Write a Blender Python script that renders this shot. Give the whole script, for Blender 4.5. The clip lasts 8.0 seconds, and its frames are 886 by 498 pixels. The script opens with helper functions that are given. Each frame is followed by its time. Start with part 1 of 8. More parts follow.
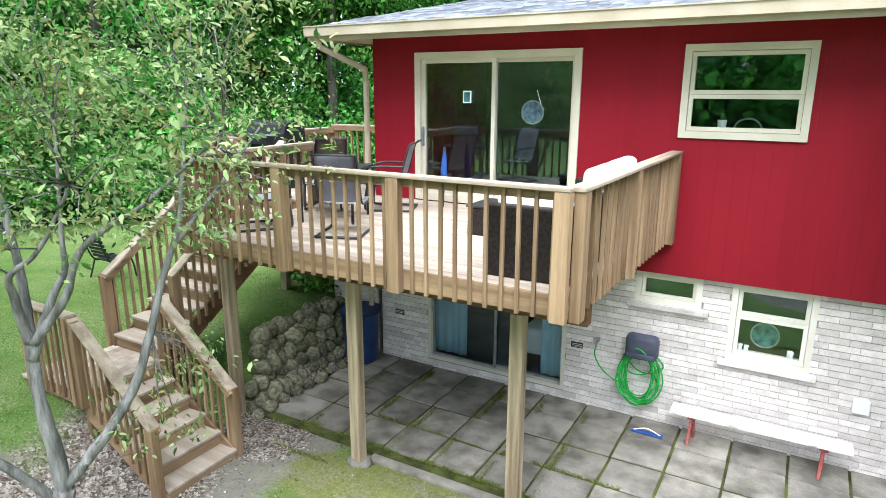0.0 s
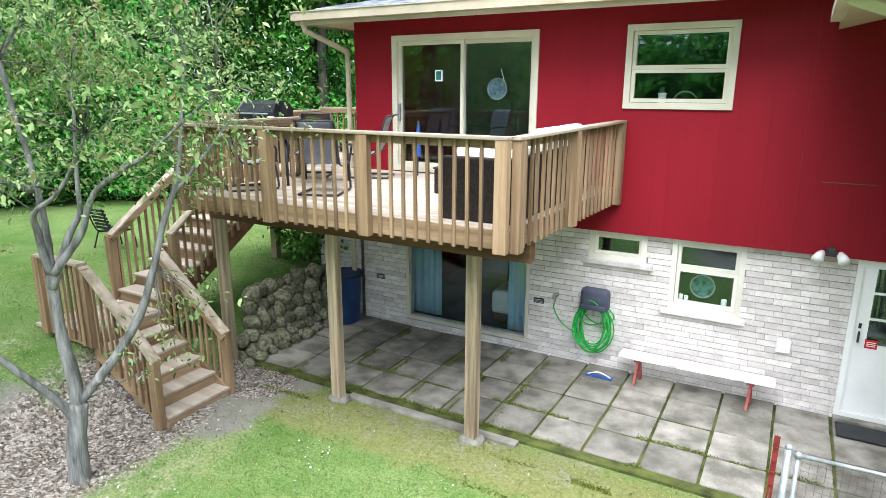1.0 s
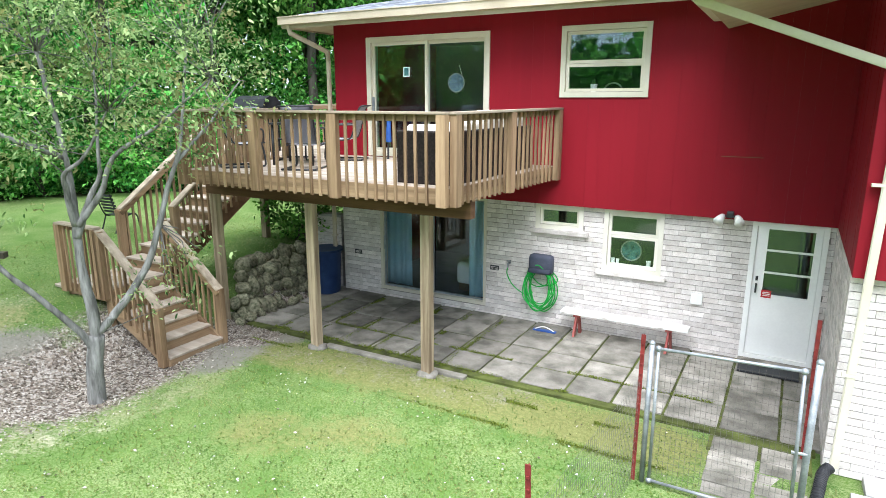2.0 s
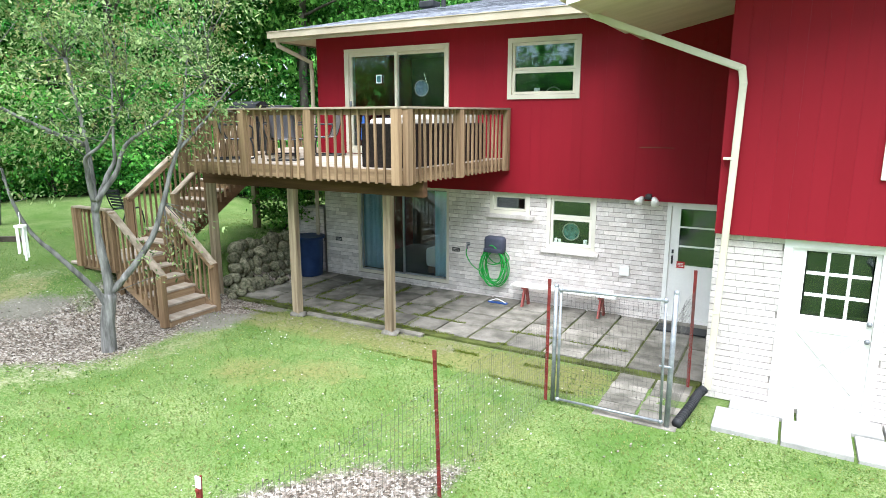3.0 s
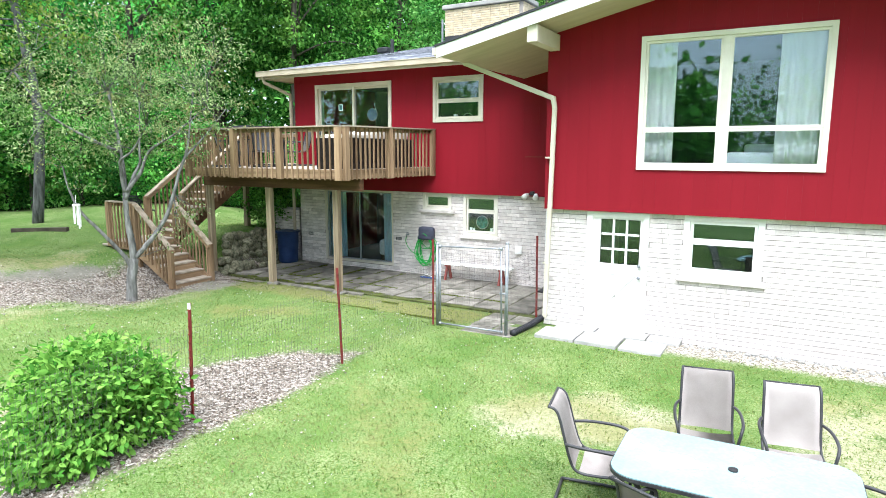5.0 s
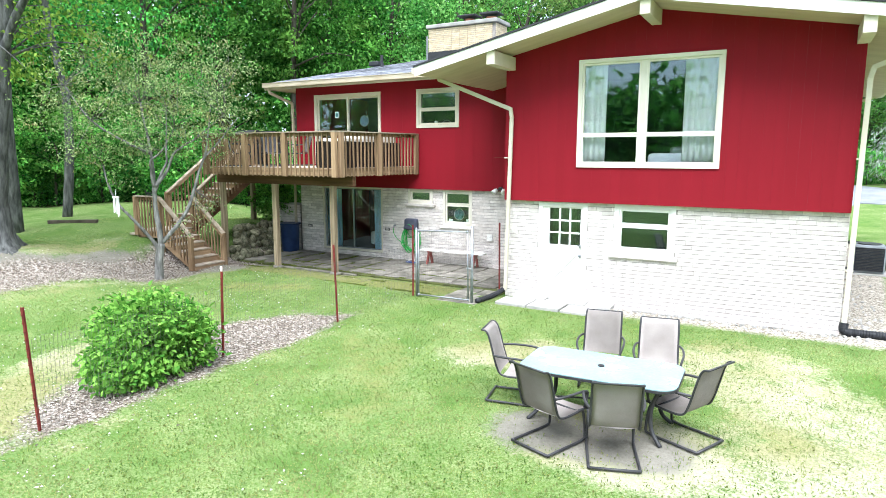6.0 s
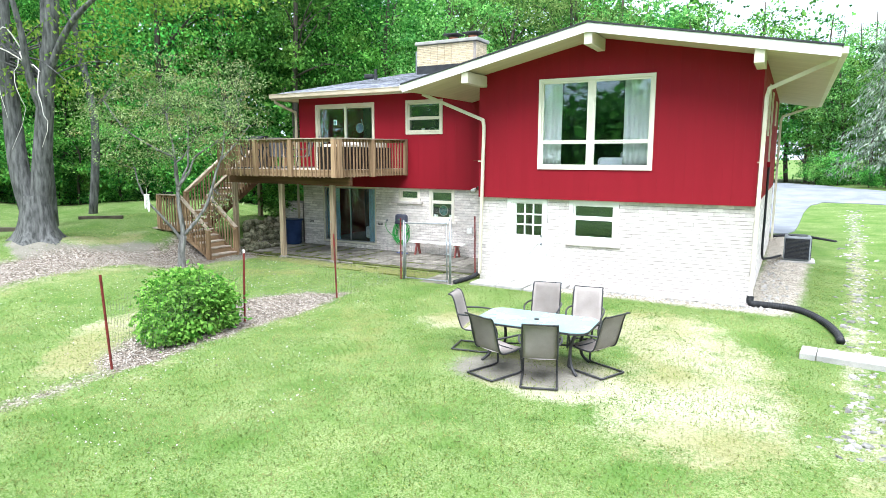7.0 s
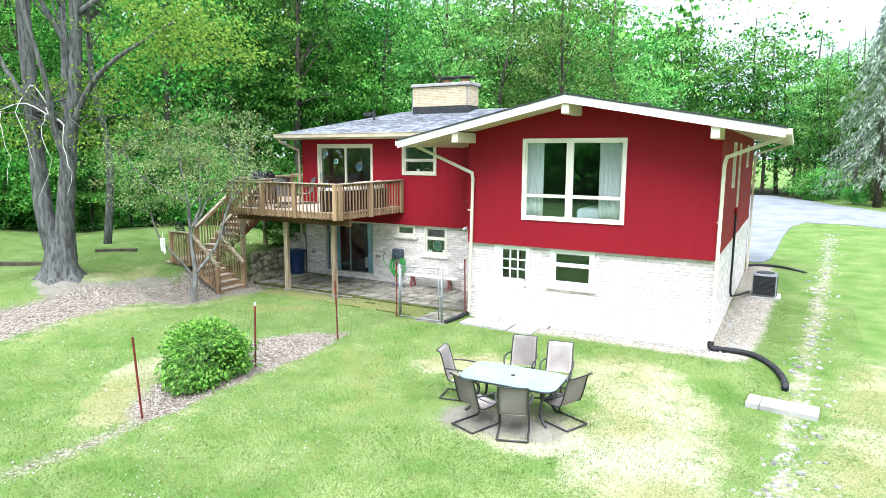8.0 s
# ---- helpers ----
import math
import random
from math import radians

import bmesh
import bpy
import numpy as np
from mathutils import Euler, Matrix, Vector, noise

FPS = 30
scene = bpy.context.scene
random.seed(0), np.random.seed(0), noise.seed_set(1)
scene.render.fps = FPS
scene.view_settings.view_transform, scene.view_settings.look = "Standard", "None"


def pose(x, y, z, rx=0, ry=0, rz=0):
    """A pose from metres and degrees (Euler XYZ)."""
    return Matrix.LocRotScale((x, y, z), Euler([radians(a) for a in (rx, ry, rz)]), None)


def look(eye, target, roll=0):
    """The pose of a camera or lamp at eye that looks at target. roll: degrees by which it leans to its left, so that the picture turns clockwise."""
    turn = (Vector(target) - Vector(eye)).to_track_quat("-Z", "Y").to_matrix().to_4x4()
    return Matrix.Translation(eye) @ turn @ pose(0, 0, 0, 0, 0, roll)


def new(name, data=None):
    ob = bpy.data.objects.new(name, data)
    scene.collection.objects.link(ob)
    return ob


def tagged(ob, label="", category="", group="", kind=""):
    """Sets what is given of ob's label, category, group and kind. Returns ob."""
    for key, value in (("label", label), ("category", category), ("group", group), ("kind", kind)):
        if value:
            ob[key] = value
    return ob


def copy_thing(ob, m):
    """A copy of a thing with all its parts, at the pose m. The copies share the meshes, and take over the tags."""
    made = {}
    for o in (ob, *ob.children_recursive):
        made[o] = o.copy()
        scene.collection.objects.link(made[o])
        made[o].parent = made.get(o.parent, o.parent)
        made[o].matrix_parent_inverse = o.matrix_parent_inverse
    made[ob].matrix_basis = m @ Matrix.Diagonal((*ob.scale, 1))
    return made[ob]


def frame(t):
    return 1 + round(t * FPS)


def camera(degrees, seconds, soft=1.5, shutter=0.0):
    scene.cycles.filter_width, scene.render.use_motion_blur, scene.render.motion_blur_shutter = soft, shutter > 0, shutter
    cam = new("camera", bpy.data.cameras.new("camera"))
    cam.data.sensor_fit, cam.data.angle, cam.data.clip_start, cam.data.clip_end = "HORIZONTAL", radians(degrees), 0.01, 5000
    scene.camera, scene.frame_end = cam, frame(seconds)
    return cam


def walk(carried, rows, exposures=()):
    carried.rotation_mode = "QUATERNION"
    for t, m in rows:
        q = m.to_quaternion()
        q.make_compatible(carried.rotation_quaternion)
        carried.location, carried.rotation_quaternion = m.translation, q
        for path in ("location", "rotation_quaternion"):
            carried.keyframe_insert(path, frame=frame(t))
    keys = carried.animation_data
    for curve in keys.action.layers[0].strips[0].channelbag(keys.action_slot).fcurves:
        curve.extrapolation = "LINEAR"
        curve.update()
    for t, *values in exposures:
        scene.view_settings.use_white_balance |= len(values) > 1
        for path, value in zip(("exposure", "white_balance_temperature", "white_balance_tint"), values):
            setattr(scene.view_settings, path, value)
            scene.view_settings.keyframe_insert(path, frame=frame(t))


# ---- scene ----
cam = camera(70.6, 8.0, soft=0.6)
PATH = [
    (0, (0.44, 0.047, 4.663), (-0.521, 1.73, 4.17), 0.2),
    (0.5, (0.812, -0.229, 4.51), (-0.145, 1.454, 4.009), 0.1),
    (1, (1.31, -0.705, 4.326), (0.357, 0.983, 3.834), 0.2),
    (1.5, (1.97, -1.229, 4.173), (1.009, 0.457, 3.688), 0.1),
    (2, (2.599, -1.834, 3.999), (1.649, -0.134, 3.542), 0.1),
    (3.5, (4.907, -3.637, 3.548), (3.946, -1.924, 3.171), 0.0),
    (4, (5.792, -4.228, 3.445), (4.823, -2.513, 3.099), 0.0),
    (4.5, (6.632, -4.908, 3.404), (5.656, -3.192, 3.084), -0.0),
    (5, (7.499, -5.721, 3.309), (6.519, -4.005, 3.004), 0.1),
    (6.5, (9.964, -8.819, 3.259), (8.998, -7.092, 2.966), 0.1),
    (7, (10.755, -9.813, 3.323), (9.791, -8.085, 3.032), 0.1),
    (7.5, (11.344, -10.615, 3.909), (10.382, -8.886, 3.614), 0.1),
    (8, (11.579, -10.862, 4.808), (10.617, -9.134, 4.511), 0.2),
]
walk(cam, [(t, look(eye, target, roll)) for t, eye, target, roll in PATH])
import functools

# ---- light ----
SUN_AZ, SUN_EL = 163.0, 66.0      # the direction the light comes from, degrees
world = bpy.data.worlds.new("sky")
scene.world = world
world.use_nodes = True
wn = world.node_tree
sky = wn.nodes.new("ShaderNodeTexSky")
sky.sky_type, sky.sun_disc = "NISHITA", False
sky.sun_elevation, sky.sun_rotation = radians(SUN_EL), radians(SUN_AZ)
sky.air_density, sky.dust_density, sky.ozone_density = 1.0, 3.0, 0.6
soft_sky = wn.nodes.new("ShaderNodeMixRGB")
soft_sky.inputs[0].default_value = 0.7
soft_sky.inputs[2].default_value = (7.0, 8.3, 9.8, 1)
wn.links.new(sky.outputs[0], soft_sky.inputs[1])
wn.links.new(soft_sky.outputs[0], wn.nodes["Background"].inputs[0])
wn.nodes["Background"].inputs[1].default_value = 0.088
sun = new("sun", bpy.data.lights.new("sun", "SUN"))
sun.data.energy, sun.data.angle, sun.data.color = 3.6, radians(60), (0.945, 0.985, 1.07)
_a, _e = radians(SUN_AZ), radians(SUN_EL)
sun.matrix_world = look((0, 0, 0), (-math.sin(_a) * math.cos(_e), -math.cos(_a) * math.cos(_e), -math.sin(_e)))
scene.view_settings.exposure = 1.62

# ---- materials ----
def mat(name, c1, c2, scale=3.0, rough=0.7, bump=0.2, fine=60.0, stretch=(1, 1, 1), metal=0.0, vary=0.12, spec=0.22, low=0.35, high=0.65, dist=0.004, grain=0.5):
    """Two colours in soft patches, a fine grain and relief; each object differs a little by its random number."""
    m = bpy.data.materials.new(name)
    m.use_nodes = True
    nt = m.node_tree
    N, L = nt.nodes.new, nt.links.new
    bsdf = nt.nodes["Principled BSDF"]
    tc, mp, info = N("ShaderNodeTexCoord"), N("ShaderNodeMapping"), N("ShaderNodeObjectInfo")
    mp.inputs["Scale"].default_value = stretch
    mul = N("ShaderNodeMath"); mul.operation = "MULTIPLY"; mul.inputs[1].default_value = 37.0
    L(info.outputs["Random"], mul.inputs[0])
    L(tc.outputs["Object"], mp.inputs["Vector"])
    L(mul.outputs[0], mp.inputs["Location"])
    n1, n2 = N("ShaderNodeTexNoise"), N("ShaderNodeTexNoise")
    n1.inputs["Scale"].default_value, n1.inputs["Detail"].default_value = scale, 5
    n2.inputs["Scale"].default_value, n2.inputs["Detail"].default_value = fine, 4
    L(mp.outputs[0], n1.inputs["Vector"]); L(mp.outputs[0], n2.inputs["Vector"])
    ramp = N("ShaderNodeValToRGB")
    ramp.color_ramp.elements[0].position, ramp.color_ramp.elements[1].position = low, high
    ramp.color_ramp.elements[0].color, ramp.color_ramp.elements[1].color = (*c1, 1), (*c2, 1)
    L(n1.outputs["Fac"], ramp.inputs[0])
    hsv = N("ShaderNodeHueSaturation")
    val = N("ShaderNodeMath"); val.operation = "MULTIPLY_ADD"; val.inputs[1].default_value = grain; val.inputs[2].default_value = 1 - grain / 2
    L(n2.outputs["Fac"], val.inputs[0])
    rnd = N("ShaderNodeMath"); rnd.operation = "MULTIPLY_ADD"; rnd.inputs[1].default_value = 2 * vary; rnd.inputs[2].default_value = 1 - vary
    L(info.outputs["Random"], rnd.inputs[0])
    both = N("ShaderNodeMath"); both.operation = "MULTIPLY"
    L(val.outputs[0], both.inputs[0]); L(rnd.outputs[0], both.inputs[1])
    L(both.outputs[0], hsv.inputs["Value"])
    L(ramp.outputs[0], hsv.inputs["Color"])
    L(hsv.outputs[0], bsdf.inputs["Base Color"])
    rr = N("ShaderNodeMath"); rr.operation = "MULTIPLY_ADD"; rr.inputs[1].default_value = 0.25; rr.inputs[2].default_value = rough - 0.12
    L(n1.outputs["Fac"], rr.inputs[0]); L(rr.outputs[0], bsdf.inputs["Roughness"])
    bsdf.inputs["Metallic"].default_value = metal
    bsdf.inputs["Specular IOR Level"].default_value = spec
    if bump:
        b = N("ShaderNodeBump"); b.inputs["Strength"].default_value = bump; b.inputs["Distance"].default_value = dist
        L(n2.outputs["Fac"], b.inputs["Height"]); L(b.outputs[0], bsdf.inputs["Normal"])
    return m


def by_island(source, name):
    """The same material, differing from piece to piece within one mesh."""
    m = source.copy()
    m.name = name
    nt = m.node_tree
    geo = nt.nodes.new("ShaderNodeNewGeometry")
    for link in list(nt.links):
        if link.from_node.type == "OBJECT_INFO":
            to = link.to_socket
            nt.links.remove(link)
            nt.links.new(geo.outputs["Random Per Island"], to)
    return m


def glass_mat(name, tint=(0.97, 0.99, 0.985)):
    m = bpy.data.materials.new(name)
    m.use_nodes = True
    nt = m.node_tree
    out = nt.nodes["Material Output"]
    tr, gl, mx, lw, pw, ma = (nt.nodes.new(n) for n in ("ShaderNodeBsdfTransparent", "ShaderNodeBsdfGlossy", "ShaderNodeMixShader", "ShaderNodeLayerWeight", "ShaderNodeMath", "ShaderNodeMath"))
    tr.inputs[0].default_value = (*tint, 1)
    gl.inputs["Roughness"].default_value = 0.02
    gl.inputs["Color"].default_value = (0.75, 0.95, 1.0, 1)
    lw.inputs[0].default_value = 0.5
    pw.operation, ma.operation = "POWER", "MULTIPLY_ADD"
    pw.inputs[1].default_value, ma.inputs[1].default_value, ma.inputs[2].default_value = 4.0, 0.8, 0.09
    nt.links.new(lw.outputs["Facing"], pw.inputs[0]); nt.links.new(pw.outputs[0], ma.inputs[0]); nt.links.new(ma.outputs[0], mx.inputs[0])
    nt.links.new(tr.outputs[0], mx.inputs[1]); nt.links.new(gl.outputs[0], mx.inputs[2])
    nt.links.new(mx.outputs[0], out.inputs[0])
    return m


WOOD = {a: mat("deck_wood_" + a, (0.145, 0.088, 0.048), (0.335, 0.225, 0.133), 2.2, 0.75, 0.25, 30, s, vary=0.2)
        for a, s in (("x", (0.25, 4, 4)), ("y", (4, 0.25, 4)), ("z", (4, 4, 0.25)))}
CAP = {a: mat("weathered_cap_" + a, (0.25, 0.195, 0.14), (0.45, 0.37, 0.285), 2.2, 0.8, 0.25, 30, s, vary=0.15)
       for a, s in (("x", (0.25, 4, 4)), ("y", (4, 0.25, 4)))}
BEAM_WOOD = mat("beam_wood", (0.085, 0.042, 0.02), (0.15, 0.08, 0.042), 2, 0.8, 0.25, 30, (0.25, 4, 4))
POST_WOOD = mat("post_wood", (0.17, 0.125, 0.08), (0.42, 0.335, 0.225), 2.2, 0.85, 0.5, 30, (5, 5, 0.3))
BOARD = mat("deck_board", (0.31, 0.25, 0.195), (0.46, 0.385, 0.315), 1.6, 0.85, 0.25, 30, (0.3, 4, 4), vary=0.16)
RED = mat("red_siding_paint", (0.218, 0.0062, 0.0145), (0.236, 0.0076, 0.0168), 1.0, 0.66, 0.12, 40, (3, 3, 0.4), vary=0.012, spec=0.17, grain=0.10)
RED_CORE = mat("red_groove", (0.20, 0.008, 0.012), (0.24, 0.010, 0.015), 1.2, 0.7, 0.1)
BRICK = mat("painted_brick", (0.55, 0.495, 0.46), (0.71, 0.66, 0.63), 5, 0.75, 0.4, 45, vary=0.16)
# darker than the painted-over joints, so the grooves' shade is in the colour
MORTAR = mat("mortar", (0.22, 0.195, 0.18), (0.35, 0.315, 0.29), 6, 0.9, 0.3, 80)
TRIM = mat("cream_trim_paint", (0.545, 0.50, 0.395), (0.64, 0.595, 0.49), 1.5, 0.5, 0.08, 30, vary=0.04, grain=0.12)
WHITE = mat("white_paint", (0.76, 0.75, 0.72), (0.84, 0.83, 0.80), 1.5, 0.45, 0.05, 30, vary=0.03, grain=0.1)
GUTTER = mat("tan_gutter_paint", (0.40, 0.335, 0.245), (0.50, 0.43, 0.33), 1.5, 0.5, 0.08, 30, vary=0.04, grain=0.15)
SOFFIT = mat("soffit_paint", (0.50, 0.43, 0.30), (0.58, 0.51, 0.37), 1.5, 0.6, 0.1, 30, (0.3, 3, 3), vary=0.03, grain=0.15)
SHINGLE = mat("asphalt_shingle", (0.075, 0.082, 0.097), (0.18, 0.19, 0.215), 6, 0.9, 0.5, 90, vary=0.45)
FELT = mat("roof_edge", (0.025, 0.027, 0.03), (0.04, 0.042, 0.046), 5, 0.7, 0.2)
CONCRETE = mat("paver_concrete", (0.115, 0.108, 0.088), (0.27, 0.25, 0.215), 3.0, 0.9, 0.3, 60, vary=0.25, grain=0.7)
PALE_CONCRETE = mat("pale_concrete", (0.27, 0.265, 0.25), (0.40, 0.385, 0.36), 3.0, 0.9, 0.3, 60, vary=0.1)
JOINT = mat("mossy_joint", (0.035, 0.04, 0.012), (0.10, 0.12, 0.03), 4, 0.95, 0.6, 50)
STONE = mat("field_stone", (0.075, 0.08, 0.045), (0.25, 0.235, 0.16), 3, 0.85, 0.4, 30, vary=0.35, grain=0.8)
WINDOW_CREAM = mat("window_cream_paint", (0.66, 0.62, 0.53), (0.75, 0.715, 0.63), 1.5, 0.45, 0.05, 30, vary=0.03, grain=0.1)
# near-black: the dimness of the unlit rooms is put into their surfaces
DARK_ROOM = mat("room_gloom_tone", (0.045, 0.05, 0.055), (0.065, 0.07, 0.075), 2, 0.8, 0.05)
GLASS = glass_mat("window_glass")
STEEL = mat("galvanised_steel", (0.22, 0.235, 0.25), (0.34, 0.355, 0.37), 8, 0.5, 0.1, 60, metal=0.5)
STAKE_RED = mat("red_post_paint", (0.115, 0.018, 0.016), (0.20, 0.03, 0.026), 6, 0.6, 0.2, 50)
BLACK_PIPE = mat("black_plastic", (0.012, 0.013, 0.015), (0.03, 0.031, 0.034), 6, 0.5, 0.2, 50)
DARK_METAL = mat("dark_bronze_metal", (0.035, 0.035, 0.037), (0.06, 0.06, 0.062), 6, 0.45, 0.1, 60, metal=0.3)
SLING = mat("taupe_sling_fabric", (0.27, 0.24, 0.222), (0.345, 0.31, 0.288), 3, 0.8, 0.3, 400, vary=0.05)

# ---- builders ----
def thing(name, loc, label, category, group="", kind=""):
    return_ob = new(name)
    return_ob.location = loc
    return_ob["base"] = list(loc)
    return tagged(return_ob, label, category, group, kind)


def base_of(ob):
    v = Vector((0, 0, 0))
    while ob is not None:
        v += ob.location
        ob = ob.parent
    return v


def mesh_of(name, bm, material, smooth=False):
    me = bpy.data.meshes.new(name)
    bm.to_mesh(me)
    bm.free()
    me.materials.append(material)
    if smooth:
        me.polygons.foreach_set("use_smooth", [True] * len(me.polygons))
    return me


def part(name, bm, material, parent=None, label="", smooth=False, kind=""):
    """Links a bmesh, given in the place's own coordinates, as one mesh under its parent."""
    if parent is not None:
        bmesh.ops.translate(bm, vec=-base_of(parent), verts=bm.verts)
    ob = new(name, mesh_of(name, bm, material, smooth))
    ob.parent = parent
    return tagged(ob, label, kind=kind)


def piece(name, me, parent, loc, rot=(0, 0, 0), scale=(1, 1, 1), label=""):
    """One more object on a shared mesh, at a place in the place's own coordinates."""
    ob = new(name, me)
    ob.parent = parent
    ob.location = Vector(loc) - (base_of(parent) if parent is not None else Vector((0, 0, 0)))
    ob.rotation_euler, ob.scale = rot, scale
    return tagged(ob, label)


def solo(name, bm, material, label, category, group="", kind="", smooth=False):
    ob = new(name, mesh_of(name, bm, material, smooth))
    return tagged(ob, label, category, group, kind)


BOX_F = ((0, 3, 2, 1), (4, 5, 6, 7), (0, 1, 5, 4), (1, 2, 6, 5), (2, 3, 7, 6), (3, 0, 4, 7))


def hexa(bm, pts):
    v = [bm.verts.new(p) for p in pts]
    for f in BOX_F:
        bm.faces.new([v[i] for i in f])
    return v


def box(bm, x0, x1, y0, y1, z0, z1):
    return hexa(bm, [(x0, y0, z0), (x1, y0, z0), (x1, y1, z0), (x0, y1, z0), (x0, y0, z1), (x1, y0, z1), (x1, y1, z1), (x0, y1, z1)])


def bbox(x0, x1, y0, y1, z0, z1, r=0.006):
    """A bmesh with one box with worn edges."""
    bm = bmesh.new()
    box(bm, x0, x1, y0, y1, z0, z1)
    bmesh.ops.bevel(bm, geom=list(bm.edges), offset=r, segments=2, profile=0.5, affect="EDGES")
    return bm


def beam(bm, a, b, w, h, up=(0, 0, 1)):
    """A bar of w by h from a to b."""
    a, b = Vector(a), Vector(b)
    d = (b - a).normalized()
    s = d.cross(Vector(up)).normalized() * w / 2
    u = s.cross(d).normalized() * h / 2
    hexa(bm, [a - s - u, a + s - u, b + s - u, b - s - u, a - s + u, a + s + u, b + s + u, b - s + u])


def tube(bm, pts, r, seg=8, r_end=None):
    """A round bar along the points, its radius running from r to r_end."""
    pts = [Vector(p) for p in pts]
    rings = []
    ref = Vector((0.31, 0.52, 0.79))
    for i, p in enumerate(pts):
        d = (pts[min(i + 1, len(pts) - 1)] - pts[max(i - 1, 0)]).normalized()
        s = d.cross(ref)
        if s.length < 0.1:
            s = d.cross(Vector((1, 0, 0)))
        s.normalize()
        u = d.cross(s)
        rr = r if r_end is None else r + (r_end - r) * i / (len(pts) - 1)
        rings.append([bm.verts.new(p + rr * (math.cos(k * math.tau / seg) * s + math.sin(k * math.tau / seg) * u)) for k in range(seg)])
    for ra, rb in zip(rings, rings[1:]):
        for k in range(seg):
            bm.faces.new((ra[k], ra[(k + 1) % seg], rb[(k + 1) % seg], rb[k]))
    bm.faces.new(rings[0][::-1]); bm.faces.new(rings[-1])


def curve_pts(pts, n=6):
    """A smooth line through the points."""
    P = [Vector(p) for p in pts]
    out = []
    for i in range(len(P) - 1):
        p0, p1, p2, p3 = P[max(i - 1, 0)], P[i], P[i + 1], P[min(i + 2, len(P) - 1)]
        for k in range(n):
            t = k / n
            out.append(0.5 * (2 * p1 + (p2 - p0) * t + (2 * p0 - 5 * p1 + 4 * p2 - p3) * t * t + (3 * p1 - p0 - 3 * p2 + p3) * t ** 3))
    return out + [P[-1]]


def cut(lo, hi, holes):
    """What is left of the stretch lo..hi without the holes."""
    out, at = [], lo
    for a, b in sorted(holes):
        if b <= lo or a >= hi:
            continue
        if a > at + 1e-4:
            out.append((at, a))
        at = max(at, b)
    if at < hi - 1e-4:
        out.append((at, hi))
    return out


def wall_boxes(bm, axis, at0, at1, lo, hi, z0, z1, holes):
    """A wall of real thickness along x or y, with openings (lo, hi, z0, z1) that go through it."""
    xs = sorted({lo, hi, *[h for o in holes for h in o[:2] if lo < h < hi]})
    for a, b in zip(xs, xs[1:]):
        mid = (a + b) / 2
        for c, d in cut(z0, z1, [o[2:] for o in holes if o[0] < mid < o[1]]):
            if axis == "x":
                box(bm, a, b, at0, at1, c, d)
            else:
                box(bm, at0, at1, a, b, c, d)


# ---- ground ----
HEIGHTS = ((-3, 7.5, -0.03), (0.5, 7, -0.03), (2.5, 7, -0.02), (-5, 5.8, -0.02), (4.2, 5, 0.0), (10, 5.2, 0.02), (7, 5, 0.02), (12, 4, -0.22), (11.3, 2.5, -0.22), (7.3, 0.0, -0.07), (7.5, -1.6, -0.09),
           (0.8, -0.4, -0.14), (1.1, -3.8, -0.2), (10, -8, -0.3), (5, 2.5, -0.12), (-5.6, 3.2, 0.0), (-2, 3, -0.03), (-8.5, 0.6, 0.9), (-6.6, 0.5, 0.35),
           (-8.1, 4.2, 0.85), (-7.7, 8.3, 1.0), (-11, 5, 1.15), (-14, 9, 1.3), (-20, 0, 1.6), (11, 12.5, 0.1), (11, 19, 0.2), (16, 30, 0.5), (14, 45, 1.0), (-8, 18, 1.3), (-3, -6, 0.0),
           (-5.95, 6.5, -0.02), (-5.95, 8.3, -0.02), (-5.4, 7.5, -0.04), (-6.95, 7.2, 0.75), (-7.1, 8.6, 0.95), (-6.8, 6.2, 0.5), (-4, 9.6, -0.1), (0, 9.8, -0.1), (-4, 12.5, -0.1), (7, 9, -0.1), (7, 14, -0.1))


def smooth01(a, b, v):
    t = min(1.0, max(0.0, (v - a) / (b - a)))
    return t * t * (3 - 2 * t)


def ground_zs(x, y):
    """The ground's height at many open places at once."""
    w = s = 0.0
    for px, py, pz in HEIGHTS:
        k = 1.0 / (((x - px) ** 2 + (y - py) ** 2) + 0.3) ** 2
        w = w + k
        s = s + k * pz
    z = s / w
    for x0, x1, y0, y1 in ((-6.02, 3.2, 5.95, 15.0), (3.2, 10.0, 5.8, 18.0)):
        d = np.hypot(np.maximum(np.maximum(x0 - x, x - x1), 0), np.maximum(np.maximum(y0 - y, y - y1), 0))
        t = np.clip(d / 0.45, 0, 1)
        z = np.where((z > -0.06) & (d < 0.45), -0.06 + (z + 0.06) * t * t * (3 - 2 * t), z)
    return z


def ground_z(x, y):
    w = s = 0.0
    for px, py, pz in HEIGHTS:
        k = 1.0 / (((x - px) ** 2 + (y - py) ** 2) + 0.3) ** 2
        w += k
        s += k * pz
    z = s / w
    # level under the patio and the house
    for x0, x1, y0, y1 in ((-6.02, 3.2, 5.95, 15.0), (3.2, 10.0, 5.8, 18.0)):
        d = math.hypot(max(x0 - x, 0, x - x1), max(y0 - y, 0, y - y1))
        if z > -0.06 and d < 0.45:
            z = -0.06 + (z + 0.06) * smooth01(0.0, 0.45, d)
    return z
# the ground's own coverings
BED = ((1.22, 2.5), (0.1, 1.75), (-0.65, 0.95), (-1.0, -0.4), (-0.7, -1.6), (0.1, -3.0), (0.75, -3.9), (1.3, -3.75), (1.28, -1.0), (1.3, 0.5))


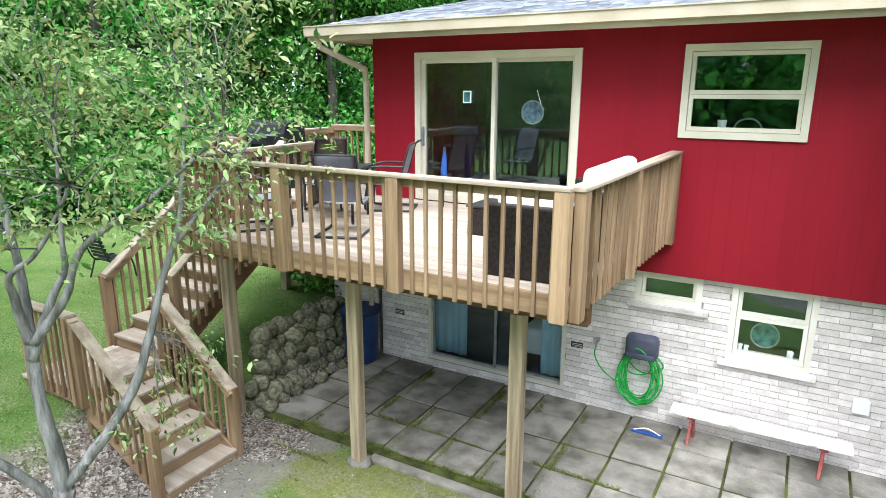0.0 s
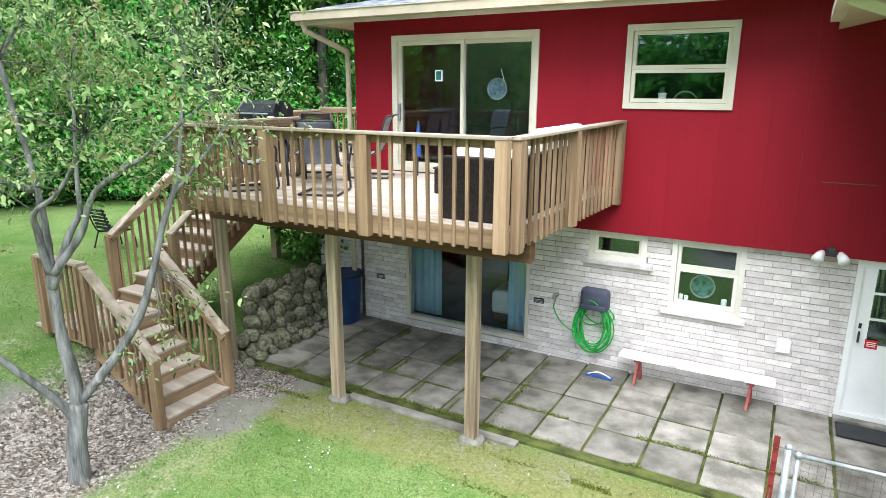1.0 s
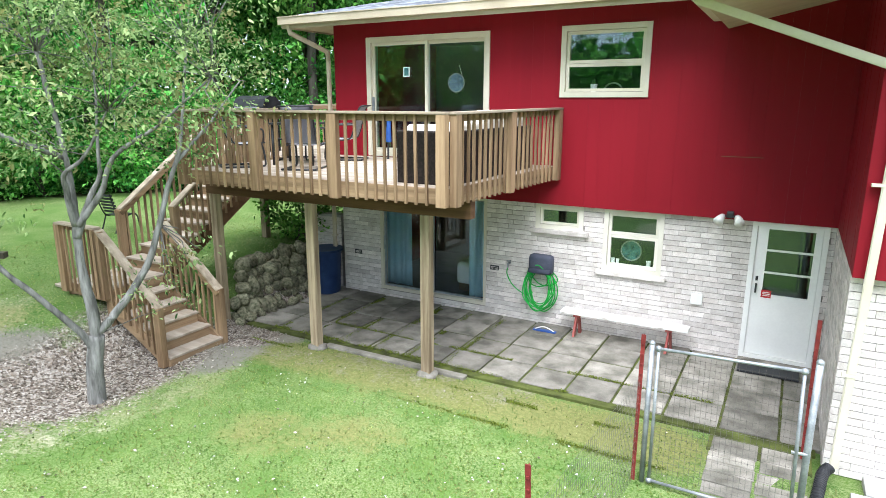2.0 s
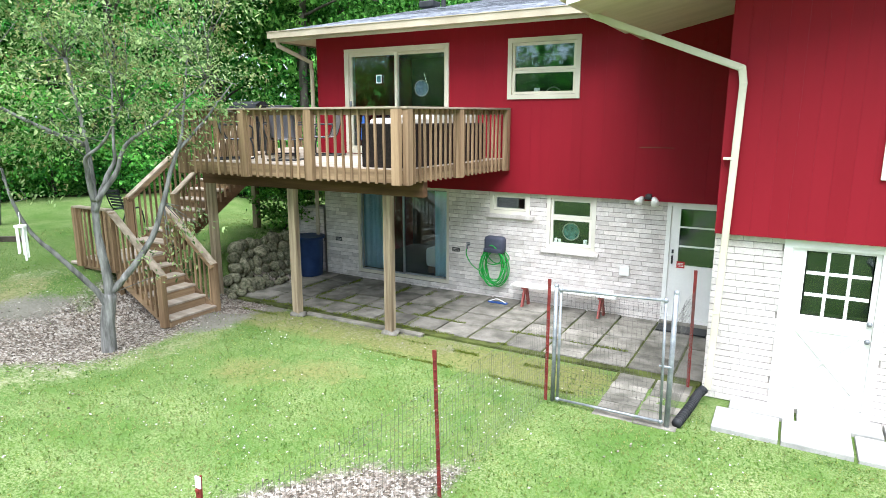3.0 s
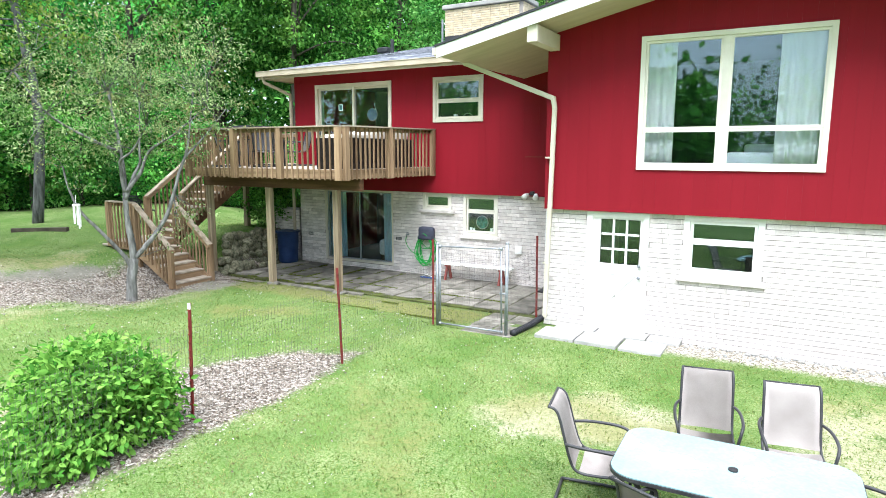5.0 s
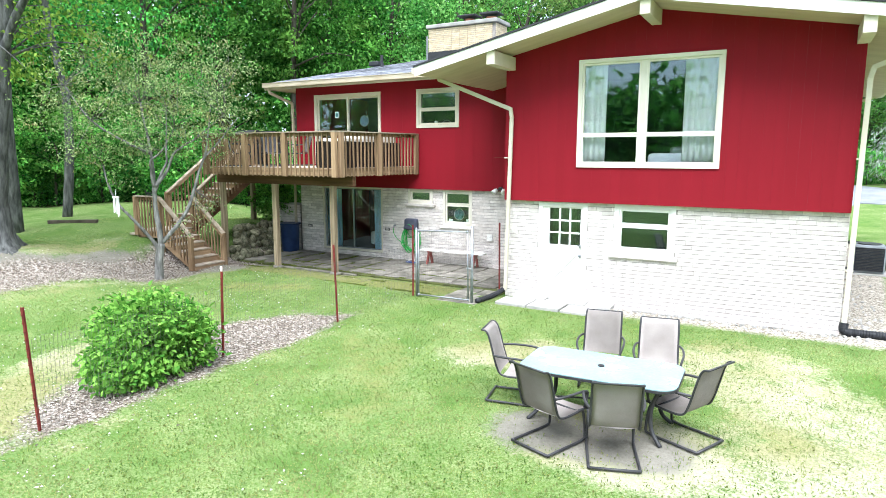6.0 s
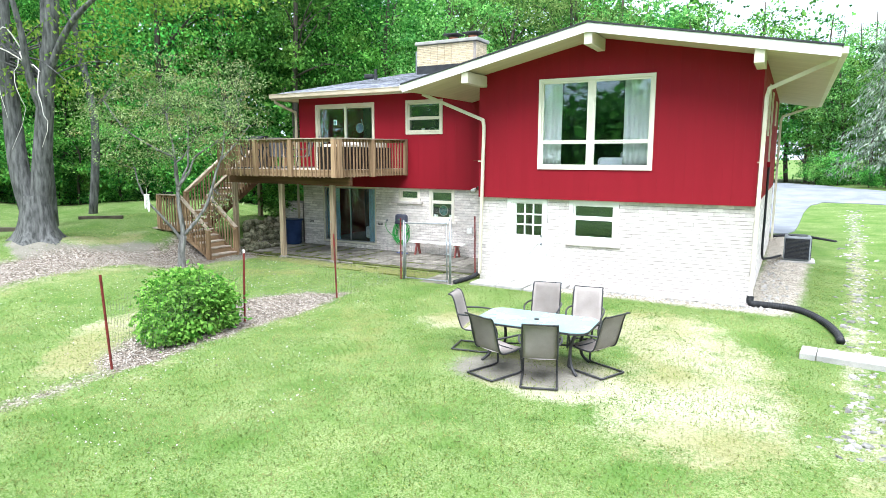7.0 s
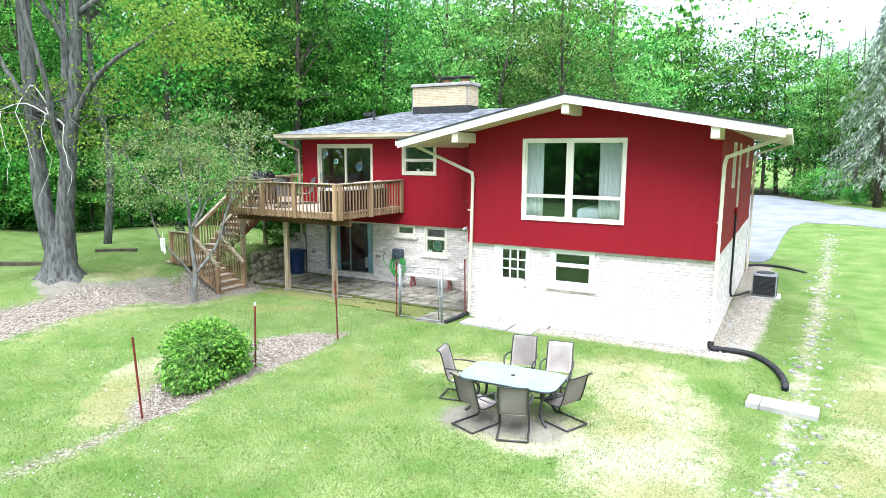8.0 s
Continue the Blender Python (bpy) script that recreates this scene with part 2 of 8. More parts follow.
def near_line(x, y, pts):
    best = 1e9
    for (ax, ay), (bx, by) in zip(pts, pts[1:]):
        t = max(0.0, min(1.0, ((x - ax) * (bx - ax) + (y - ay) * (by - ay)) / ((bx - ax) ** 2 + (by - ay) ** 2)))
        best = min(best, math.hypot(x - ax - t * (bx - ax), y - ay - t * (by - ay)))
    return best


EDGE = ((-60, -12), (-30, -4), (-21, 3), (-16.5, 8.5), (-11.5, 14.5), (-8, 19.5), (2, 22), (8, 34), (16, 62), (24, 60), (34, 40), (60, 20))


def beyond(x, y, margin=0.0):
    """Whether a place lies in the wood, past the lawn's edge."""
    for (ax, ay), (bx, by) in zip(EDGE, EDGE[1:]):
        if ax <= x <= bx:
            return y > ay + (by - ay) * (x - ax) / (bx - ax) + margin
    return False


DRIVE = ((5.0, 19.4), (10.7, 19.4), (10.95, 21.0), (11.3, 27.7), (11.7, 33.0), (12.5, 35.6), (14.8, 35.7), (16.7, 34.9), (24.0, 33.0), (34.0, 30.0),
         (34.0, 36.5), (24.0, 39.5), (17.6, 41.5), (14.8, 46.0), (11.5, 56.0), (9.5, 62.0), (5.0, 62.0))


def drive_depth(x, y):
    """How far inside the driveway's edge a place lies; negative outside."""
    if not (4 < x < 36 and 18 < y < 64):
        return -9.0
    return depth_in(x, y, DRIVE)


def depth_in(x, y, ring):
    """How far inside a ring of points a place lies; negative outside."""
    inside = False
    for (ax, ay), (bx, by) in zip(ring, ring[1:] + ring[:1]):
        if (ay > y) != (by > y) and x < ax + (bx - ax) * (y - ay) / (by - ay):
            inside = not inside
    d = near_line(x, y, ring + ring[:1])
    return d if inside else -d


def litter(x, y):
    """How much dead leaf and mulch lies at a place, 0 to 1."""
    a = smooth01(-0.4, 0.36, depth_in(x, y, BED) + 0.28 * noise.noise(Vector((x * 1.7, y * 1.7, 4.0)))) if -2 < x < 2.5 and -5 < y < 4 else 0.0
    a *= 0.92 + 0.08 * smooth01(-2.0, 0.0, y)
    b = 0.95 - 0.95 * smooth01(0.3, 1.7, near_line(x, y, ((-6.1, 3.9), (-6.0, 2.4), (-6.6, 0.4), (-6.2, -2.5), (-6.6, -6.0))))
    c = 1 - smooth01(0.35, 0.8, near_line(x, y, ((-6.3, 8.4), (-6.0, 7.2), (-5.75, 6.3), (-5.5, 5.5))))
    d = 0.5 * (1 - smooth01(0.05, 0.5, near_line(x, y, ((1.0, -3.4), (1.2, -4.8), (1.15, -6.3), (1.6, -9.0)))))
    return max(a, b, c, d)


def gravel(x, y):
    a = 0.95 - 0.95 * smooth01(0.2, 1.0, near_line(x, y, ((5.9, 5.45), (10.4, 5.45))))
    b = 0.95 - 0.95 * smooth01(0.25, 1.0, near_line(x, y, ((10.45, 6.3), (10.75, 12.5), (10.5, 18.0))))
    c = 0.42 - 0.42 * smooth01(0.1, 0.45, near_line(x, y, ((11.75, -0.7), (11.9, 2.4), (12.25, 7.1), (13.0, 18.5), (13.5, 28.0))))
    return max(a, b, c)


def dry(x, y):
    a = 0.66 - 0.66 * smooth01(0.5, 2.6, near_line(x, y, ((8.6, 2.9), (9.6, 1.4), (9.9, -1.6))))
    b = 0.75 * (1 - smooth01(0.3, 1.3, near_line(x, y, ((5.4, 2.2), (4.6, 1.6), (5.9, 2.0)))))
    c = 0.42 * (1 - smooth01(0.1, 0.8, near_line(x, y, ((1.5, 1.2), (1.3, -1.0), (1.8, -5.0)))))
    d = 0.5 * (1 - smooth01(0.5, 1.6, near_line(x, y, ((-5.0, 3.8), (-5.2, 1.5), (-5.4, -2.5)))))
    e = 0.8 - 0.8 * smooth01(0.6, 1.5, near_line(x, y, ((7.2, -0.7), (7.9, -0.8))))
    f = 0.5 * (1 - smooth01(0.1, 0.7, near_line(x, y, ((11.7, -3.0), (11.9, 2.4), (12.25, 7.1), (13.0, 18.5)))))
    g = 0.6 * (1 - smooth01(0.3, 1.2, near_line(x, y, ((-8.2, 0.4), (-8.0, 3.0)))))
    h = 0.66 * (1 - smooth01(0.35, 1.1, near_line(x, y, ((-1.2, -1.6), (-1.1, -2.4), (-0.4, -3.2), (0.3, -4.0)))))
    # dry strip on the open side, its paleness also painting the washed-out glare
    i = 0.6 * (1 - smooth01(0.6, 2.4, near_line(x, y, ((12.9, -6.0), (13.2, 0.0), (14.2, 6.0)))))
    return max(a, b, c, d, e, f, g, h, i)


def olive(x, y):
    """How much thin, browned turf and moss there is at a place, 0 to 1."""
    a = 0.8 * (1 - smooth01(0.25, 1.1, near_line(x, y, ((-4.6, 5.3), (-1.5, 5.45), (1.6, 5.4)))))
    b = 0.4 * (1 - smooth01(0.2, 1.2, near_line(x, y, ((0.3, 4.9), (1.1, 3.4), (1.0, 2.6)))))
    c = 0.6 * (1 - smooth01(0.2, 1.0, near_line(x, y, ((-3.0, 3.2), (-1.6, 3.9)))))
    d = 0.5 * (1 - smooth01(0.3, 1.3, near_line(x, y, ((2.6, 1.2), (3.4, 0.2), (4.2, -1.2)))))
    return max(a, b, c, d)


def bare(x, y):
    a = 0.88 - 0.88 * smooth01(0.05, 1.05, near_line(x, y, ((6.5, -0.85), (7.9, -0.75))))
    b = 0.85 * (1 - smooth01(0.3, 1.0, near_line(x, y, ((-8.4, 0.0), (-7.6, -0.2), (-7.0, 0.9), (-7.0, 2.6)))))
    c = 0.75 * (1 - smooth01(0.25, 0.8, near_line(x, y, ((-5.0, 4.4), (-5.4, 5.4), (-4.9, 6.1)))))
    c = max(c, 0.36 * (1 - smooth01(0.2, 1.1, near_line(x, y, ((-4.6, 5.2), (-3.0, 5.5), (-0.5, 5.7))))))
    return max(a, b, c)


def ground_mat():
    m = bpy.data.materials.new("lawn_ground")
    m.use_nodes = True
    nt = m.node_tree
    N, L = nt.nodes.new, nt.links.new
    bsdf = nt.nodes["Principled BSDF"]
    geo = N("ShaderNodeNewGeometry")

    def noise_n(scale, detail=5, rough=0.6):
        n = N("ShaderNodeTexNoise")
        n.inputs["Scale"].default_value, n.inputs["Detail"].default_value, n.inputs["Roughness"].default_value = scale, detail, rough
        L(geo.outputs["Position"], n.inputs["Vector"])
        return n.outputs["Fac"]

    def ramp(fac, stops):
        r = N("ShaderNodeValToRGB")
        for i, (p, c) in enumerate(stops):
            e = r.color_ramp.elements[i] if i < 2 else r.color_ramp.elements.new(p)
            e.position, e.color = p, (*c, 1)
        L(fac, r.inputs[0])
        return r.outputs[0]

    def mix(fac, a, b):
        x = N("ShaderNodeMixRGB")
        L(fac, x.inputs[0]); L(a, x.inputs[1]); L(b, x.inputs[2])
        return x.outputs[0]

    def mask(name, jitter, lo, hi):
        a = N("ShaderNodeAttribute"); a.attribute_name = name
        s = N("ShaderNodeMath"); s.operation = "MULTIPLY_ADD"; s.inputs[1].default_value = 0.9
        off = N("ShaderNodeMath"); off.operation = "SUBTRACT"; off.inputs[1].default_value = 0.45
        L(jitter, s.inputs[0]); L(a.outputs["Fac"], off.inputs[0]); L(off.outputs[0], s.inputs[2])
        r = N("ShaderNodeMapRange"); r.inputs[1].default_value, r.inputs[2].default_value = lo, hi
        L(s.outputs[0], r.inputs[0])
        return r.outputs[0]

    def sharp(fac, lo, hi):
        r = N("ShaderNodeMapRange"); r.inputs[1].default_value, r.inputs[2].default_value = lo, hi
        L(fac, r.inputs[0])
        return r.outputs[0]

    def cells(scale):
        v = N("ShaderNodeTexVoronoi"); v.inputs["Scale"].default_value = scale
        L(geo.outputs["Position"], v.inputs["Vector"])
        s = N("ShaderNodeSeparateColor"); L(v.outputs["Color"], s.inputs[0])
        return s.outputs[0]

    big, mid, fine, speck = noise_n(0.35, 3), noise_n(2.2, 6, 0.7), noise_n(22, 6, 0.75), noise_n(70, 3)
    half = N("ShaderNodeMath"); half.operation = "ADD"
    L(mid, half.inputs[0]); L(fine, half.inputs[1])
    avg = N("ShaderNodeMath"); avg.operation = "MULTIPLY_ADD"; avg.inputs[1].default_value = 0.9; avg.inputs[2].default_value = -0.4
    L(half.outputs[0], avg.inputs[0])
    both = avg.outputs[0]
    grass = mix(sharp(noise_n(38, 5, 0.75), 0.40, 0.60), ramp(mid, ((0.32, (0.043, 0.105, 0.016)), (0.7, (0.095, 0.16, 0.03)))), ramp(noise_n(0.9, 4, 0.6), ((0.32, (0.085, 0.16, 0.042)), (0.68, (0.245, 0.285, 0.13)))))
    straw = mix(sharp(big, 0.42, 0.6), ramp(fine, ((0.3, (0.13, 0.14, 0.055)), (0.7, (0.29, 0.275, 0.14)))), ramp(fine, ((0.3, (0.20, 0.20, 0.12)), (0.7, (0.41, 0.40, 0.28)))))
    leaf = mix(sharp(speck, 0.4, 0.62), ramp(cells(26), ((0.1, (0.05, 0.041, 0.034)), (0.55, (0.225, 0.195, 0.168)), (0.95, (0.52, 0.485, 0.44)))), ramp(cells(40), ((0.2, (0.06, 0.045, 0.034)), (0.9, (0.30, 0.24, 0.19)))))
    stones = ramp(cells(38), ((0.1, (0.14, 0.12, 0.09)), (0.9, (0.47, 0.43, 0.37))))
    col = mix(mask("dry", both, 0.42, 0.66), grass, straw)
    col = mix(mask("olive", both, 0.40, 0.72), col, ramp(fine, ((0.3, (0.095, 0.11, 0.034)), (0.7, (0.225, 0.225, 0.088)))))
    dirt = mix(speck, ramp(fine, ((0.3, (0.10, 0.095, 0.075)), (0.7, (0.24, 0.225, 0.185)))), ramp(mid, ((0.35, (0.155, 0.145, 0.12)), (0.65, (0.26, 0.245, 0.205)))))
    col = mix(mask("bare", both, 0.34, 0.62), col, dirt)
    col = mix(mask("gravel", both, 0.32, 0.7), col, stones)
    col = mix(mask("litter", both, 0.32, 0.62), col, leaf)
    # the wood's floor, its colour darkened to hold the shade under the trees
    shaded_wood_floor = ramp(fine, ((0.3, (0.012, 0.018, 0.008)), (0.7, (0.05, 0.06, 0.022))))
    col = mix(mask("wood", fine, 0.3, 0.6), col, shaded_wood_floor)
    L(col, bsdf.inputs["Base Color"])
    bsdf.inputs["Roughness"].default_value = 0.95
    bsdf.inputs["Specular IOR Level"].default_value = 0.05
    b = N("ShaderNodeBump"); b.inputs["Strength"].default_value = 0.7; b.inputs["Distance"].default_value = 0.03
    L(fine, b.inputs["Height"]); L(b.outputs[0], bsdf.inputs["Normal"])
    return m


GROUND_MAT = ground_mat()


def build_ground():
    def steps(lo, hi, d):
        core = list(np.arange(lo, hi + d / 2, d))
        out, gap, a, b = [], d * 1.35, lo, hi
        pre, post = [], []
        while b < 900:
            a, b = a - gap, b + gap
            pre.append(a); post.append(b)
            gap *= 1.35
        return pre[::-1] + core + post
    xs = steps(-12, 15, 0.22)
    xs = [x for x in xs if x <= 15.1] + list(np.arange(15.5, 30, 0.6)) + [x for x in xs if x > 30.5]
    ys = steps(-9, 20, 0.22)
    ys = [y for y in ys if y <= 20.1] + list(np.arange(20.5, 64, 0.6)) + [y for y in ys if y > 64.5]
    verts = [(x, y, ground_z(x, y) - (0.15 if drive_depth(x, y) > 0.45 else 0.0)) for y in ys for x in xs]
    n = len(xs)
    faces = [(j * n + i, j * n + i + 1, (j + 1) * n + i + 1, (j + 1) * n + i) for j in range(len(ys) - 1) for i in range(n - 1)]
    me = bpy.data.meshes.new("ground")
    me.from_pydata(verts, [], faces)
    me.polygons.foreach_set("use_smooth", [True] * len(faces))
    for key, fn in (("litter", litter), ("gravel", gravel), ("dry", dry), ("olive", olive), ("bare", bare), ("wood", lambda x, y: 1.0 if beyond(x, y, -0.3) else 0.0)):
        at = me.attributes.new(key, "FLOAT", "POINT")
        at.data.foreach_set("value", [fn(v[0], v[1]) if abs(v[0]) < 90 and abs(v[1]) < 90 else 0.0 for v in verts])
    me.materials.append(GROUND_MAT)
    tagged(new("ground", me), "green mown lawn with dry patches and fallen leaves", "lawn", kind="structure")


build_ground()

# ---- house ----
YU, YL, YR, YB, XC, XR, XLEFT, YBACK, YN = 8.61, 8.72, 5.63, 5.76, 3.25, 10.04, -5.76, 18.3, 15.0
BRICK_TOP = 2.25
RIDGE_X = 6.48


def wing_roof(x):
    """The top of the gabled wing's roof."""
    return 6.34 - (0.222 if x < RIDGE_X else 0.185) * abs(x - RIDGE_X)


PITCH = 0.255      # of the low roof


def back_roof(y):
    """The top of the lower wing's roof."""
    return 5.60 + PITCH * (min(y, 23.6 - y) - 7.88)


SLIDER_UP = (-4.953, -2.292, 2.95, 5.215)
KITCHEN_W = (-0.98, 0.46, 4.085, 5.215)
SLIDER_LOW = (-4.80, -2.35, 0.14, 2.25)
SMALL_W = (-1.37, -0.50, 1.79, 2.25)
LOW_W = (-0.13, 0.85, 1.17, 2.25)
WHITE_D = (2.15, 3.17, 0.08, 2.25)
BIG_W = (4.94, 7.80, 3.015, 5.265)
CELLAR_D = (4.06, 5.19, 0.12, 2.235)
CELLAR_W = (5.78, 7.03, 1.17, 2.245)
SIDE_W = ((8.8, 9.6, 3.9, 5.2), (11.0, 11.5, 3.2, 5.2), (14.5, 15.3, 4.4, 5.2))

wall_lower = solo("wall_north", (lambda bm: (wall_boxes(bm, "x", YL + 0.014, YL + 0.26, XLEFT, XC, -0.4, 2.3, [SLIDER_LOW, SMALL_W, LOW_W, WHITE_D]),
                  wall_boxes(bm, "x", YU + 0.025, YL + 0.26, XLEFT, XC, 2.3, 5.6, [SLIDER_UP, KITCHEN_W]), bm)[-1])(bmesh.new()), MORTAR,
                  "red board siding over white painted brick, rear wall", "wall", kind="structure")
wall_wing = solo("wall_wing", (lambda bm: (wall_boxes(bm, "x", YB + 0.014, YB + 0.26, XC + 0.014, XR - 0.014, -0.4, 2.3, [CELLAR_D, CELLAR_W]),
                 wall_boxes(bm, "x", YR + 0.025, YB + 0.26, XC + 0.03, XR - 0.03, 2.3, 5.33, [BIG_W]),
                 hexa(bm, [(XC, YR + 0.025, 5.33), (XR, YR + 0.025, 5.33), (XR, YB + 0.26, 5.33), (XC, YB + 0.26, 5.33),
                           (RIDGE_X - 0.4, YR + 0.025, 6.1), (RIDGE_X + 0.4, YR + 0.025, 6.1), (RIDGE_X + 0.4, YB + 0.26, 6.1), (RIDGE_X - 0.4, YB + 0.26, 6.1)]), bm)[-1])(bmesh.new()),
                 MORTAR, "red board siding over white painted brick, gable wall", "wall", kind="structure")
wall_side = solo("wall_east", (lambda bm: (wall_boxes(bm, "y", XR - 0.26, XR - 0.014, YB + 0.26, YBACK, -0.4, 2.3, []),
                 wall_boxes(bm, "y", XR - 0.26, XR - 0.025, YB + 0.26, YBACK, 2.3, 5.5, SIDE_W), bm)[-1])(bmesh.new()), MORTAR,
                 "red board siding over white painted brick, side wall", "wall", kind="structure")
wall_inner = solo("wall_west", (lambda bm: (wall_boxes(bm, "y", XC + 0.014, XC + 0.26, YB + 0.26, YBACK, -0.4, 5.45, []), bm)[-1])(bmesh.new()), MORTAR,
                  "red board siding over white painted brick, wing wall", "wall", kind="structure")
solo("wall_back", (lambda bm: (wall_boxes(bm, "x", YBACK, YBACK + 0.2, XC, XR, -0.4, 5.5, []), wall_boxes(bm, "x", YN, YN + 0.2, XLEFT, XC, -0.4, 5.6, []),
     wall_boxes(bm, "y", XLEFT - 0.0, XLEFT + 0.2, YL + 0.26, YN, -0.4, 5.6, []), bm)[-1])(bmesh.new()), RED_CORE, "red board siding of the far sides", "wall", kind="structure")
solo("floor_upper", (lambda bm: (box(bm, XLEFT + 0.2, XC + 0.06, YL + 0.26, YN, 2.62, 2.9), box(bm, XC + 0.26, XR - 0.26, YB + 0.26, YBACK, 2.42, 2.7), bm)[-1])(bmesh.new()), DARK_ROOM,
     "wooden floor inside the house, coloured near-black for dim rooms", "floor", kind="structure")
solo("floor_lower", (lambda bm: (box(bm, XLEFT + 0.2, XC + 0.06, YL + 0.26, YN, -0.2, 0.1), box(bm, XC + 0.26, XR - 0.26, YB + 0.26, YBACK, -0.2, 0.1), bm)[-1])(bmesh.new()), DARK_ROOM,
     "cellar floor inside the house, coloured near-black for dim rooms", "floor", kind="structure")
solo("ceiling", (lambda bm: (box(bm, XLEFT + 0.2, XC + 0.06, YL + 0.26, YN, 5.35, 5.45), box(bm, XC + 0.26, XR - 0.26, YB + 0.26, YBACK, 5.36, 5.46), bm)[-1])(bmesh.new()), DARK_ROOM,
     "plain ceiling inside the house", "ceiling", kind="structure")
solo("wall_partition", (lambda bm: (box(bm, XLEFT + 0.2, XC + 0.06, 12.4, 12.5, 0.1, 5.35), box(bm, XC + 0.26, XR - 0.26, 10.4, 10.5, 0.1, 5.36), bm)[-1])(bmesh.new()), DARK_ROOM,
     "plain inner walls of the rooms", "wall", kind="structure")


def siding(parent, axis, face, lo, hi, z0, top, holes, width=0.203, out=-1):
    """Upright boards with open grooves between them, each cut round the windows."""
    x = lo
    while x < hi - 0.02:
        e = min(x + width, hi)
        a, b = x + 0.0004, e - 0.0004
        own = [h for h in holes if h[0] < b and h[1] > a]
        edges = sorted({a, b, *[v for h in own for v in h[:2] if a < v < b]})
        bm = bmesh.new()
        nudge = random.uniform(-0.0015, 0.0015)
        for c, d in zip(edges, edges[1:]):
            mid = (c + d) / 2
            spans = cut(z0, 99, [h[2:] for h in own if h[0] < mid < h[1]])
            for s, t in spans:
                tc, td = (top(c), top(d)) if t > 50 else (t, t)
                f0, f1 = face + nudge, face - out * 0.024
                if axis == "x":
                    hexa(bm, [(c, f0, s), (d, f0, s), (d, f1, s), (c, f1, s), (c, f0, tc), (d, f0, td), (d, f1, td), (c, f1, tc)])
                else:
                    hexa(bm, [(f0, d, s), (f0, c, s), (f1, c, s), (f1, d, s), (f0, d, td), (f0, c, tc), (f1, c, tc), (f1, d, td)])
        bmesh.ops.recalc_face_normals(bm, faces=bm.faces)
        part("siding_board", bm, RED, parent)
        x = e


siding(wall_lower, "x", YU, XLEFT, XC + 0.025, BRICK_TOP, lambda x: 5.62, [SLIDER_UP, KITCHEN_W])
siding(wall_wing, "x", YR, XC, XR, BRICK_TOP, lambda x: wing_roof(x) - 0.19, [BIG_W])
siding(wall_side, "y", XR, YR + 0.03, YBACK, BRICK_TOP, lambda y: 5.5, [(a, b, c, d) for a, b, c, d in SIDE_W], out=1)
siding(wall_inner, "y", XC, YR + 0.03, YU, BRICK_TOP, lambda y: 5.5, [])


GY = 4.45       # the front of the gable
wing = thing("roof", (RIDGE_X, GY, 5.9), "low gabled roof with white fascia and dark edge", "roof", kind="structure")
for s, x1 in ((-1, 1.54), (1, 11.36)):
    bm = bmesh.new()
    zr, ze = wing_roof(RIDGE_X), wing_roof(x1)
    q = [(RIDGE_X, GY + 0.03, zr - 0.19), (x1, GY + 0.03, ze - 0.19), (x1, YBACK + 0.8, ze - 0.19), (RIDGE_X, YBACK + 0.8, zr - 0.19)]
    hexa(bm, [*q, *[(x, y, z + 0.15) for x, y, z in q]])
    bmesh.ops.recalc_face_normals(bm, faces=bm.faces)
    part("soffit", bm, SOFFIT, wing, "cream painted boarded soffit")
    bm = bmesh.new()
    q = [(RIDGE_X, GY - 0.03, zr - 0.035), (x1 + s * 0.03, GY - 0.03, wing_roof(x1 + s * 0.03) - 0.035), (x1 + s * 0.03, YBACK + 0.8, wing_roof(x1 + s * 0.03) - 0.035), (RIDGE_X, YBACK + 0.8, zr - 0.035)]
    hexa(bm, [*q, *[(x, y, z + 0.035) for x, y, z in q]])
    bmesh.ops.recalc_face_normals(bm, faces=bm.faces)
    part("roofing", bm, FELT, wing, "dark asphalt roofing")
    bm = bmesh.new()
    q = [(RIDGE_X, GY - 0.005, zr - 0.235), (x1, GY - 0.005, ze - 0.235), (x1, GY + 0.028, ze - 0.235), (RIDGE_X, GY + 0.028, zr - 0.235)]
    hexa(bm, [*q, *[(x, y, z + 0.195) for x, y, z in q]])
    bmesh.ops.recalc_face_normals(bm, faces=bm.faces)
    part("fascia", bm, WHITE, wing, "white painted fascia board")
for bx in (3.28, 6.39, 9.88):
    top = min(wing_roof(bx), wing_roof(bx + 0.19)) - 0.2
    part("roof_beam", bbox(bx, bx + 0.19, GY + 0.05, YR + 0.02, top - 0.28, top, 0.008), TRIM, wing, "cream painted beam end")
bm = bmesh.new()
box(bm, 11.36, 11.48, GY + 0.05, YBACK + 0.7, wing_roof(11.36) - 0.17, wing_roof(11.36) - 0.045)
part("gutter", bm, TRIM, wing, "cream metal gutter")
bm = bmesh.new()
box(bm, 1.43, 1.54, GY + 0.05, 7.8, wing_roof(1.54) - 0.17, wing_roof(1.54) - 0.045)
part("gutter", bm, TRIM, wing, "cream metal gutter")

EY, EX = 7.88, -6.42
low_roof = thing("roof", (-2, EY, 5.7), "low pitched grey shingle roof with cream gutter", "roof", kind="structure")
HIPX = EX + 3.6      # where the ridge begins, above the hipped end


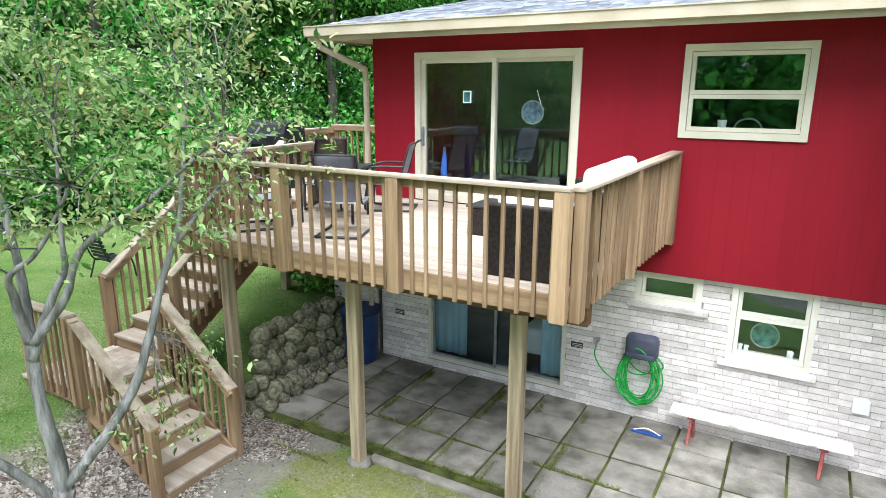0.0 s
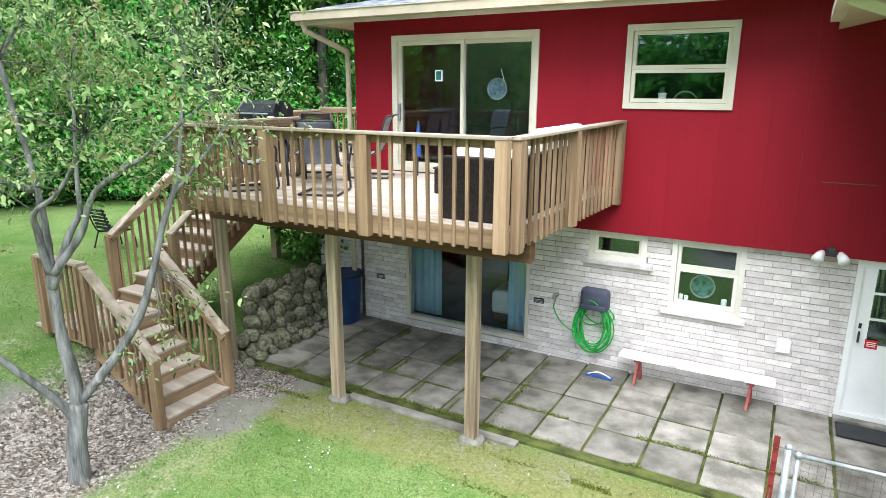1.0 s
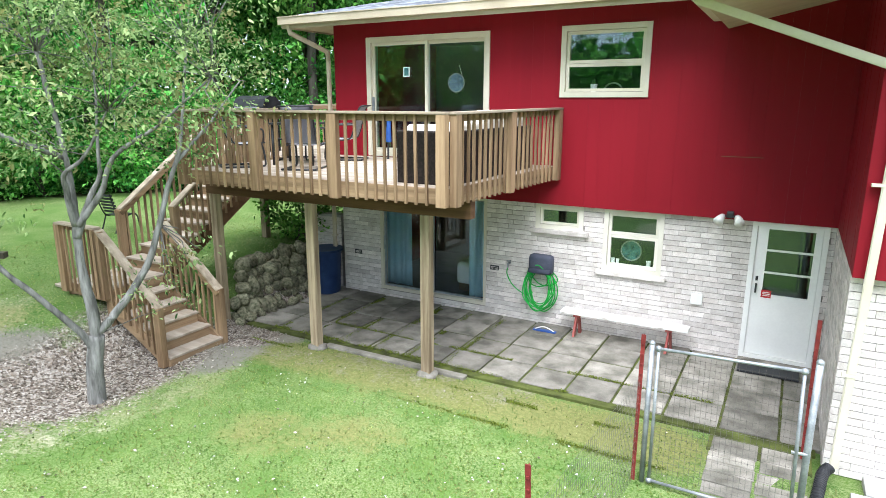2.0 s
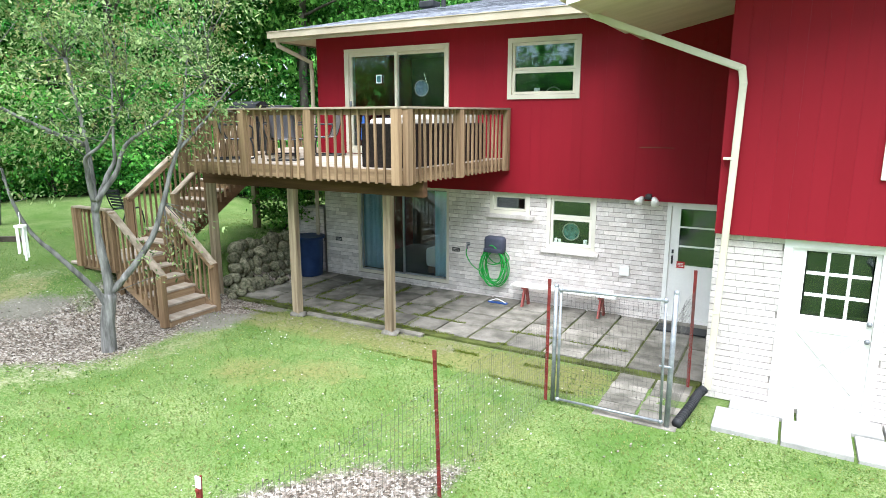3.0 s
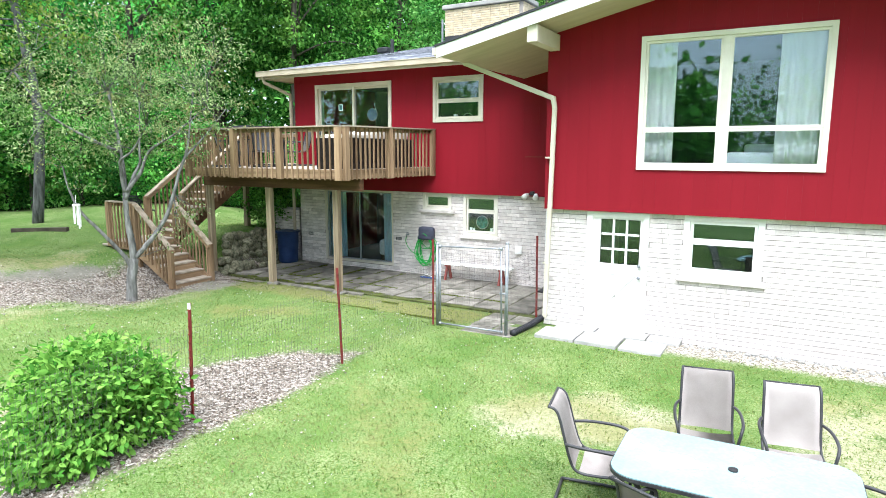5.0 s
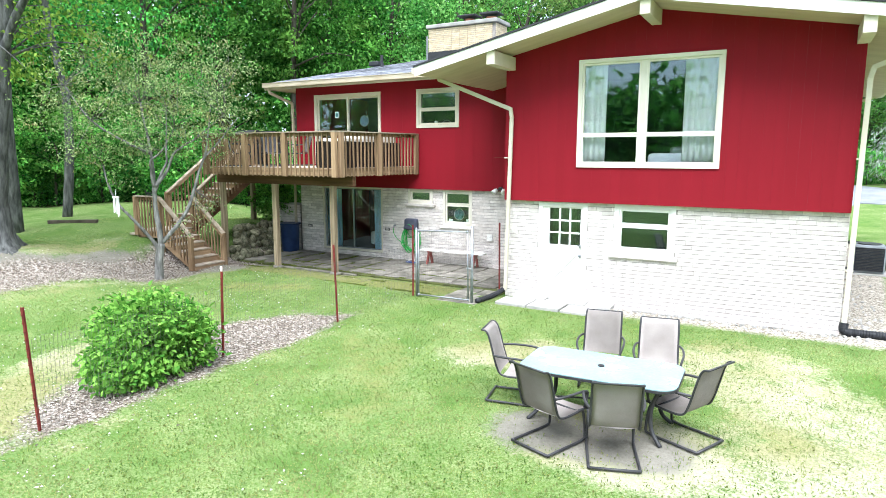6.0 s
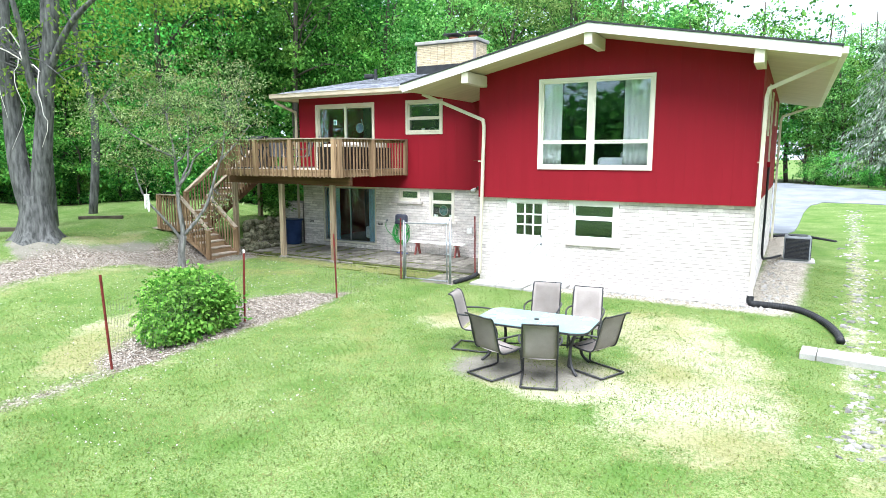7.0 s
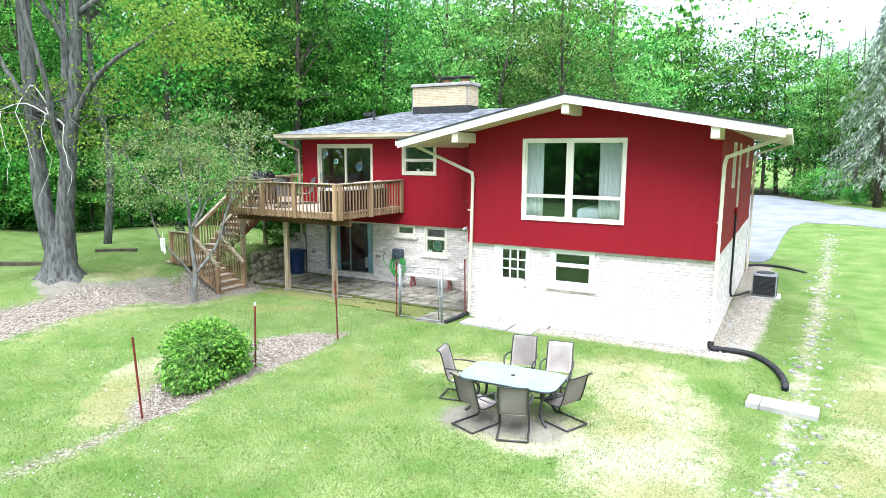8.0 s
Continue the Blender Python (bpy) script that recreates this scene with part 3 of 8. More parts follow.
def hip_shell(over, drop, thick):
    """The front, rear and hipped slopes as one shell of the given thickness, hung the given drop below the roof's top."""
    bm = bmesh.new()
    x0, x1, y0, y1 = EX - over, XC + 1.2, EY - over, 15.7 + over
    plan = [(x0, y0), (x1, y0), (x1, 11.8), (HIPX, 11.8), (x0, y1), (x1, y1)]
    eave = back_roof(EY) - PITCH * over
    top = [eave, eave, back_roof(11.8), back_roof(11.8), eave, eave]
    hi = [bm.verts.new((x, y, z - drop)) for (x, y), z in zip(plan, top)]
    lo = [bm.verts.new((x, y, z - drop - thick)) for (x, y), z in zip(plan, top)]
    for f in ((0, 1, 2, 3), (0, 3, 4), (3, 2, 5, 4)):
        bm.faces.new([hi[i] for i in f])
        bm.faces.new([lo[i] for i in reversed(f)])
    for i, j in ((0, 1), (1, 2), (2, 5), (5, 4), (4, 0)):
        bm.faces.new((hi[j], hi[i], lo[i], lo[j]))
    bmesh.ops.recalc_face_normals(bm, faces=bm.faces)
    return bm


part("soffit", hip_shell(0.0, 0.022, 0.148), SOFFIT, low_roof, "cream painted boarded soffit")
bm = bmesh.new()
box(bm, EX - 0.02, EX, EY - 0.02, 15.7, 5.40, 5.575)
part("fascia", bm, GUTTER, low_roof, "cream fascia board")
bm = bmesh.new()
box(bm, EX, 1.42, EY - 0.02, EY, 5.38, 5.58)
part("fascia", bm, GUTTER, low_roof, "cream fascia board")
bm = bmesh.new()
for prof in ((0.0, 0.06, 5.46, 5.48), (0.09, 0.10, 5.48, 5.59), (0.0, 0.10, 5.45, 5.48), (0.085, 0.115, 5.58, 5.595)):
    box(bm, EX - 0.02, 1.40, EY - 0.02 - prof[1], EY - 0.02 - prof[0], prof[2], prof[3])
part("gutter", bm, GUTTER, low_roof, "cream metal gutter")
part("roofing", hip_shell(0.03, 0.0, 0.02), SHINGLE, low_roof, "grey asphalt roofing")


# windows and doors
def frame_bars(bm, axis, x0, x1, z0, z1, w, y0, y1):
    for a, b, c, d in ((x0, x0 + w, z0, z1), (x1 - w, x1, z0, z1), (x0 + w, x1 - w, z0, z0 + w), (x0 + w, x1 - w, z1 - w, z1)):
        if axis == "x":
            box(bm, a, b, y0, y1, c, d)
        else:
            box(bm, y0, y1, a, b, c, d)


def pane(parent, x0, x1, y, z0, z1, axis="x"):
    bm = bmesh.new()
    if axis == "x":
        box(bm, x0, x1, y, y + 0.006, z0, z1)
    else:
        box(bm, y, y + 0.006, x0, x1, z0, z1)
    ob = part("pane", bm, GLASS, parent, "clear window glass")
    ob.visible_shadow = False
    return ob


def window(name, hole, y, splits, label, trim=0.09, sash=0.05, material=None, sill=0.0):
    """A window set in its opening: outer trim, and sashes stacked by the given heights, each with one pane."""
    x0, x1, z0, z1 = hole
    w = thing(name, ((x0 + x1) / 2, y, z0), label, "window", kind="structure")
    mt = material or TRIM
    bm = bmesh.new()
    frame_bars(bm, "x", x0 - 0.004, x1 + 0.004, z0 - 0.004, z1 + 0.004, trim, y - 0.03, y + 0.09)
    part("window_frame", bm, mt, w)
    zs = [z0 + trim, *splits, z1 - trim]
    for a, b in zip(zs, zs[1:]):
        bm = bmesh.new()
        frame_bars(bm, "x", x0 + trim, x1 - trim, a + 0.002, b - 0.002, sash, y + 0.005, y + 0.06)
        part("sash", bm, mt, w)
        pane(w, x0 + trim + sash - 0.01, x1 - trim - sash + 0.01, y + 0.03, a + sash - 0.01, b - sash + 0.01)
    if sill:
        part("window_sill", bbox(x0 - sill, x1 + sill, y - 0.08, y - 0.002, z0 - 0.085, z0 - 0.006, 0.01), BRICK, w, "white-painted sill")
    return w


window("window_1", KITCHEN_W, YU, [4.62], "cream two-sash kitchen window in the red wall", 0.085, 0.05)
window("window_2", SMALL_W, YL + 0.02, [], "small cream cellar window in white brick", 0.08, 0.04, WINDOW_CREAM, sill=0.11)
window("window_3", LOW_W, YL + 0.02, [1.80], "cream two-sash window in white brick", 0.075, 0.05, WINDOW_CREAM, sill=0.09)
window("window_4", CELLAR_W, YB + 0.02, [1.79], "white two-sash cellar window in painted brick", 0.10, 0.05, WHITE, sill=0.08)


def big_window():
    x0, x1, z0, z1 = BIG_W
    w = thing("window_5", ((x0 + x1) / 2, YR, z0), "large cream four-pane picture window", "window", kind="structure")
    bm = bmesh.new()
    frame_bars(bm, "x", x0, x1, z0, z1, 0.08, YR - 0.035, YR + 0.10)
    part("window_frame", bm, WINDOW_CREAM, w)
    bm = bmesh.new()
    box(bm, 6.235, 6.345, YR - 0.01, YR + 0.08, z0 + 0.08, z1 - 0.08)
    part("mullion", bm, WINDOW_CREAM, w)
    for a, b in ((x0 + 0.08, 6.235), (6.345, x1 - 0.08)):
        for c, d in ((z0 + 0.08, 3.70), (3.70, z1 - 0.08)):
            bm = bmesh.new()
            frame_bars(bm, "x", a, b, c + 0.002, d - 0.002, 0.042, YR, YR + 0.06)
            part("sash", bm, WINDOW_CREAM, w)
            pane(w, a + 0.035, b - 0.035, YR + 0.03, c + 0.035, d - 0.035)


def slider(name, hole, y, label, material, trim=0.12, leaf=None, rail=0.06):
    x0, x1, z0, z1 = hole
    d = thing(name, ((x0 + x1) / 2, y, z0), label, "sliding door", kind="structure")
    bm = bmesh.new()
    frame_bars(bm, "x", x0, x1, z0, z1, trim, y - 0.03, y + 0.14)
    part("door_frame", bm, material, d)
    mid = (x0 + x1) / 2
    for a, b, yy in ((x0 + trim, mid + 0.03, y + 0.03), (mid - 0.03, x1 - trim, y + 0.08)):
        bm = bmesh.new()
        frame_bars(bm, "x", a, b, z0 + trim, z1 - trim, rail, yy, yy + 0.04)
        part("door_leaf", bm, leaf or material, d)
        pane(d, a + rail - 0.01, b - rail + 0.01, yy + 0.017, z0 + trim + rail - 0.01, z1 - trim - rail + 0.01)
    bm = bbox(x0 + trim + 0.012, x0 + trim + 0.045, y - 0.02, y + 0.03, z0 + 0.85, z0 + 1.15, 0.008)
    part("handle", bm, STEEL, d, "grey metal pull handle")
    return d


big_window()
slider("door_1", SLIDER_UP, YU, "two-leaf glass sliding door with cream frame", TRIM, 0.10)
slider("door_2", SLIDER_LOW, YL + 0.03, "cellar glass sliding door with pale frame", TRIM, 0.06, STEEL, 0.035)
# ---- deck ----
DZ = 2.93                      # the deck's floor
DX0, DX1, DXW, DY0 = -6.10, -1.16, -1.0, 5.05      # the side runs out a little towards the wall
RAIL = 3.88
deck = thing("deck", (-3.5, 6.8, 0), "raised weathered wooden deck on posts with railing", "deck")
def deck_edge(y):
    """The deck's outer side, x, at y."""
    return DX1 + (DXW - DX1) * (y - DY0) / (YU - DY0)


for i in range(26):
    y0 = DY0 + 0.03 + i * 0.136
    part("deck_board", bbox(DX0 + 0.02, deck_edge(y0) - 0.02, y0, y0 + 0.129, DZ - 0.035, DZ, 0.004), BOARD, deck)
for i in range(24):
    y0 = 7.57 + i * 0.1345
    part("deck_board", bbox(-8.4, DX0 + 0.015 if y0 < YU else XLEFT - 0.02, y0, y0 + 0.128, DZ - 0.035, DZ, 0.004), BOARD, deck)
part("rim_joist", bbox(DX0, DX1, DY0, DY0 + 0.04, 2.72, DZ - 0.004, 0.004), WOOD["x"], deck)
bm = bmesh.new()
beam(bm, (DX1 - 0.02, DY0 + 0.04, 2.823), (DXW - 0.02, YU - 0.01, 2.823), 0.04, 0.206)
part("rim_joist", bm, WOOD["y"], deck)
part("rim_joist", bbox(DX0, DX0 + 0.04, DY0 + 0.04, 7.55, 2.72, DZ - 0.004, 0.004), WOOD["y"], deck)
part("rim_joist", bbox(-8.4, DX0, 7.53, 7.57, 2.72, DZ - 0.036, 0.004), WOOD["x"], deck)
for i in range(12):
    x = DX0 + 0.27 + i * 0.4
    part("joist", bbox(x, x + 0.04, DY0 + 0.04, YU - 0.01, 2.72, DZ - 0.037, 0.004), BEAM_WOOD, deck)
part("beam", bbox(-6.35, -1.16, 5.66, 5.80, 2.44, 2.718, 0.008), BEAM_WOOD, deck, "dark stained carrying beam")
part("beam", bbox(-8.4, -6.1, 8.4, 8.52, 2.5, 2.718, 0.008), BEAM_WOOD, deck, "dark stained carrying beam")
POST_AT = ((-4.05, 5.74, 0.0), (-1.89, 5.72, 0.0), (-6.22, 5.74, 0.05), (-7.8, 8.46, 0.9))
deck_posts = []
for x, y, z in POST_AT:
    deck_posts.append(part("post", bbox(x - 0.075, x + 0.075, y - 0.07, y + 0.07, z - 0.03, 2.44 if y < 8 else 2.5, 0.008), POST_WOOD, deck, "grey weathered square post"))
for (x, y, z), held in zip(POST_AT[:2], deck_posts):
    bm = bmesh.new()
    bmesh.ops.create_uvsphere(bm, u_segments=10, v_segments=6, radius=1)
    for v in bm.verts:
        n = noise.noise(v.co * 2.3 + Vector((x, y, 0)))
        v.co = Vector((x, y, -0.01)) + Vector((v.co.x * 0.17, v.co.y * 0.16, v.co.z * 0.07)) * (1 + 0.4 * n)
    part("footing", bm, CONCRETE, held, "rough grey concrete footing", True)

BALUSTER = mesh_of("baluster", bbox(-0.018, 0.018, -0.018, 0.018, 0.0, 1.0, 0.003), WOOD["z"])
RAIL_POST = mesh_of("rail_post", bbox(-0.07, 0.07, -0.05, 0.05, 0.0, 1.0, 0.006), WOOD["z"])


def railing(parent, a, b, z0, z1, posts, gap=0.157, cap=True, out=(0, -1)):
    """A run of balusters on the outer face from a to b; z0 and z1 are given at both ends; posts as shares of the run."""
    a, b = Vector(a), Vector(b)
    run = b - a
    n = max(2, round(run.length / gap))
    ang = math.atan2(run.y, run.x)
    o = Vector((*out, 0))
    H = lambda pair, t: pair[0] + (pair[1] - pair[0]) * t
    axis = "x" if abs(run.x) > abs(run.y) else "y"
    for i in range(1, n):
        t = i / n
        if min(abs(t - p) for p in posts) * run.length < 0.085:
            continue
        p = a + run * t
        jit = random.uniform(-0.004, 0.004)
        piece("baluster", BALUSTER, parent, (p.x + o.x * 0.02, p.y + o.y * 0.02, H(z0, t)), (random.uniform(-0.006, 0.006), random.uniform(-0.006, 0.006), ang), (1, 1, H(z1, t) - H(z0, t) - 0.03 + jit))
    for t in posts:
        p = a + run * t
        piece("rail_post", RAIL_POST, parent, (p.x + o.x * 0.05, p.y + o.y * 0.05, H(z0, t) - 0.005), (0, 0, ang), (1, 1, H(z1, t) - H(z0, t) - 0.026))
    pa, pb = Vector((a.x, a.y, z1[0])), Vector((b.x, b.y, z1[1]))
    bm = bmesh.new()
    beam(bm, pa - o * 0.02 + Vector((0, 0, -0.075)), pb - o * 0.02 + Vector((0, 0, -0.075)), 0.038, 0.09)
    part("rail", bm, WOOD[axis], parent)
    bm = bmesh.new()
    beam(bm, pa + o * 0.03 + Vector((0, 0, -0.013)), pb + o * 0.03 + Vector((0, 0, -0.013)), 0.15, 0.035)
    bmesh.ops.bevel(bm, geom=list(bm.edges), offset=0.006, segments=2, affect="EDGES")
    part("cap_rail", bm, CAP[axis], parent, "pale weathered cap board")


railing(deck, (DX0, DY0, 0), (DX1, DY0, 0), (2.70, 2.70), (RAIL, RAIL), (0.01, 0.336, 0.64, 0.985))
railing(deck, (DX1, DY0 - 0.02, 0), (DXW, YU - 0.02, 0), (2.70, 2.70), (RAIL, RAIL + 0.03), (0.025, 0.465, 0.98), out=(1, 0))
railing(deck, (DX0, 7.55, 0), (DX0, DY0, 0), (2.70, 2.70), (RAIL, RAIL), (0.02, 0.98), out=(-1, 0))
railing(deck, (-8.4, 7.56, 0), (-7.75, 7.56, 0), (2.75, 2.75), (RAIL, RAIL), (0.05, 0.95))
railing(deck, (-8.4, 10.75, 0), (-8.4, 7.56, 0), (2.75, 2.75), (RAIL, RAIL), (0.02, 0.5, 0.98), out=(-1, 0))
railing(deck, (-5.85, 10.75, 0), (-8.4, 10.75, 0), (2.75, 2.75), (RAIL + 0.06, RAIL + 0.06), (0.02, 0.5, 0.98), out=(0, 1))

# ---- stairs ----
LZ = 1.08                      # the landing
stairs = thing("deck_stairs", (-6.8, 5, 0), "two flights of weathered wooden stairs with landing", "stairs")
LX0, LX1, LY0, LY1 = -7.85, -6.78, 3.92, 4.98
for i in range(5):
    z = 0.18 * (i + 1)
    x = -5.42 - 0.272 * i
    part("tread", bbox(x - 0.29, x + 0.02, LY0 + 0.02, LY1 - 0.02, z - 0.038, z, 0.006), BOARD, stairs, "grey worn tread")
    part("riser", bbox(x - 0.02, x, LY0 + 0.04, LY1 - 0.04, z - 0.18, z - 0.039, 0.003), WOOD["y"], stairs)
part("riser", bbox(LX1 + 0.003, LX1 + 0.02, LY0 + 0.045, LY1 - 0.045, 0.902, LZ - 0.039, 0.003), WOOD["y"], stairs)
for y in (LY0, LY1 - 0.04):
    bm = bmesh.new()
    hexa(bm, [(-5.42, y, -0.05), (-5.42, y + 0.038, -0.05), (LX1, y + 0.038, 0.7), (LX1, y, 0.7), (-5.42, y, 0.14), (-5.42, y + 0.038, 0.14), (LX1, y + 0.038, LZ - 0.04), (LX1, y, LZ - 0.04)])
    bmesh.ops.recalc_face_normals(bm, faces=bm.faces)
    part("stringer", bm, WOOD["x"], stairs)
for i in range(8):
    x = LX0 + i * 0.134
    part("landing_board", bbox(x, x + 0.128, LY0, LY1 + 0.1, LZ - 0.036, LZ, 0.005), BOARD, stairs)
for a in ((LX0, LX1, LY0, LY0 + 0.04), (LX0, LX0 + 0.04, LY0 + 0.04, LY1), (LX1 - 0.04, LX1, LY0 + 0.04, LY1)):
    part("landing_rim", bbox(*a, LZ - 0.22, LZ - 0.037, 0.005), WOOD["x"], stairs)
part("step_plate", bbox(LX0 - 0.5, LX0 - 0.02, LY0 + 0.05, LY1 - 0.1, 0.88, 0.93, 0.006), BOARD, stairs, "grey ground level step")
for i in range(9):
    y = LY1 + 0.02 + 0.285 * i
    z = LZ + 0.185 * (i + 1)
    part("tread", bbox(LX0 + 0.05, LX1, y - 0.02, y + 0.30, z - 0.038, z, 0.006), BOARD, stairs, "grey worn tread")
    part("riser", bbox(LX0 + 0.07, LX1 - 0.02, y, y + 0.02, z - 0.185, z - 0.039, 0.003), WOOD["x"], stairs)
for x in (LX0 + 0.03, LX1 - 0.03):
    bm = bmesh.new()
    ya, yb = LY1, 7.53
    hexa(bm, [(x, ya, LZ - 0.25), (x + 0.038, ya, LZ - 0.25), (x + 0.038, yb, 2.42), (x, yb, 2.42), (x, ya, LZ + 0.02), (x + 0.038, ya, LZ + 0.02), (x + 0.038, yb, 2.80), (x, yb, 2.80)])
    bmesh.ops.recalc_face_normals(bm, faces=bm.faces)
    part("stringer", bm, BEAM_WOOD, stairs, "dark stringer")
for x, y, z in ((LX0 + 0.05, LY0 + 0.05, 0.5), (LX1 - 0.05, LY0 + 0.07, 0.1), (LX1 - 0.05, LY1 - 0.07, 0.1), (LX0 + 0.05, LY1 - 0.07, 0.5)):
    part("post", bbox(x - 0.045, x + 0.045, y - 0.045, y + 0.045, z, LZ - 0.04, 0.005), WOOD["z"], stairs)
SB = lambda z: z - 0.16
railing(stairs, (LX1 + 0.02, LY0, 0), (-5.45, LY0, 0), (SB(LZ), 0.02), (LZ + 0.98, 0.99), (0.0, 0.97), 0.125)
railing(stairs, (-5.45, LY1, 0), (LX1 + 0.02, LY1, 0), (0.02, SB(LZ)), (0.99, LZ + 0.98), (0.03, 1.0), 0.125, out=(0, 1))
railing(stairs, (LX0, LY0, 0), (LX1 - 0.02, LY0, 0), (SB(LZ), SB(LZ)), (LZ + 1.0, LZ + 1.0), (0.04, 0.97), 0.125)
railing(stairs, (LX0, LY1 + 0.02, 0), (LX0, 7.5, 0), (SB(LZ) + 0.05, 2.66), (LZ + 1.05, RAIL), (0.01, 0.99), 0.135, out=(-1, 0))
railing(stairs, (LX1, LY1 + 0.25, 0), (LX1, 7.5, 0), (SB(LZ) + 0.2, 2.66), (LZ + 1.15, RAIL), (0.02, 0.98), 0.135, out=(1, 0))

# ---- patio ----
patio = thing("patio", (-1, 7, 0), "square concrete pavers with mossy joints", "patio", kind="structure")
PX, PY, PW, PD = -1.95, 8.15, 0.68, 0.665
bm = bmesh.new()
box(bm, -6.0, 3.2, 6.02, 8.78, -0.16, -0.022)
box(bm, 2.06, 3.16, 4.3, 6.02, -0.16, -0.022)
part("bedding", bm, JOINT, patio, "dark mossy joints")


def paver_mesh(w, d, seed):
    bm = bbox(-w / 2, w / 2, -d / 2, d / 2, -0.06, 0.0, 0.010)
    rng = random.Random(seed)
    for v in bm.verts:
        v.co.x += rng.uniform(-0.006, 0.006); v.co.y += rng.uniform(-0.006, 0.006)
    return mesh_of("paver", bm, CONCRETE)


PAVERS = [paver_mesh(PW - 0.036, PD - 0.036, s) for s in range(5)]
for j in range(-4, 2):
    for i in range(-6, 8):
        cx, cy = PX + (i + 0.5) * PW, PY + (j + 0.5) * PD
        if cy > 8.75 or cx < -6.0 or cx > 3.3 or cy < 5.9 or cy < 6.2 and cx < -5.3:
            continue
        piece("paver", PAVERS[random.randrange(5)], patio, (cx, min(cy, 8.46), random.uniform(-0.012, 0.006)),
              (random.uniform(-0.008, 0.008), random.uniform(-0.008, 0.008), random.choice((0, math.pi)) + random.uniform(-0.012, 0.012)), (1, 1 if cy < 8.5 else 0.85, 1))
for k, (x0, x1) in enumerate(((-4.0, -1.35),)):
    part("edging_timber", bbox(x0, x1, 5.86, 6.0, -0.12, -0.004, 0.01), CONCRETE, patio, "grey worn edging")
rw = random.Random(12)
for x0, x1 in ((2.10, 2.60), (2.63, 3.12)):
    y = 5.93
    while y > 4.4:
        d = (0.40 if y > 5.9 else 0.235) * rw.uniform(0.94, 1.05)
        bm = bbox(x0 + rw.uniform(-0.015, 0.015), x1 + rw.uniform(-0.015, 0.015), y - d, y - 0.014, -0.08, rw.uniform(-0.012, 0.006), 0.008)
        part("paver", bm, CONCRETE, patio)
        y -= d
WALK = thing("walkway", (4.6, 5, 0), "pale concrete slabs before the cellar door", "walkway", kind="structure")
for i, (x, y, w, d) in enumerate(((3.85, 4.95, 0.72, 0.62), (4.6, 4.95, 0.72, 0.64), (5.35, 4.93, 0.7, 0.62), (4.0, 5.5, 0.74, 0.40), (4.85, 5.5, 0.9, 0.42), (5.6, 5.5, 0.55, 0.40))):
    part("slab", bbox(x - w / 2, x + w / 2, y - d / 2, y + d / 2, -0.05, 0.055 + random.uniform(-0.01, 0.01), 0.012), PALE_CONCRETE, WALK)
# ---- doors ----
def storm_door():
    x0, x1, z0, z1 = WHITE_D
    d = thing("door_3", ((x0 + x1) / 2, YL, z0), "white storm door with three-pane glass", "door", kind="structure")
    bm = bmesh.new()
    frame_bars(bm, "x", x0, x1, z0 - 0.05, z1, 0.075, YL - 0.03, YL + 0.13)
    part("door_frame", bm, WHITE, d)
    gx0, gx1, gz0, gz1 = x0 + 0.23, x1 - 0.17, 1.10, 2.13
    bm = bmesh.new()
    wall_boxes(bm, "x", YL + 0.005, YL + 0.04, x0 + 0.078, x1 - 0.078, z0 + 0.03, z1 - 0.078, [(gx0, gx1, gz0, gz1)])
    leaf_ob = part("door_leaf", bm, WHITE, d)
    for z in (1.45, 1.80):
        bm = bmesh.new()
        box(bm, gx0, gx1, YL + 0.008, YL + 0.035, z - 0.014, z + 0.014)
        part("glazing_bar", bm, WHITE, d)
    pane(d, gx0 - 0.005, gx1 + 0.005, YL + 0.024, gz0 - 0.005, gz1 + 0.005)
    part("door_handle", bbox(x0 + 0.125, x0 + 0.15, YL - 0.045, YL + 0.004, 1.12, 1.27, 0.006), DARK_METAL, d, "dark metal pull handle")
    part("lock", bbox(x0 + 0.12, x0 + 0.155, YL - 0.012, YL + 0.004, 1.31, 1.38, 0.004), DARK_METAL, d)
    bm = bmesh.new()
    box(bm, x0 + 0.22, x0 + 0.36, YL - 0.002, YL + 0.004, 1.05, 1.17)
    part("sticker", bm, mat("red_sticker", (0.5, 0.03, 0.04), (0.55, 0.04, 0.05), 3, 0.4, 0), d, "small red sticker with white bars")
    for z in (1.08, 1.105, 1.13):
        bm = bmesh.new()
        box(bm, x0 + 0.24, x0 + 0.34, YL - 0.004, YL - 0.0022, z, z + 0.01)
        part("printed_bar", bm, WHITE, d)
    part("threshold", bbox(x0, x1, YL - 0.16, YL - 0.031, -0.02, 0.045, 0.008), CONCRETE, d)


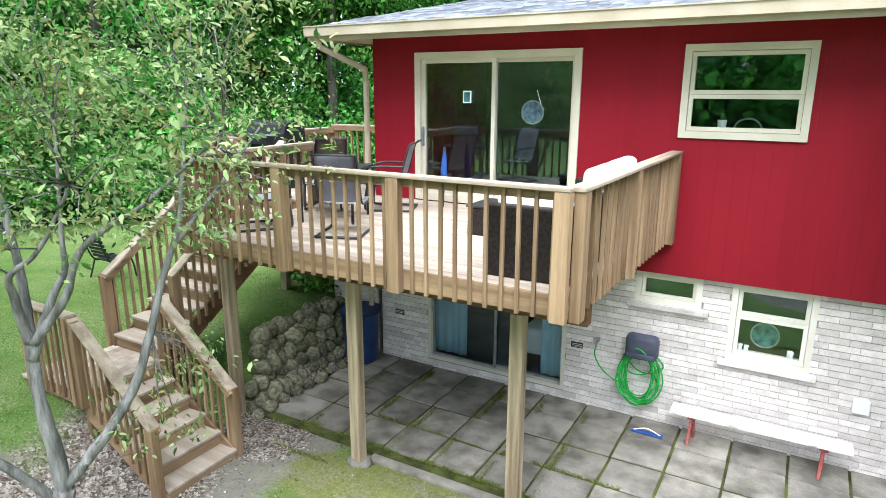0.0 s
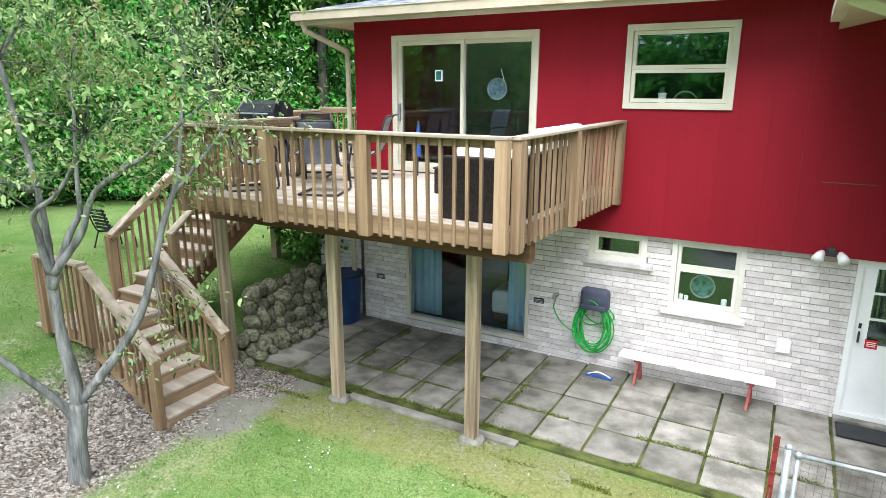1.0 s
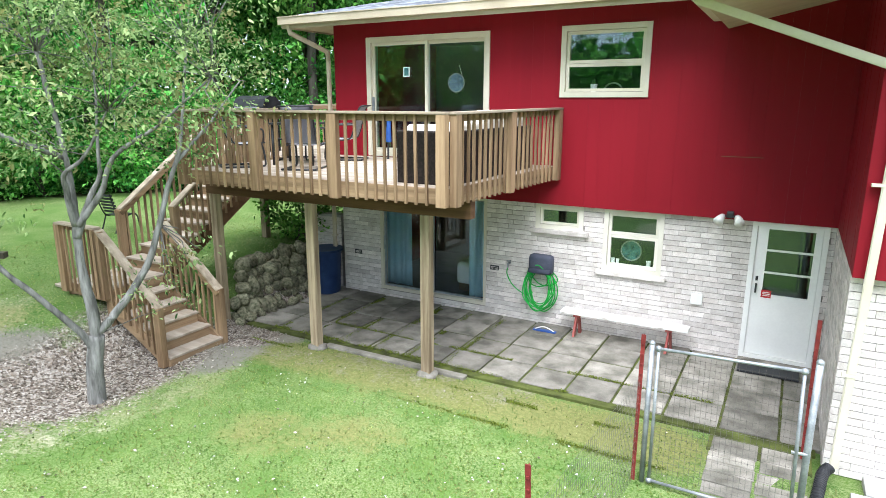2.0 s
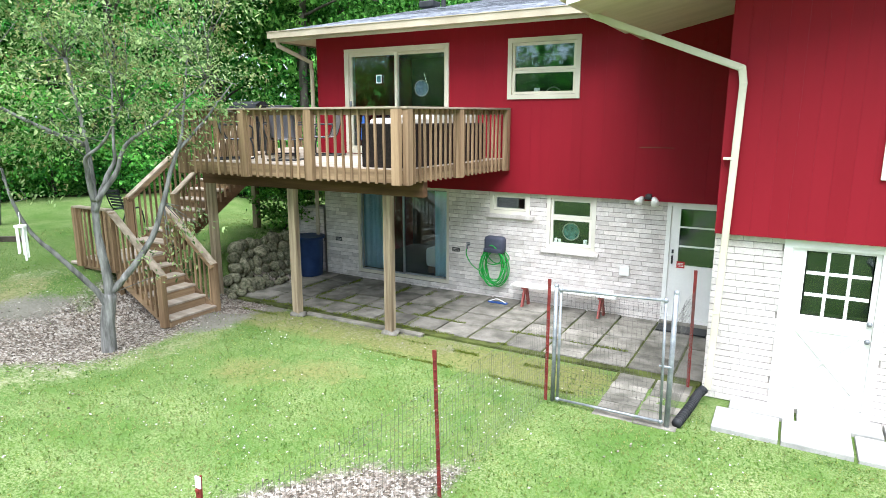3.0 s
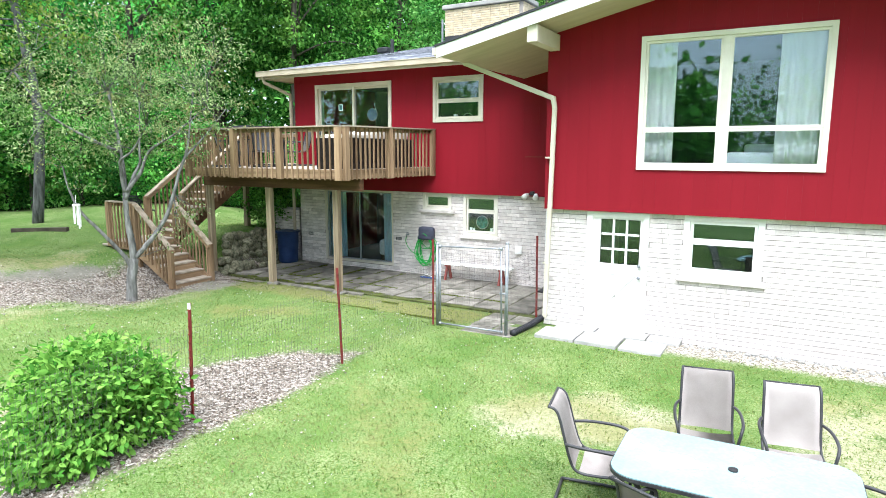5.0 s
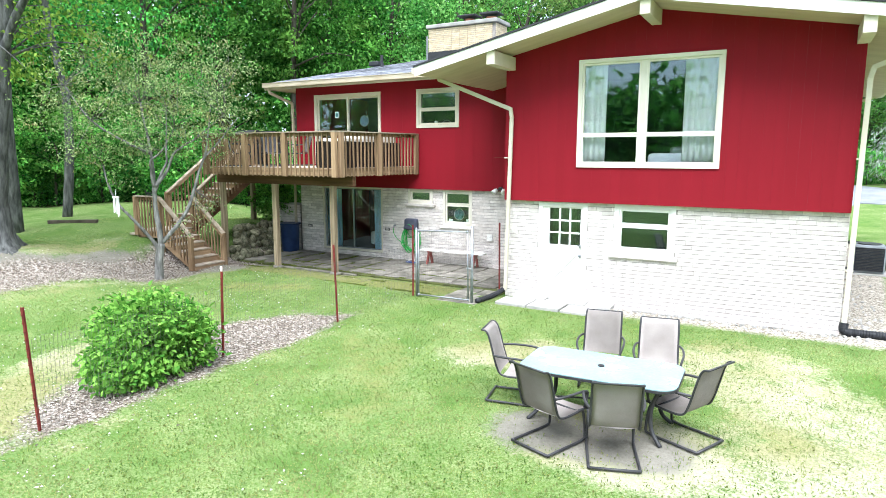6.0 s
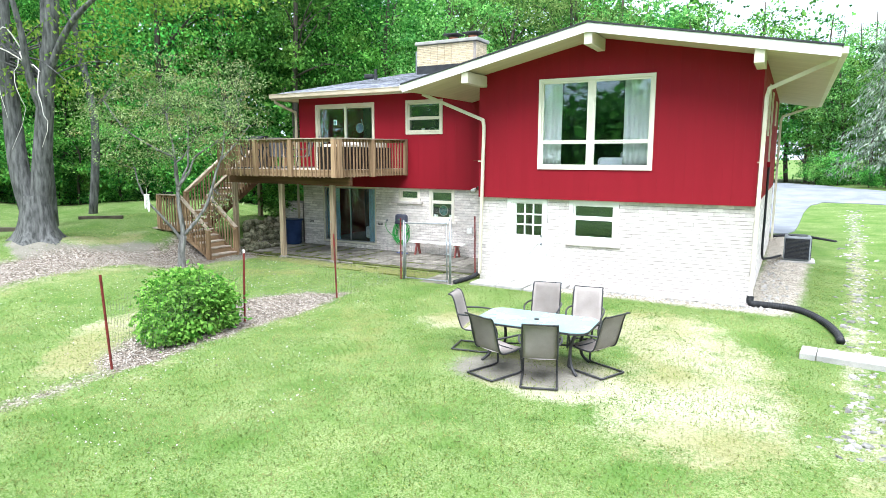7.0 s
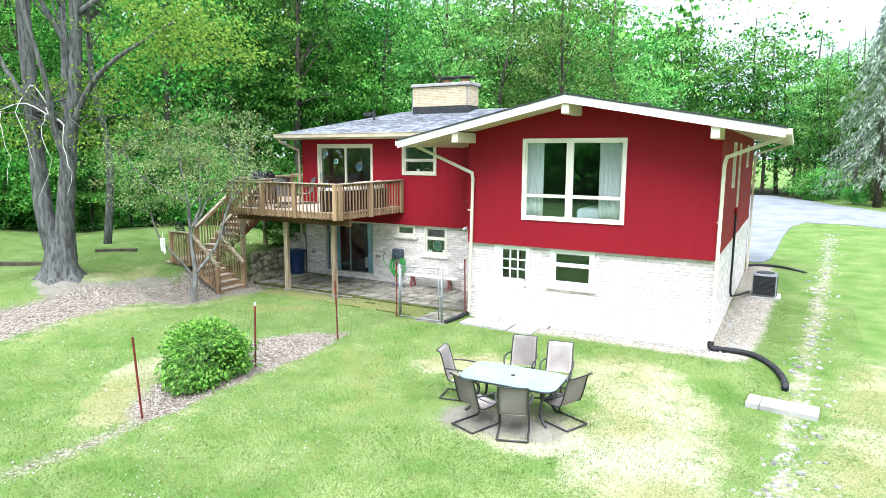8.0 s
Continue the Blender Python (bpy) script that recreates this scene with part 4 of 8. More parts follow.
def cellar_door():
    x0, x1, z0, z1 = CELLAR_D
    d = thing("door_4", ((x0 + x1) / 2, YB, z0), "white wooden cellar door with nine panes", "door", kind="structure")
    bm = bmesh.new()
    frame_bars(bm, "x", x0, x1, z0 - 0.1, z1, 0.10, YB - 0.025, YB + 0.13)
    part("door_frame", bm, WHITE, d)
    gx0, gx1, gz0, gz1 = x0 + 0.25, x1 - 0.16, 1.27, 2.10
    bm = bmesh.new()
    wall_boxes(bm, "x", YB + 0.02, YB + 0.065, x0 + 0.102, x1 - 0.102, z0 + 0.005, z1 - 0.102, [(gx0, gx1, gz0, gz1)])
    part("door_leaf", bm, WHITE, d)
    for i in (1, 2):
        bm = bmesh.new()
        x = gx0 + (gx1 - gx0) * i / 3
        box(bm, x - 0.018, x + 0.018, YB + 0.018, YB + 0.06, gz0, gz1)
        part("glazing_bar", bm, WHITE, d)
        for a, b in ((0, 1), (1, 2), (2, 3)):
            bm = bmesh.new()
            z = gz0 + (gz1 - gz0) * i / 3
            box(bm, gx0 + (gx1 - gx0) * a / 3 + 0.02, gx0 + (gx1 - gx0) * b / 3 - 0.02, YB + 0.02, YB + 0.058, z - 0.018, z + 0.018)
            part("glazing_bar", bm, WHITE, d)
    for i in range(3):
        for j in range(3):
            pane(d, gx0 + (gx1 - gx0) * i / 3 + 0.016, gx0 + (gx1 - gx0) * (i + 1) / 3 - 0.016, YB + 0.04, gz0 + (gz1 - gz0) * j / 3 + 0.016, gz0 + (gz1 - gz0) * (j + 1) / 3 - 0.016)
    lx0, lx1, lz0, lz1 = x0 + 0.20, x1 - 0.20, z0 + 0.18, 1.10
    bm = bmesh.new()
    frame_bars(bm, "x", lx0, lx1, lz0, lz1, 0.02, YB + 0.008, YB + 0.022)
    part("panel_moulding", bm, WHITE, d)
    for a, b in (((lx0 + 0.02, lz0 + 0.02), (lx1 - 0.02, lz1 - 0.02)), ((lx1 - 0.02, lz0 + 0.02), (lx0 + 0.02, lz1 - 0.02))):
        bm = bmesh.new()
        yy = YB + (0.013 if a[0] < b[0] else 0.017)
        beam(bm, (a[0], yy, a[1]), (b[0], yy, b[1]), 0.012, 0.05, up=(0, 1, 0.0001))
        part("cross_brace", bm, WHITE, d)
    for z in (1.05, 1.27):
        bm = bmesh.new()
        bmesh.ops.create_uvsphere(bm, u_segments=12, v_segments=8, radius=0.032, matrix=Matrix.Translation((x1 - 0.145, YB - 0.03, z)))
        tube(bm, [(x1 - 0.145, YB + 0.02, z), (x1 - 0.145, YB - 0.03, z)], 0.014)
        part("door_knob", bm, STEEL, d, "round steel knob", True)


storm_door()
cellar_door()
bm = bbox(2.18, 3.02, 8.12, 8.52, 0.004, 0.03, 0.008)
mat_ob = solo("doormat", bm, BLACK_PIPE, "dark rubber doormat on the patio", "doormat")

# ---- roof fittings ----
ch = thing("chimney", (-0.7, 11.6, 6.4), "wide tan brick chimney with stone cap", "chimney", kind="structure")
TAN = mat("tan_brick", (0.48, 0.38, 0.25), (0.62, 0.52, 0.37), 5, 0.8, 0.3, 45, vary=0.12)
CX0, CX1, CY0, CY1 = -2.08, 0.42, 11.15, 12.05
bm = bmesh.new()
box(bm, CX0 + 0.012, CX1 - 0.012, CY0 + 0.012, CY1 - 0.012, 5.9, 7.47)
part("core", bm, MORTAR, ch)
bm = bmesh.new()
box(bm, CX0 - 0.01, CX1 + 0.01, CY0 - 0.01, CY1 + 0.01, 6.2, 6.72)
part("flashing", bm, FELT, ch, "black roof flashing")
part("cap", bbox(CX0 - 0.07, CX1 + 0.07, CY0 - 0.07, CY1 + 0.07, 7.48, 7.60, 0.02), PALE_CONCRETE, ch, "pale concrete cap")
for fx in (-0.75, 0.05):
    bm = bmesh.new()
    tube(bm, [(fx, 11.6, 7.55), (fx, 11.6, 7.74)], 0.17, 12)
    part("flue", bm, mat("clay_flue", (0.30, 0.12, 0.07), (0.40, 0.18, 0.11), 4, 0.8), ch, "terracotta flue pipe")
    part("flue_hood", bbox(fx - 0.32, fx + 0.32, 11.32, 11.88, 7.80, 7.86, 0.02), FELT, ch, "dark metal hood")
    for sx in (-0.2, 0.2):
        bm = bmesh.new()
        box(bm, fx + sx - 0.012, fx + sx + 0.012, 11.59, 11.61, 7.60, 7.80)
        part("hood_leg", bm, FELT, ch)
CB = {s: mesh_of("brick", bbox(-0.145, 0.145, -0.02, 0.02, -0.026, 0.026, 0.003), TAN) for s in "x"}["x"]
for r in range(13):
    z = 6.70 + r * 0.061
    for i in range(9):
        x = CX0 + 0.15 + i * 0.297 + (0.0 if r % 2 else -0.0)
        if x < CX1 - 0.1:
            piece("brick", CB, ch, (x, CY0 + 0.018, z))
    for i in range(3):
        piece("brick", CB, ch, (CX1 - 0.018, CY0 + 0.16 + i * 0.285, z), (0, 0, math.pi / 2), (0.95, 1, 1))
vent = thing("roof_vent", (-3.2, 10.0, back_roof(10.0)), "black vent pipe on the shingle roof", "vent")
bm = bmesh.new(); tube(bm, [(-3.2, 10.0, back_roof(10.0) - 0.05), (-3.2, 10.0, back_roof(10.0) + 0.42)], 0.05, 10); part("pipe", bm, FELT, vent)
bm = bmesh.new(); tube(bm, [(-3.2, 10.0, back_roof(10.0) - 0.01), (-3.2, 10.0, back_roof(10.0) + 0.02)], 0.14, 12); part("collar", bm, STEEL, vent)
solo("roof_vent", bbox(-4.4, -4.0, 10.9, 11.3, back_roof(11.1) - 0.03, back_roof(11.1) + 0.13, 0.03), FELT, "low black box vent on the roof", "vent")
solo("roof_vent", bbox(7.6, 7.95, 7.2, 7.55, wing_roof(7.7) - 0.03, wing_roof(7.7) + 0.14, 0.03), FELT, "low black box vent on the roof", "vent")
an = thing("antenna", (-3.0, 12.6, 6.3), "thin grey aerial mast on the roof", "antenna")
bm = bmesh.new(); tube(bm, [(-3.0, 12.6, 6.3), (-3.0, 12.6, 7.55)], 0.035, 8); part("mast", bm, STEEL, an)
bm = bmesh.new(); tube(bm, curve_pts([(-2.95, 12.6, 7.45), (-2.6, 12.55, 7.0), (-2.4, 12.4, 6.4)]), 0.012, 5); part("cable", bm, WHITE, an)


def downspout(name, pts, label, w=0.085, material=None):
    d = thing(name, pts[-1], label, "downspout")
    for a, b in zip(pts, pts[1:]):
        bm = bmesh.new()
        a, b = Vector(a), Vector(b)
        e = (b - a).normalized() * 0.03
        beam(bm, a - e, b + e, w, 0.065, up=(0.02, 1, 0.01))
        bmesh.ops.bevel(bm, geom=list(bm.edges), offset=0.012, segments=2, affect="EDGES")
        part("pipe_section", bm, material or TRIM, d)
    for z in (1.2, 3.2):
        p = pts[-1]
        if pts[-2][2] > z:
            part("strap", bbox(p[0] - 0.06, p[0] + 0.06, p[1] - 0.04, p[1] + 0.045, z, z + 0.03, 0.003), material or TRIM, d)
    return d


downspout("downspout", [(1.5, 5.62, 5.18), (1.52, 5.60, 5.05), (3.40, 5.55, 4.30), (3.43, 5.555, 4.12), (3.34, 5.56, 0.16)], "cream metal downspout on the wing corner")
downspout("downspout", [(11.40, 4.9, 5.33), (11.25, 4.98, 5.2), (10.16, 5.52, 4.78), (10.12, 5.54, 4.6), (10.09, 5.56, 0.1)], "cream metal downspout on the far corner")
downspout("downspout", [(-6.28, 7.86, 5.46), (-6.25, 7.9, 5.3), (-5.86, 8.52, 4.98), (-5.86, 8.54, 4.8), (-5.86, 8.54, 0.1)], "tan metal downspout beside the deck", material=GUTTER)
downspout("downspout", [(11.40, 18.6, 5.33), (10.2, 18.2, 4.9), (10.14, 18.2, 4.7), (10.14, 18.2, 0.1)], "pale downspout at the back corner")

# side wall windows
for i, (a, b, c, d) in enumerate(SIDE_W):
    w = thing("window_%d" % (6 + i), (XR, (a + b) / 2, c), "narrow cream side window", "window", kind="structure")
    bm = bmesh.new()
    frame_bars(bm, "y", a, b, c, d, 0.09, XR - 0.06, XR + 0.03)
    part("window_frame", bm, TRIM, w)
    pane(w, a + 0.08, b - 0.08, XR - 0.01, c + 0.08, d - 0.08, "y")

# ---- behind the glass ----
CURTAIN_BLUE = mat("pale_blue_curtain", (0.34, 0.62, 0.78), (0.46, 0.72, 0.86), 3, 0.8, 0.1)
CURTAIN_WHITE = mat("white_curtain", (0.82, 0.86, 0.87), (0.88, 0.91, 0.92), 3, 0.8, 0.1)
LINEN = mat("pale_bed_linen", (0.55, 0.62, 0.68), (0.68, 0.74, 0.78), 3, 0.85, 0.3)
BED_WOOD = mat("dark_furniture_wood", (0.05, 0.03, 0.02), (0.09, 0.05, 0.03), 3, 0.5, 0.1)


def curtain(x0, x1, y, z0, z1, material, label):
    """A hanging cloth with folds."""
    bm = bmesh.new()
    n = int((x1 - x0) / 0.012)
    cols = []
    for i in range(n + 1):
        x = x0 + (x1 - x0) * i / n
        col = []
        for k in range(7):
            t = k / 6
            f = 0.017 * math.sin(x * 46 + 0.9 * math.sin(x * 13)) * (0.6 + 0.5 * t) + 0.01 * math.sin(x * 23 + t * 3)
            col.append(bm.verts.new((x, y + f, z1 + (z0 - z1) * t)))
        cols.append(col)
    for a, b in zip(cols, cols[1:]):
        for k in range(6):
            bm.faces.new((a[k], a[k + 1], b[k + 1], b[k]))
    ext = bmesh.ops.solidify(bm, geom=list(bm.faces), thickness=0.003)
    return solo("curtain", bm, material, label, "curtain", "window curtains", smooth=True)


curtain(-5.15, -4.15, YL + 0.215, 0.22, 2.18, CURTAIN_BLUE, "pale blue curtain behind the cellar slider")
curtain(-2.82, -2.36, YL + 0.215, 0.22, 2.18, CURTAIN_BLUE, "pale blue curtain behind the cellar slider")
curtain(4.99, 5.50, YR + 0.16, 3.10, 5.20, CURTAIN_WHITE, "white curtain in the picture window")
curtain(7.06, 7.68, YR + 0.16, 3.10, 5.20, CURTAIN_WHITE, "white curtain in the picture window")


def bed(x0, x1, y0, y1, z, label):
    b = thing("bed", ((x0 + x1) / 2, y0, z), label, "bed")
    part("base", bbox(x0, x1, y0, y1, z, z + 0.28, 0.02), BED_WOOD, b)
    bm = bbox(x0 - 0.05, x1 + 0.05, y0 - 0.05, y1, z + 0.15, z + 0.62, 0.09)
    part("bedding", bm, LINEN, b, "pale rumpled bedding", True)
    for k in (0.28, 0.72):
        x = x0 + (x1 - x0) * k
        part("pillow", bbox(x - 0.3, x + 0.3, y1 - 0.5, y1 - 0.1, z + 0.6, z + 0.78, 0.07), CURTAIN_WHITE, b, "", True)


bed(-3.35, -1.9, 9.5, 11.5, 0.1, "bed with pale bedding in the cellar room")
bed(6.3, 7.9, 6.5, 8.5, 2.7, "bed with pale bedding by the picture window")
cat = thing("kitchen_counter", (-0.2, 9.4, 2.9), "kitchen counter under the window", "counter")
part("cabinet", bbox(-1.6, 1.6, 9.02, 9.6, 2.9, 3.80, 0.01), BED_WOOD, cat)
part("worktop", bbox(-1.6, 1.6, 9.0, 9.62, 3.80, 3.84, 0.01), STONE, cat)
fa = thing("faucet", (-0.22, 9.1, 3.84), "arched steel kitchen faucet", "faucet")
bm = bmesh.new(); tube(bm, [(-0.22 + 0.17 * math.cos(a), 9.1, 4.15 + 0.17 * math.sin(a)) for a in np.linspace(-0.3, math.pi + 0.9, 16)], 0.014, 7); part("spout", bm, STEEL, fa, smooth=True)
bm = bmesh.new(); tube(bm, [(-0.36, 9.1, 3.84), (-0.36, 9.1, 4.06)], 0.02, 8); part("base", bm, STEEL, fa, smooth=True)
pot = thing("flower_pot", (-0.52, 9.0, 4.1), "white pot with a small cactus on the sill", "pot")
bm = bmesh.new(); tube(bm, [(-0.52, 8.98, 4.16), (-0.52, 8.98, 4.30)], 0.045, 10, 0.06); part("pot", bm, CURTAIN_WHITE, pot)
bm = bmesh.new(); tube(bm, [(-0.52, 8.98, 4.29), (-0.52, 8.98, 4.34), (-0.52, 8.98, 4.38)], 0.035, 8, 0.02); part("cactus", bm, mat("cactus", (0.05, 0.10, 0.04), (0.08, 0.15, 0.06)), pot)
solo("inner_sill", bbox(-0.95, 0.43, 8.80, 9.0, 4.12, 4.16, 0.006), TRIM, "cream inner window sill", "sill", kind="structure")


def round_ornament(x, y, z, r, col, label, hang=True):
    o = thing("window_ornament", (x, y, z), label, "ornament")
    bm = bmesh.new(); tube(bm, [(x, y, z), (x, y + 0.012, z)], r * 0.94, 28); part("disc", bm, col, o)
    bm = bmesh.new()
    ring = [(x + r * math.cos(a), y, z + r * math.sin(a)) for a in np.linspace(0, math.tau, 29)]
    tube(bm, ring, 0.012, 6); part("ring", bm, STEEL, o)
    if hang:
        bm = bmesh.new(); tube(bm, [(x + r, y, z), (x + 0.06, y, z + r * 1.9)], 0.005, 5); part("cord", bm, CURTAIN_WHITE, o)


TEAL = mat("teal_glass", (0.015, 0.07, 0.08), (0.07, 0.20, 0.21), 14, 0.3, 0.1)
BLUE_G = mat("blue_lattice", (0.04, 0.075, 0.12), (0.13, 0.19, 0.26), 18, 0.4, 0.1)
round_ornament(-3.05, YU + 0.16, 4.35, 0.165, BLUE_G, "round blue sun catcher hanging in the door")
round_ornament(0.30, YL + 0.24, 1.50, 0.17, TEAL, "round teal glass plate in the window", False)
sq = thing("wall_thermometer", (-4.05, YU + 0.1, 4.5), "small white-framed square sticker on glass", "thermometer")
bm = bmesh.new(); frame_bars(bm, "x", -4.12, -3.98, 4.47, 4.65, 0.02, YU + 0.012, YU + 0.022); part("frame", bm, CURTAIN_WHITE, sq)
bm = bmesh.new(); box(bm, -4.10, -4.0, YU + 0.014, YU + 0.02, 4.49, 4.63); part("face", bm, TEAL, sq)
SILLS = ((0.02, 1.30, 0.03), (0.62, 1.31, 0.035), (0.1, 1.29, 0.025))
for i, (x, z, r) in enumerate(SILLS):
    bm = bmesh.new(); tube(bm, [(x, YL + 0.15, 1.255), (x, YL + 0.15, z + 0.06)], r, 9, r * 1.2)
    solo("jar", bm, CURTAIN_WHITE, "small white jar on the window sill", "jar", "jars on the sill")
solo("inner_sill", bbox(-0.06, 0.78, YL + 0.10, YL + 0.25, 1.22, 1.255, 0.006), TRIM, "cream inner window sill", "sill", kind="structure")

# ---- on the brick wall ----
HOSE_GREEN = mat("green_hose", (0.01, 0.30, 0.04), (0.02, 0.42, 0.07), 6, 0.4, 0.1)
SLATE = mat("slate_blue_plastic", (0.045, 0.05, 0.075), (0.07, 0.075, 0.105), 5, 0.5, 0.15)
reel = thing("hose_holder", (-1.2, 8.72, 0.95), "dark slate plastic hose holder on the brick wall", "hose holder")
part("box", bbox(-1.42, -0.97, 8.50, 8.716, 0.97, 1.33, 0.07), SLATE, reel, "", True)
part("lip", bbox(-1.40, -0.99, 8.46, 8.50, 1.0, 1.09, 0.02), SLATE, reel, "", True)
hose = thing("garden_hose", (-1.2, 8.6, 0.3), "bright green garden hose hung in loops", "hose")
rh = random.Random(8)
for i in range(11):
    bm = bmesh.new()
    cx, wx = -1.19 + rh.uniform(-0.05, 0.05), rh.uniform(0.19, 0.28)
    zt, zb, yy = 1.10 + rh.uniform(-0.05, 0.05), 0.24 + rh.uniform(0, 0.16) + (0.35 if i % 5 == 4 else 0), 8.49 + 0.018 * i
    pts = []
    for a in np.linspace(0, math.tau, 25):
        pts.append((cx + wx * math.cos(a) * (1 + 0.12 * math.sin(a * 2 + i)), yy + 0.01 * math.sin(3 * a + i), (zt + zb) / 2 + (zt - zb) / 2 * math.sin(a)))
    tube(bm, pts, 0.0105, 6)
    part("loop", bm, HOSE_GREEN, hose, smooth=True)
bm = bmesh.new()
tube(bm, curve_pts([(-1.85, 8.62, 1.02), (-1.86, 8.6, 0.88), (-1.74, 8.6, 0.68), (-1.52, 8.58, 0.56), (-1.32, 8.56, 0.6)]), 0.0105, 6)
part("lead", bm, HOSE_GREEN, hose, smooth=True)
tap = thing("spigot", (-1.85, 8.72, 1.05), "brass garden tap on the brick wall", "tap")
bm = bmesh.new(); tube(bm, [(-1.85, 8.72, 1.07), (-1.85, 8.62, 1.07), (-1.85, 8.60, 1.0)], 0.022, 8); part("body", bm, STEEL, tap)
bm = bmesh.new(); tube(bm, [(-1.85, 8.65, 1.11), (-1.85, 8.65, 1.125)], 0.045, 10); part("wheel", bm, STEEL, tap)
for x, z in ((-2.17, 0.93), (-5.38, 0.87)):
    v = thing("wall_vent", (x, YL, z), "dark vent brick in the wall", "vent", "vent bricks")
    bm = bmesh.new(); frame_bars(bm, "x", x - 0.09, x + 0.09, z - 0.045, z + 0.045, 0.012, YL - 0.008, YL + 0.02); part("frame", bm, DARK_METAL, v)
    for k in range(3):
        bm = bmesh.new(); box(bm, x - 0.078, x + 0.078, YL - 0.004, YL + 0.012, z - 0.028 + k * 0.024, z - 0.016 + k * 0.024); part("slat", bm, DARK_METAL, v)
cov = thing("outlet_cover", (1.45, YL, 0.88), "white weatherproof outlet cover on brick", "outlet")
part("cover", bbox(1.36, 1.545, YL - 0.05, YL + 0.0, 0.79, 0.985, 0.015), WHITE, cov)
fl = thing("flood_light", (1.83, YU, 2.3), "two-headed white flood light under the siding", "lamp")
part("mount", bbox(1.76, 1.90, YU + 0.02, YL + 0.01, 2.26, 2.38, 0.01), DARK_METAL, fl)
part("box", bbox(1.78, 1.88, YU - 0.10, YU + 0.02, 2.28, 2.38, 0.02), DARK_METAL, fl)
for s in (-1, 1):
    bm = bmesh.new(); tube(bm, [(1.83, YU - 0.06, 2.32), (1.83 + s * 0.11, YU - 0.10, 2.30)], 0.02, 8); part("arm", bm, DARK_METAL, fl)
    bm = bmesh.new(); tube(bm, [(1.83 + s * 0.10, YU - 0.06, 2.30), (1.83 + s * 0.13, YU - 0.13, 2.27), (1.83 + s * 0.15, YU - 0.20, 2.23)], 0.045, 12, 0.075); part("lamp_head", bm, WHITE, fl, "white lamp head", True)

part("batten", bbox(1.61, 2.20, YU - 0.008, YU - 0.003, 3.200, 3.209, 0.001), WOOD["x"], wall_lower, "thin bare wood splinter in the red siding")
# ---- patio things ----
PEEL = mat("peeling_white_paint", (0.42, 0.37, 0.31), (0.80, 0.79, 0.76), 9, 0.8, 0.4, 50, (0.5, 3, 3), low=0.33, high=0.45)
BENCH_RED = mat("faded_red_paint", (0.26, 0.06, 0.055), (0.36, 0.12, 0.10), 8, 0.75, 0.3, 50)
bench = thing("bench", (0.35, 8.42, 0), "low plank bench with peeling white top", "bench")
bm = bbox(-0.70, 1.42, 8.28, 8.56, 0.41, 0.455, 0.008)
for v in bm.verts:
    v.co.z += 0.006 * math.sin(v.co.x * 2.1)
part("seat", bm, PEEL, bench)
for x in (-0.42, 1.12):
    for s in (-1, 1):
        bm = bmesh.new()
        beam(bm, (x, 8.42 + s * 0.03, 0.41), (x + s * 0.02, 8.42 + s * 0.13, 0.0), 0.09, 0.035, up=(1, 0, 0.001))
        part("leg", bm, BENCH_RED, bench, "faded red wooden leg")
    part("cross_piece", bbox(x - 0.05, x + 0.05, 8.31, 8.53, 0.36, 0.409, 0.006), BENCH_RED, bench, "faded red wooden brace")
sp = thing("lawn_sprinkler", (-0.95, 8.3, 0), "blue and white lawn sprinkler on the patio", "sprinkler")
BLUE_P = mat("blue_plastic", (0.02, 0.06, 0.22), (0.03, 0.09, 0.30), 4, 0.4, 0.05)
part("base", bbox(-1.18, -0.76, 8.24, 8.33, 0.004, 0.032, 0.01), BLUE_P, sp)
bm = bmesh.new(); tube(bm, curve_pts([(-1.15, 8.28, 0.03), (-0.97, 8.26, 0.10), (-0.79, 8.28, 0.03)]), 0.009, 7); part("arm", bm, WHITE, sp)
bin_ob = thing("rain_barrel", (-5.95, 8.32, 0), "blue plastic barrel beside the stone wall", "barrel")
# blue darkened by half, so the shadow on the barrel is in its colour
BARREL = mat("shaded_blue_plastic", (0.012, 0.03, 0.085), (0.02, 0.045, 0.12), 4, 0.45, 0.1)
bm = bmesh.new()
tube(bm, [(-5.95, 8.32, z) for z in (0.0, 0.04, 0.5, 0.9, 0.92)], 0.27, 22, 0.34)
part("body", bm, BARREL, bin_ob, smooth=True)
bm = bmesh.new(); tube(bm, [(-5.95, 8.32, 0.92), (-5.95, 8.32, 0.965)], 0.37, 22); part("lid", bm, BARREL, bin_ob)
wing_w = thing("garden_wall", (-6.4, 8.85, 0), "low painted brick wall beside the house", "wall", kind="structure")
bm = bmesh.new(); box(bm, -6.9, XLEFT - 0.12, 8.80, 8.98, -0.2, 1.55); part("core", bm, MORTAR, wing_w)
part("coping", bbox(-6.95, XLEFT - 0.11, 8.76, 9.02, 1.551, 1.61, 0.01), PALE_CONCRETE, wing_w, "pale concrete coping")

# ---- stone bank ----
bank = thing("stone_wall", (-6.6, 7.3, 0), "mossy fieldstone bank below the deck", "stone wall", kind="structure")
rs = random.Random(15)


def stone_mesh(seed):
    bm = bmesh.new()
    bmesh.ops.create_icosphere(bm, subdivisions=2, radius=1)
    for v in bm.verts:
        v.co *= 1 + 0.22 * noise.noise(v.co * 1.3 + Vector((seed * 7.1, 0, 0))) + 0.06 * noise.noise(v.co * 4 + Vector((seed, 3, 0)))
    return mesh_of("stone", bm, STONE, True)


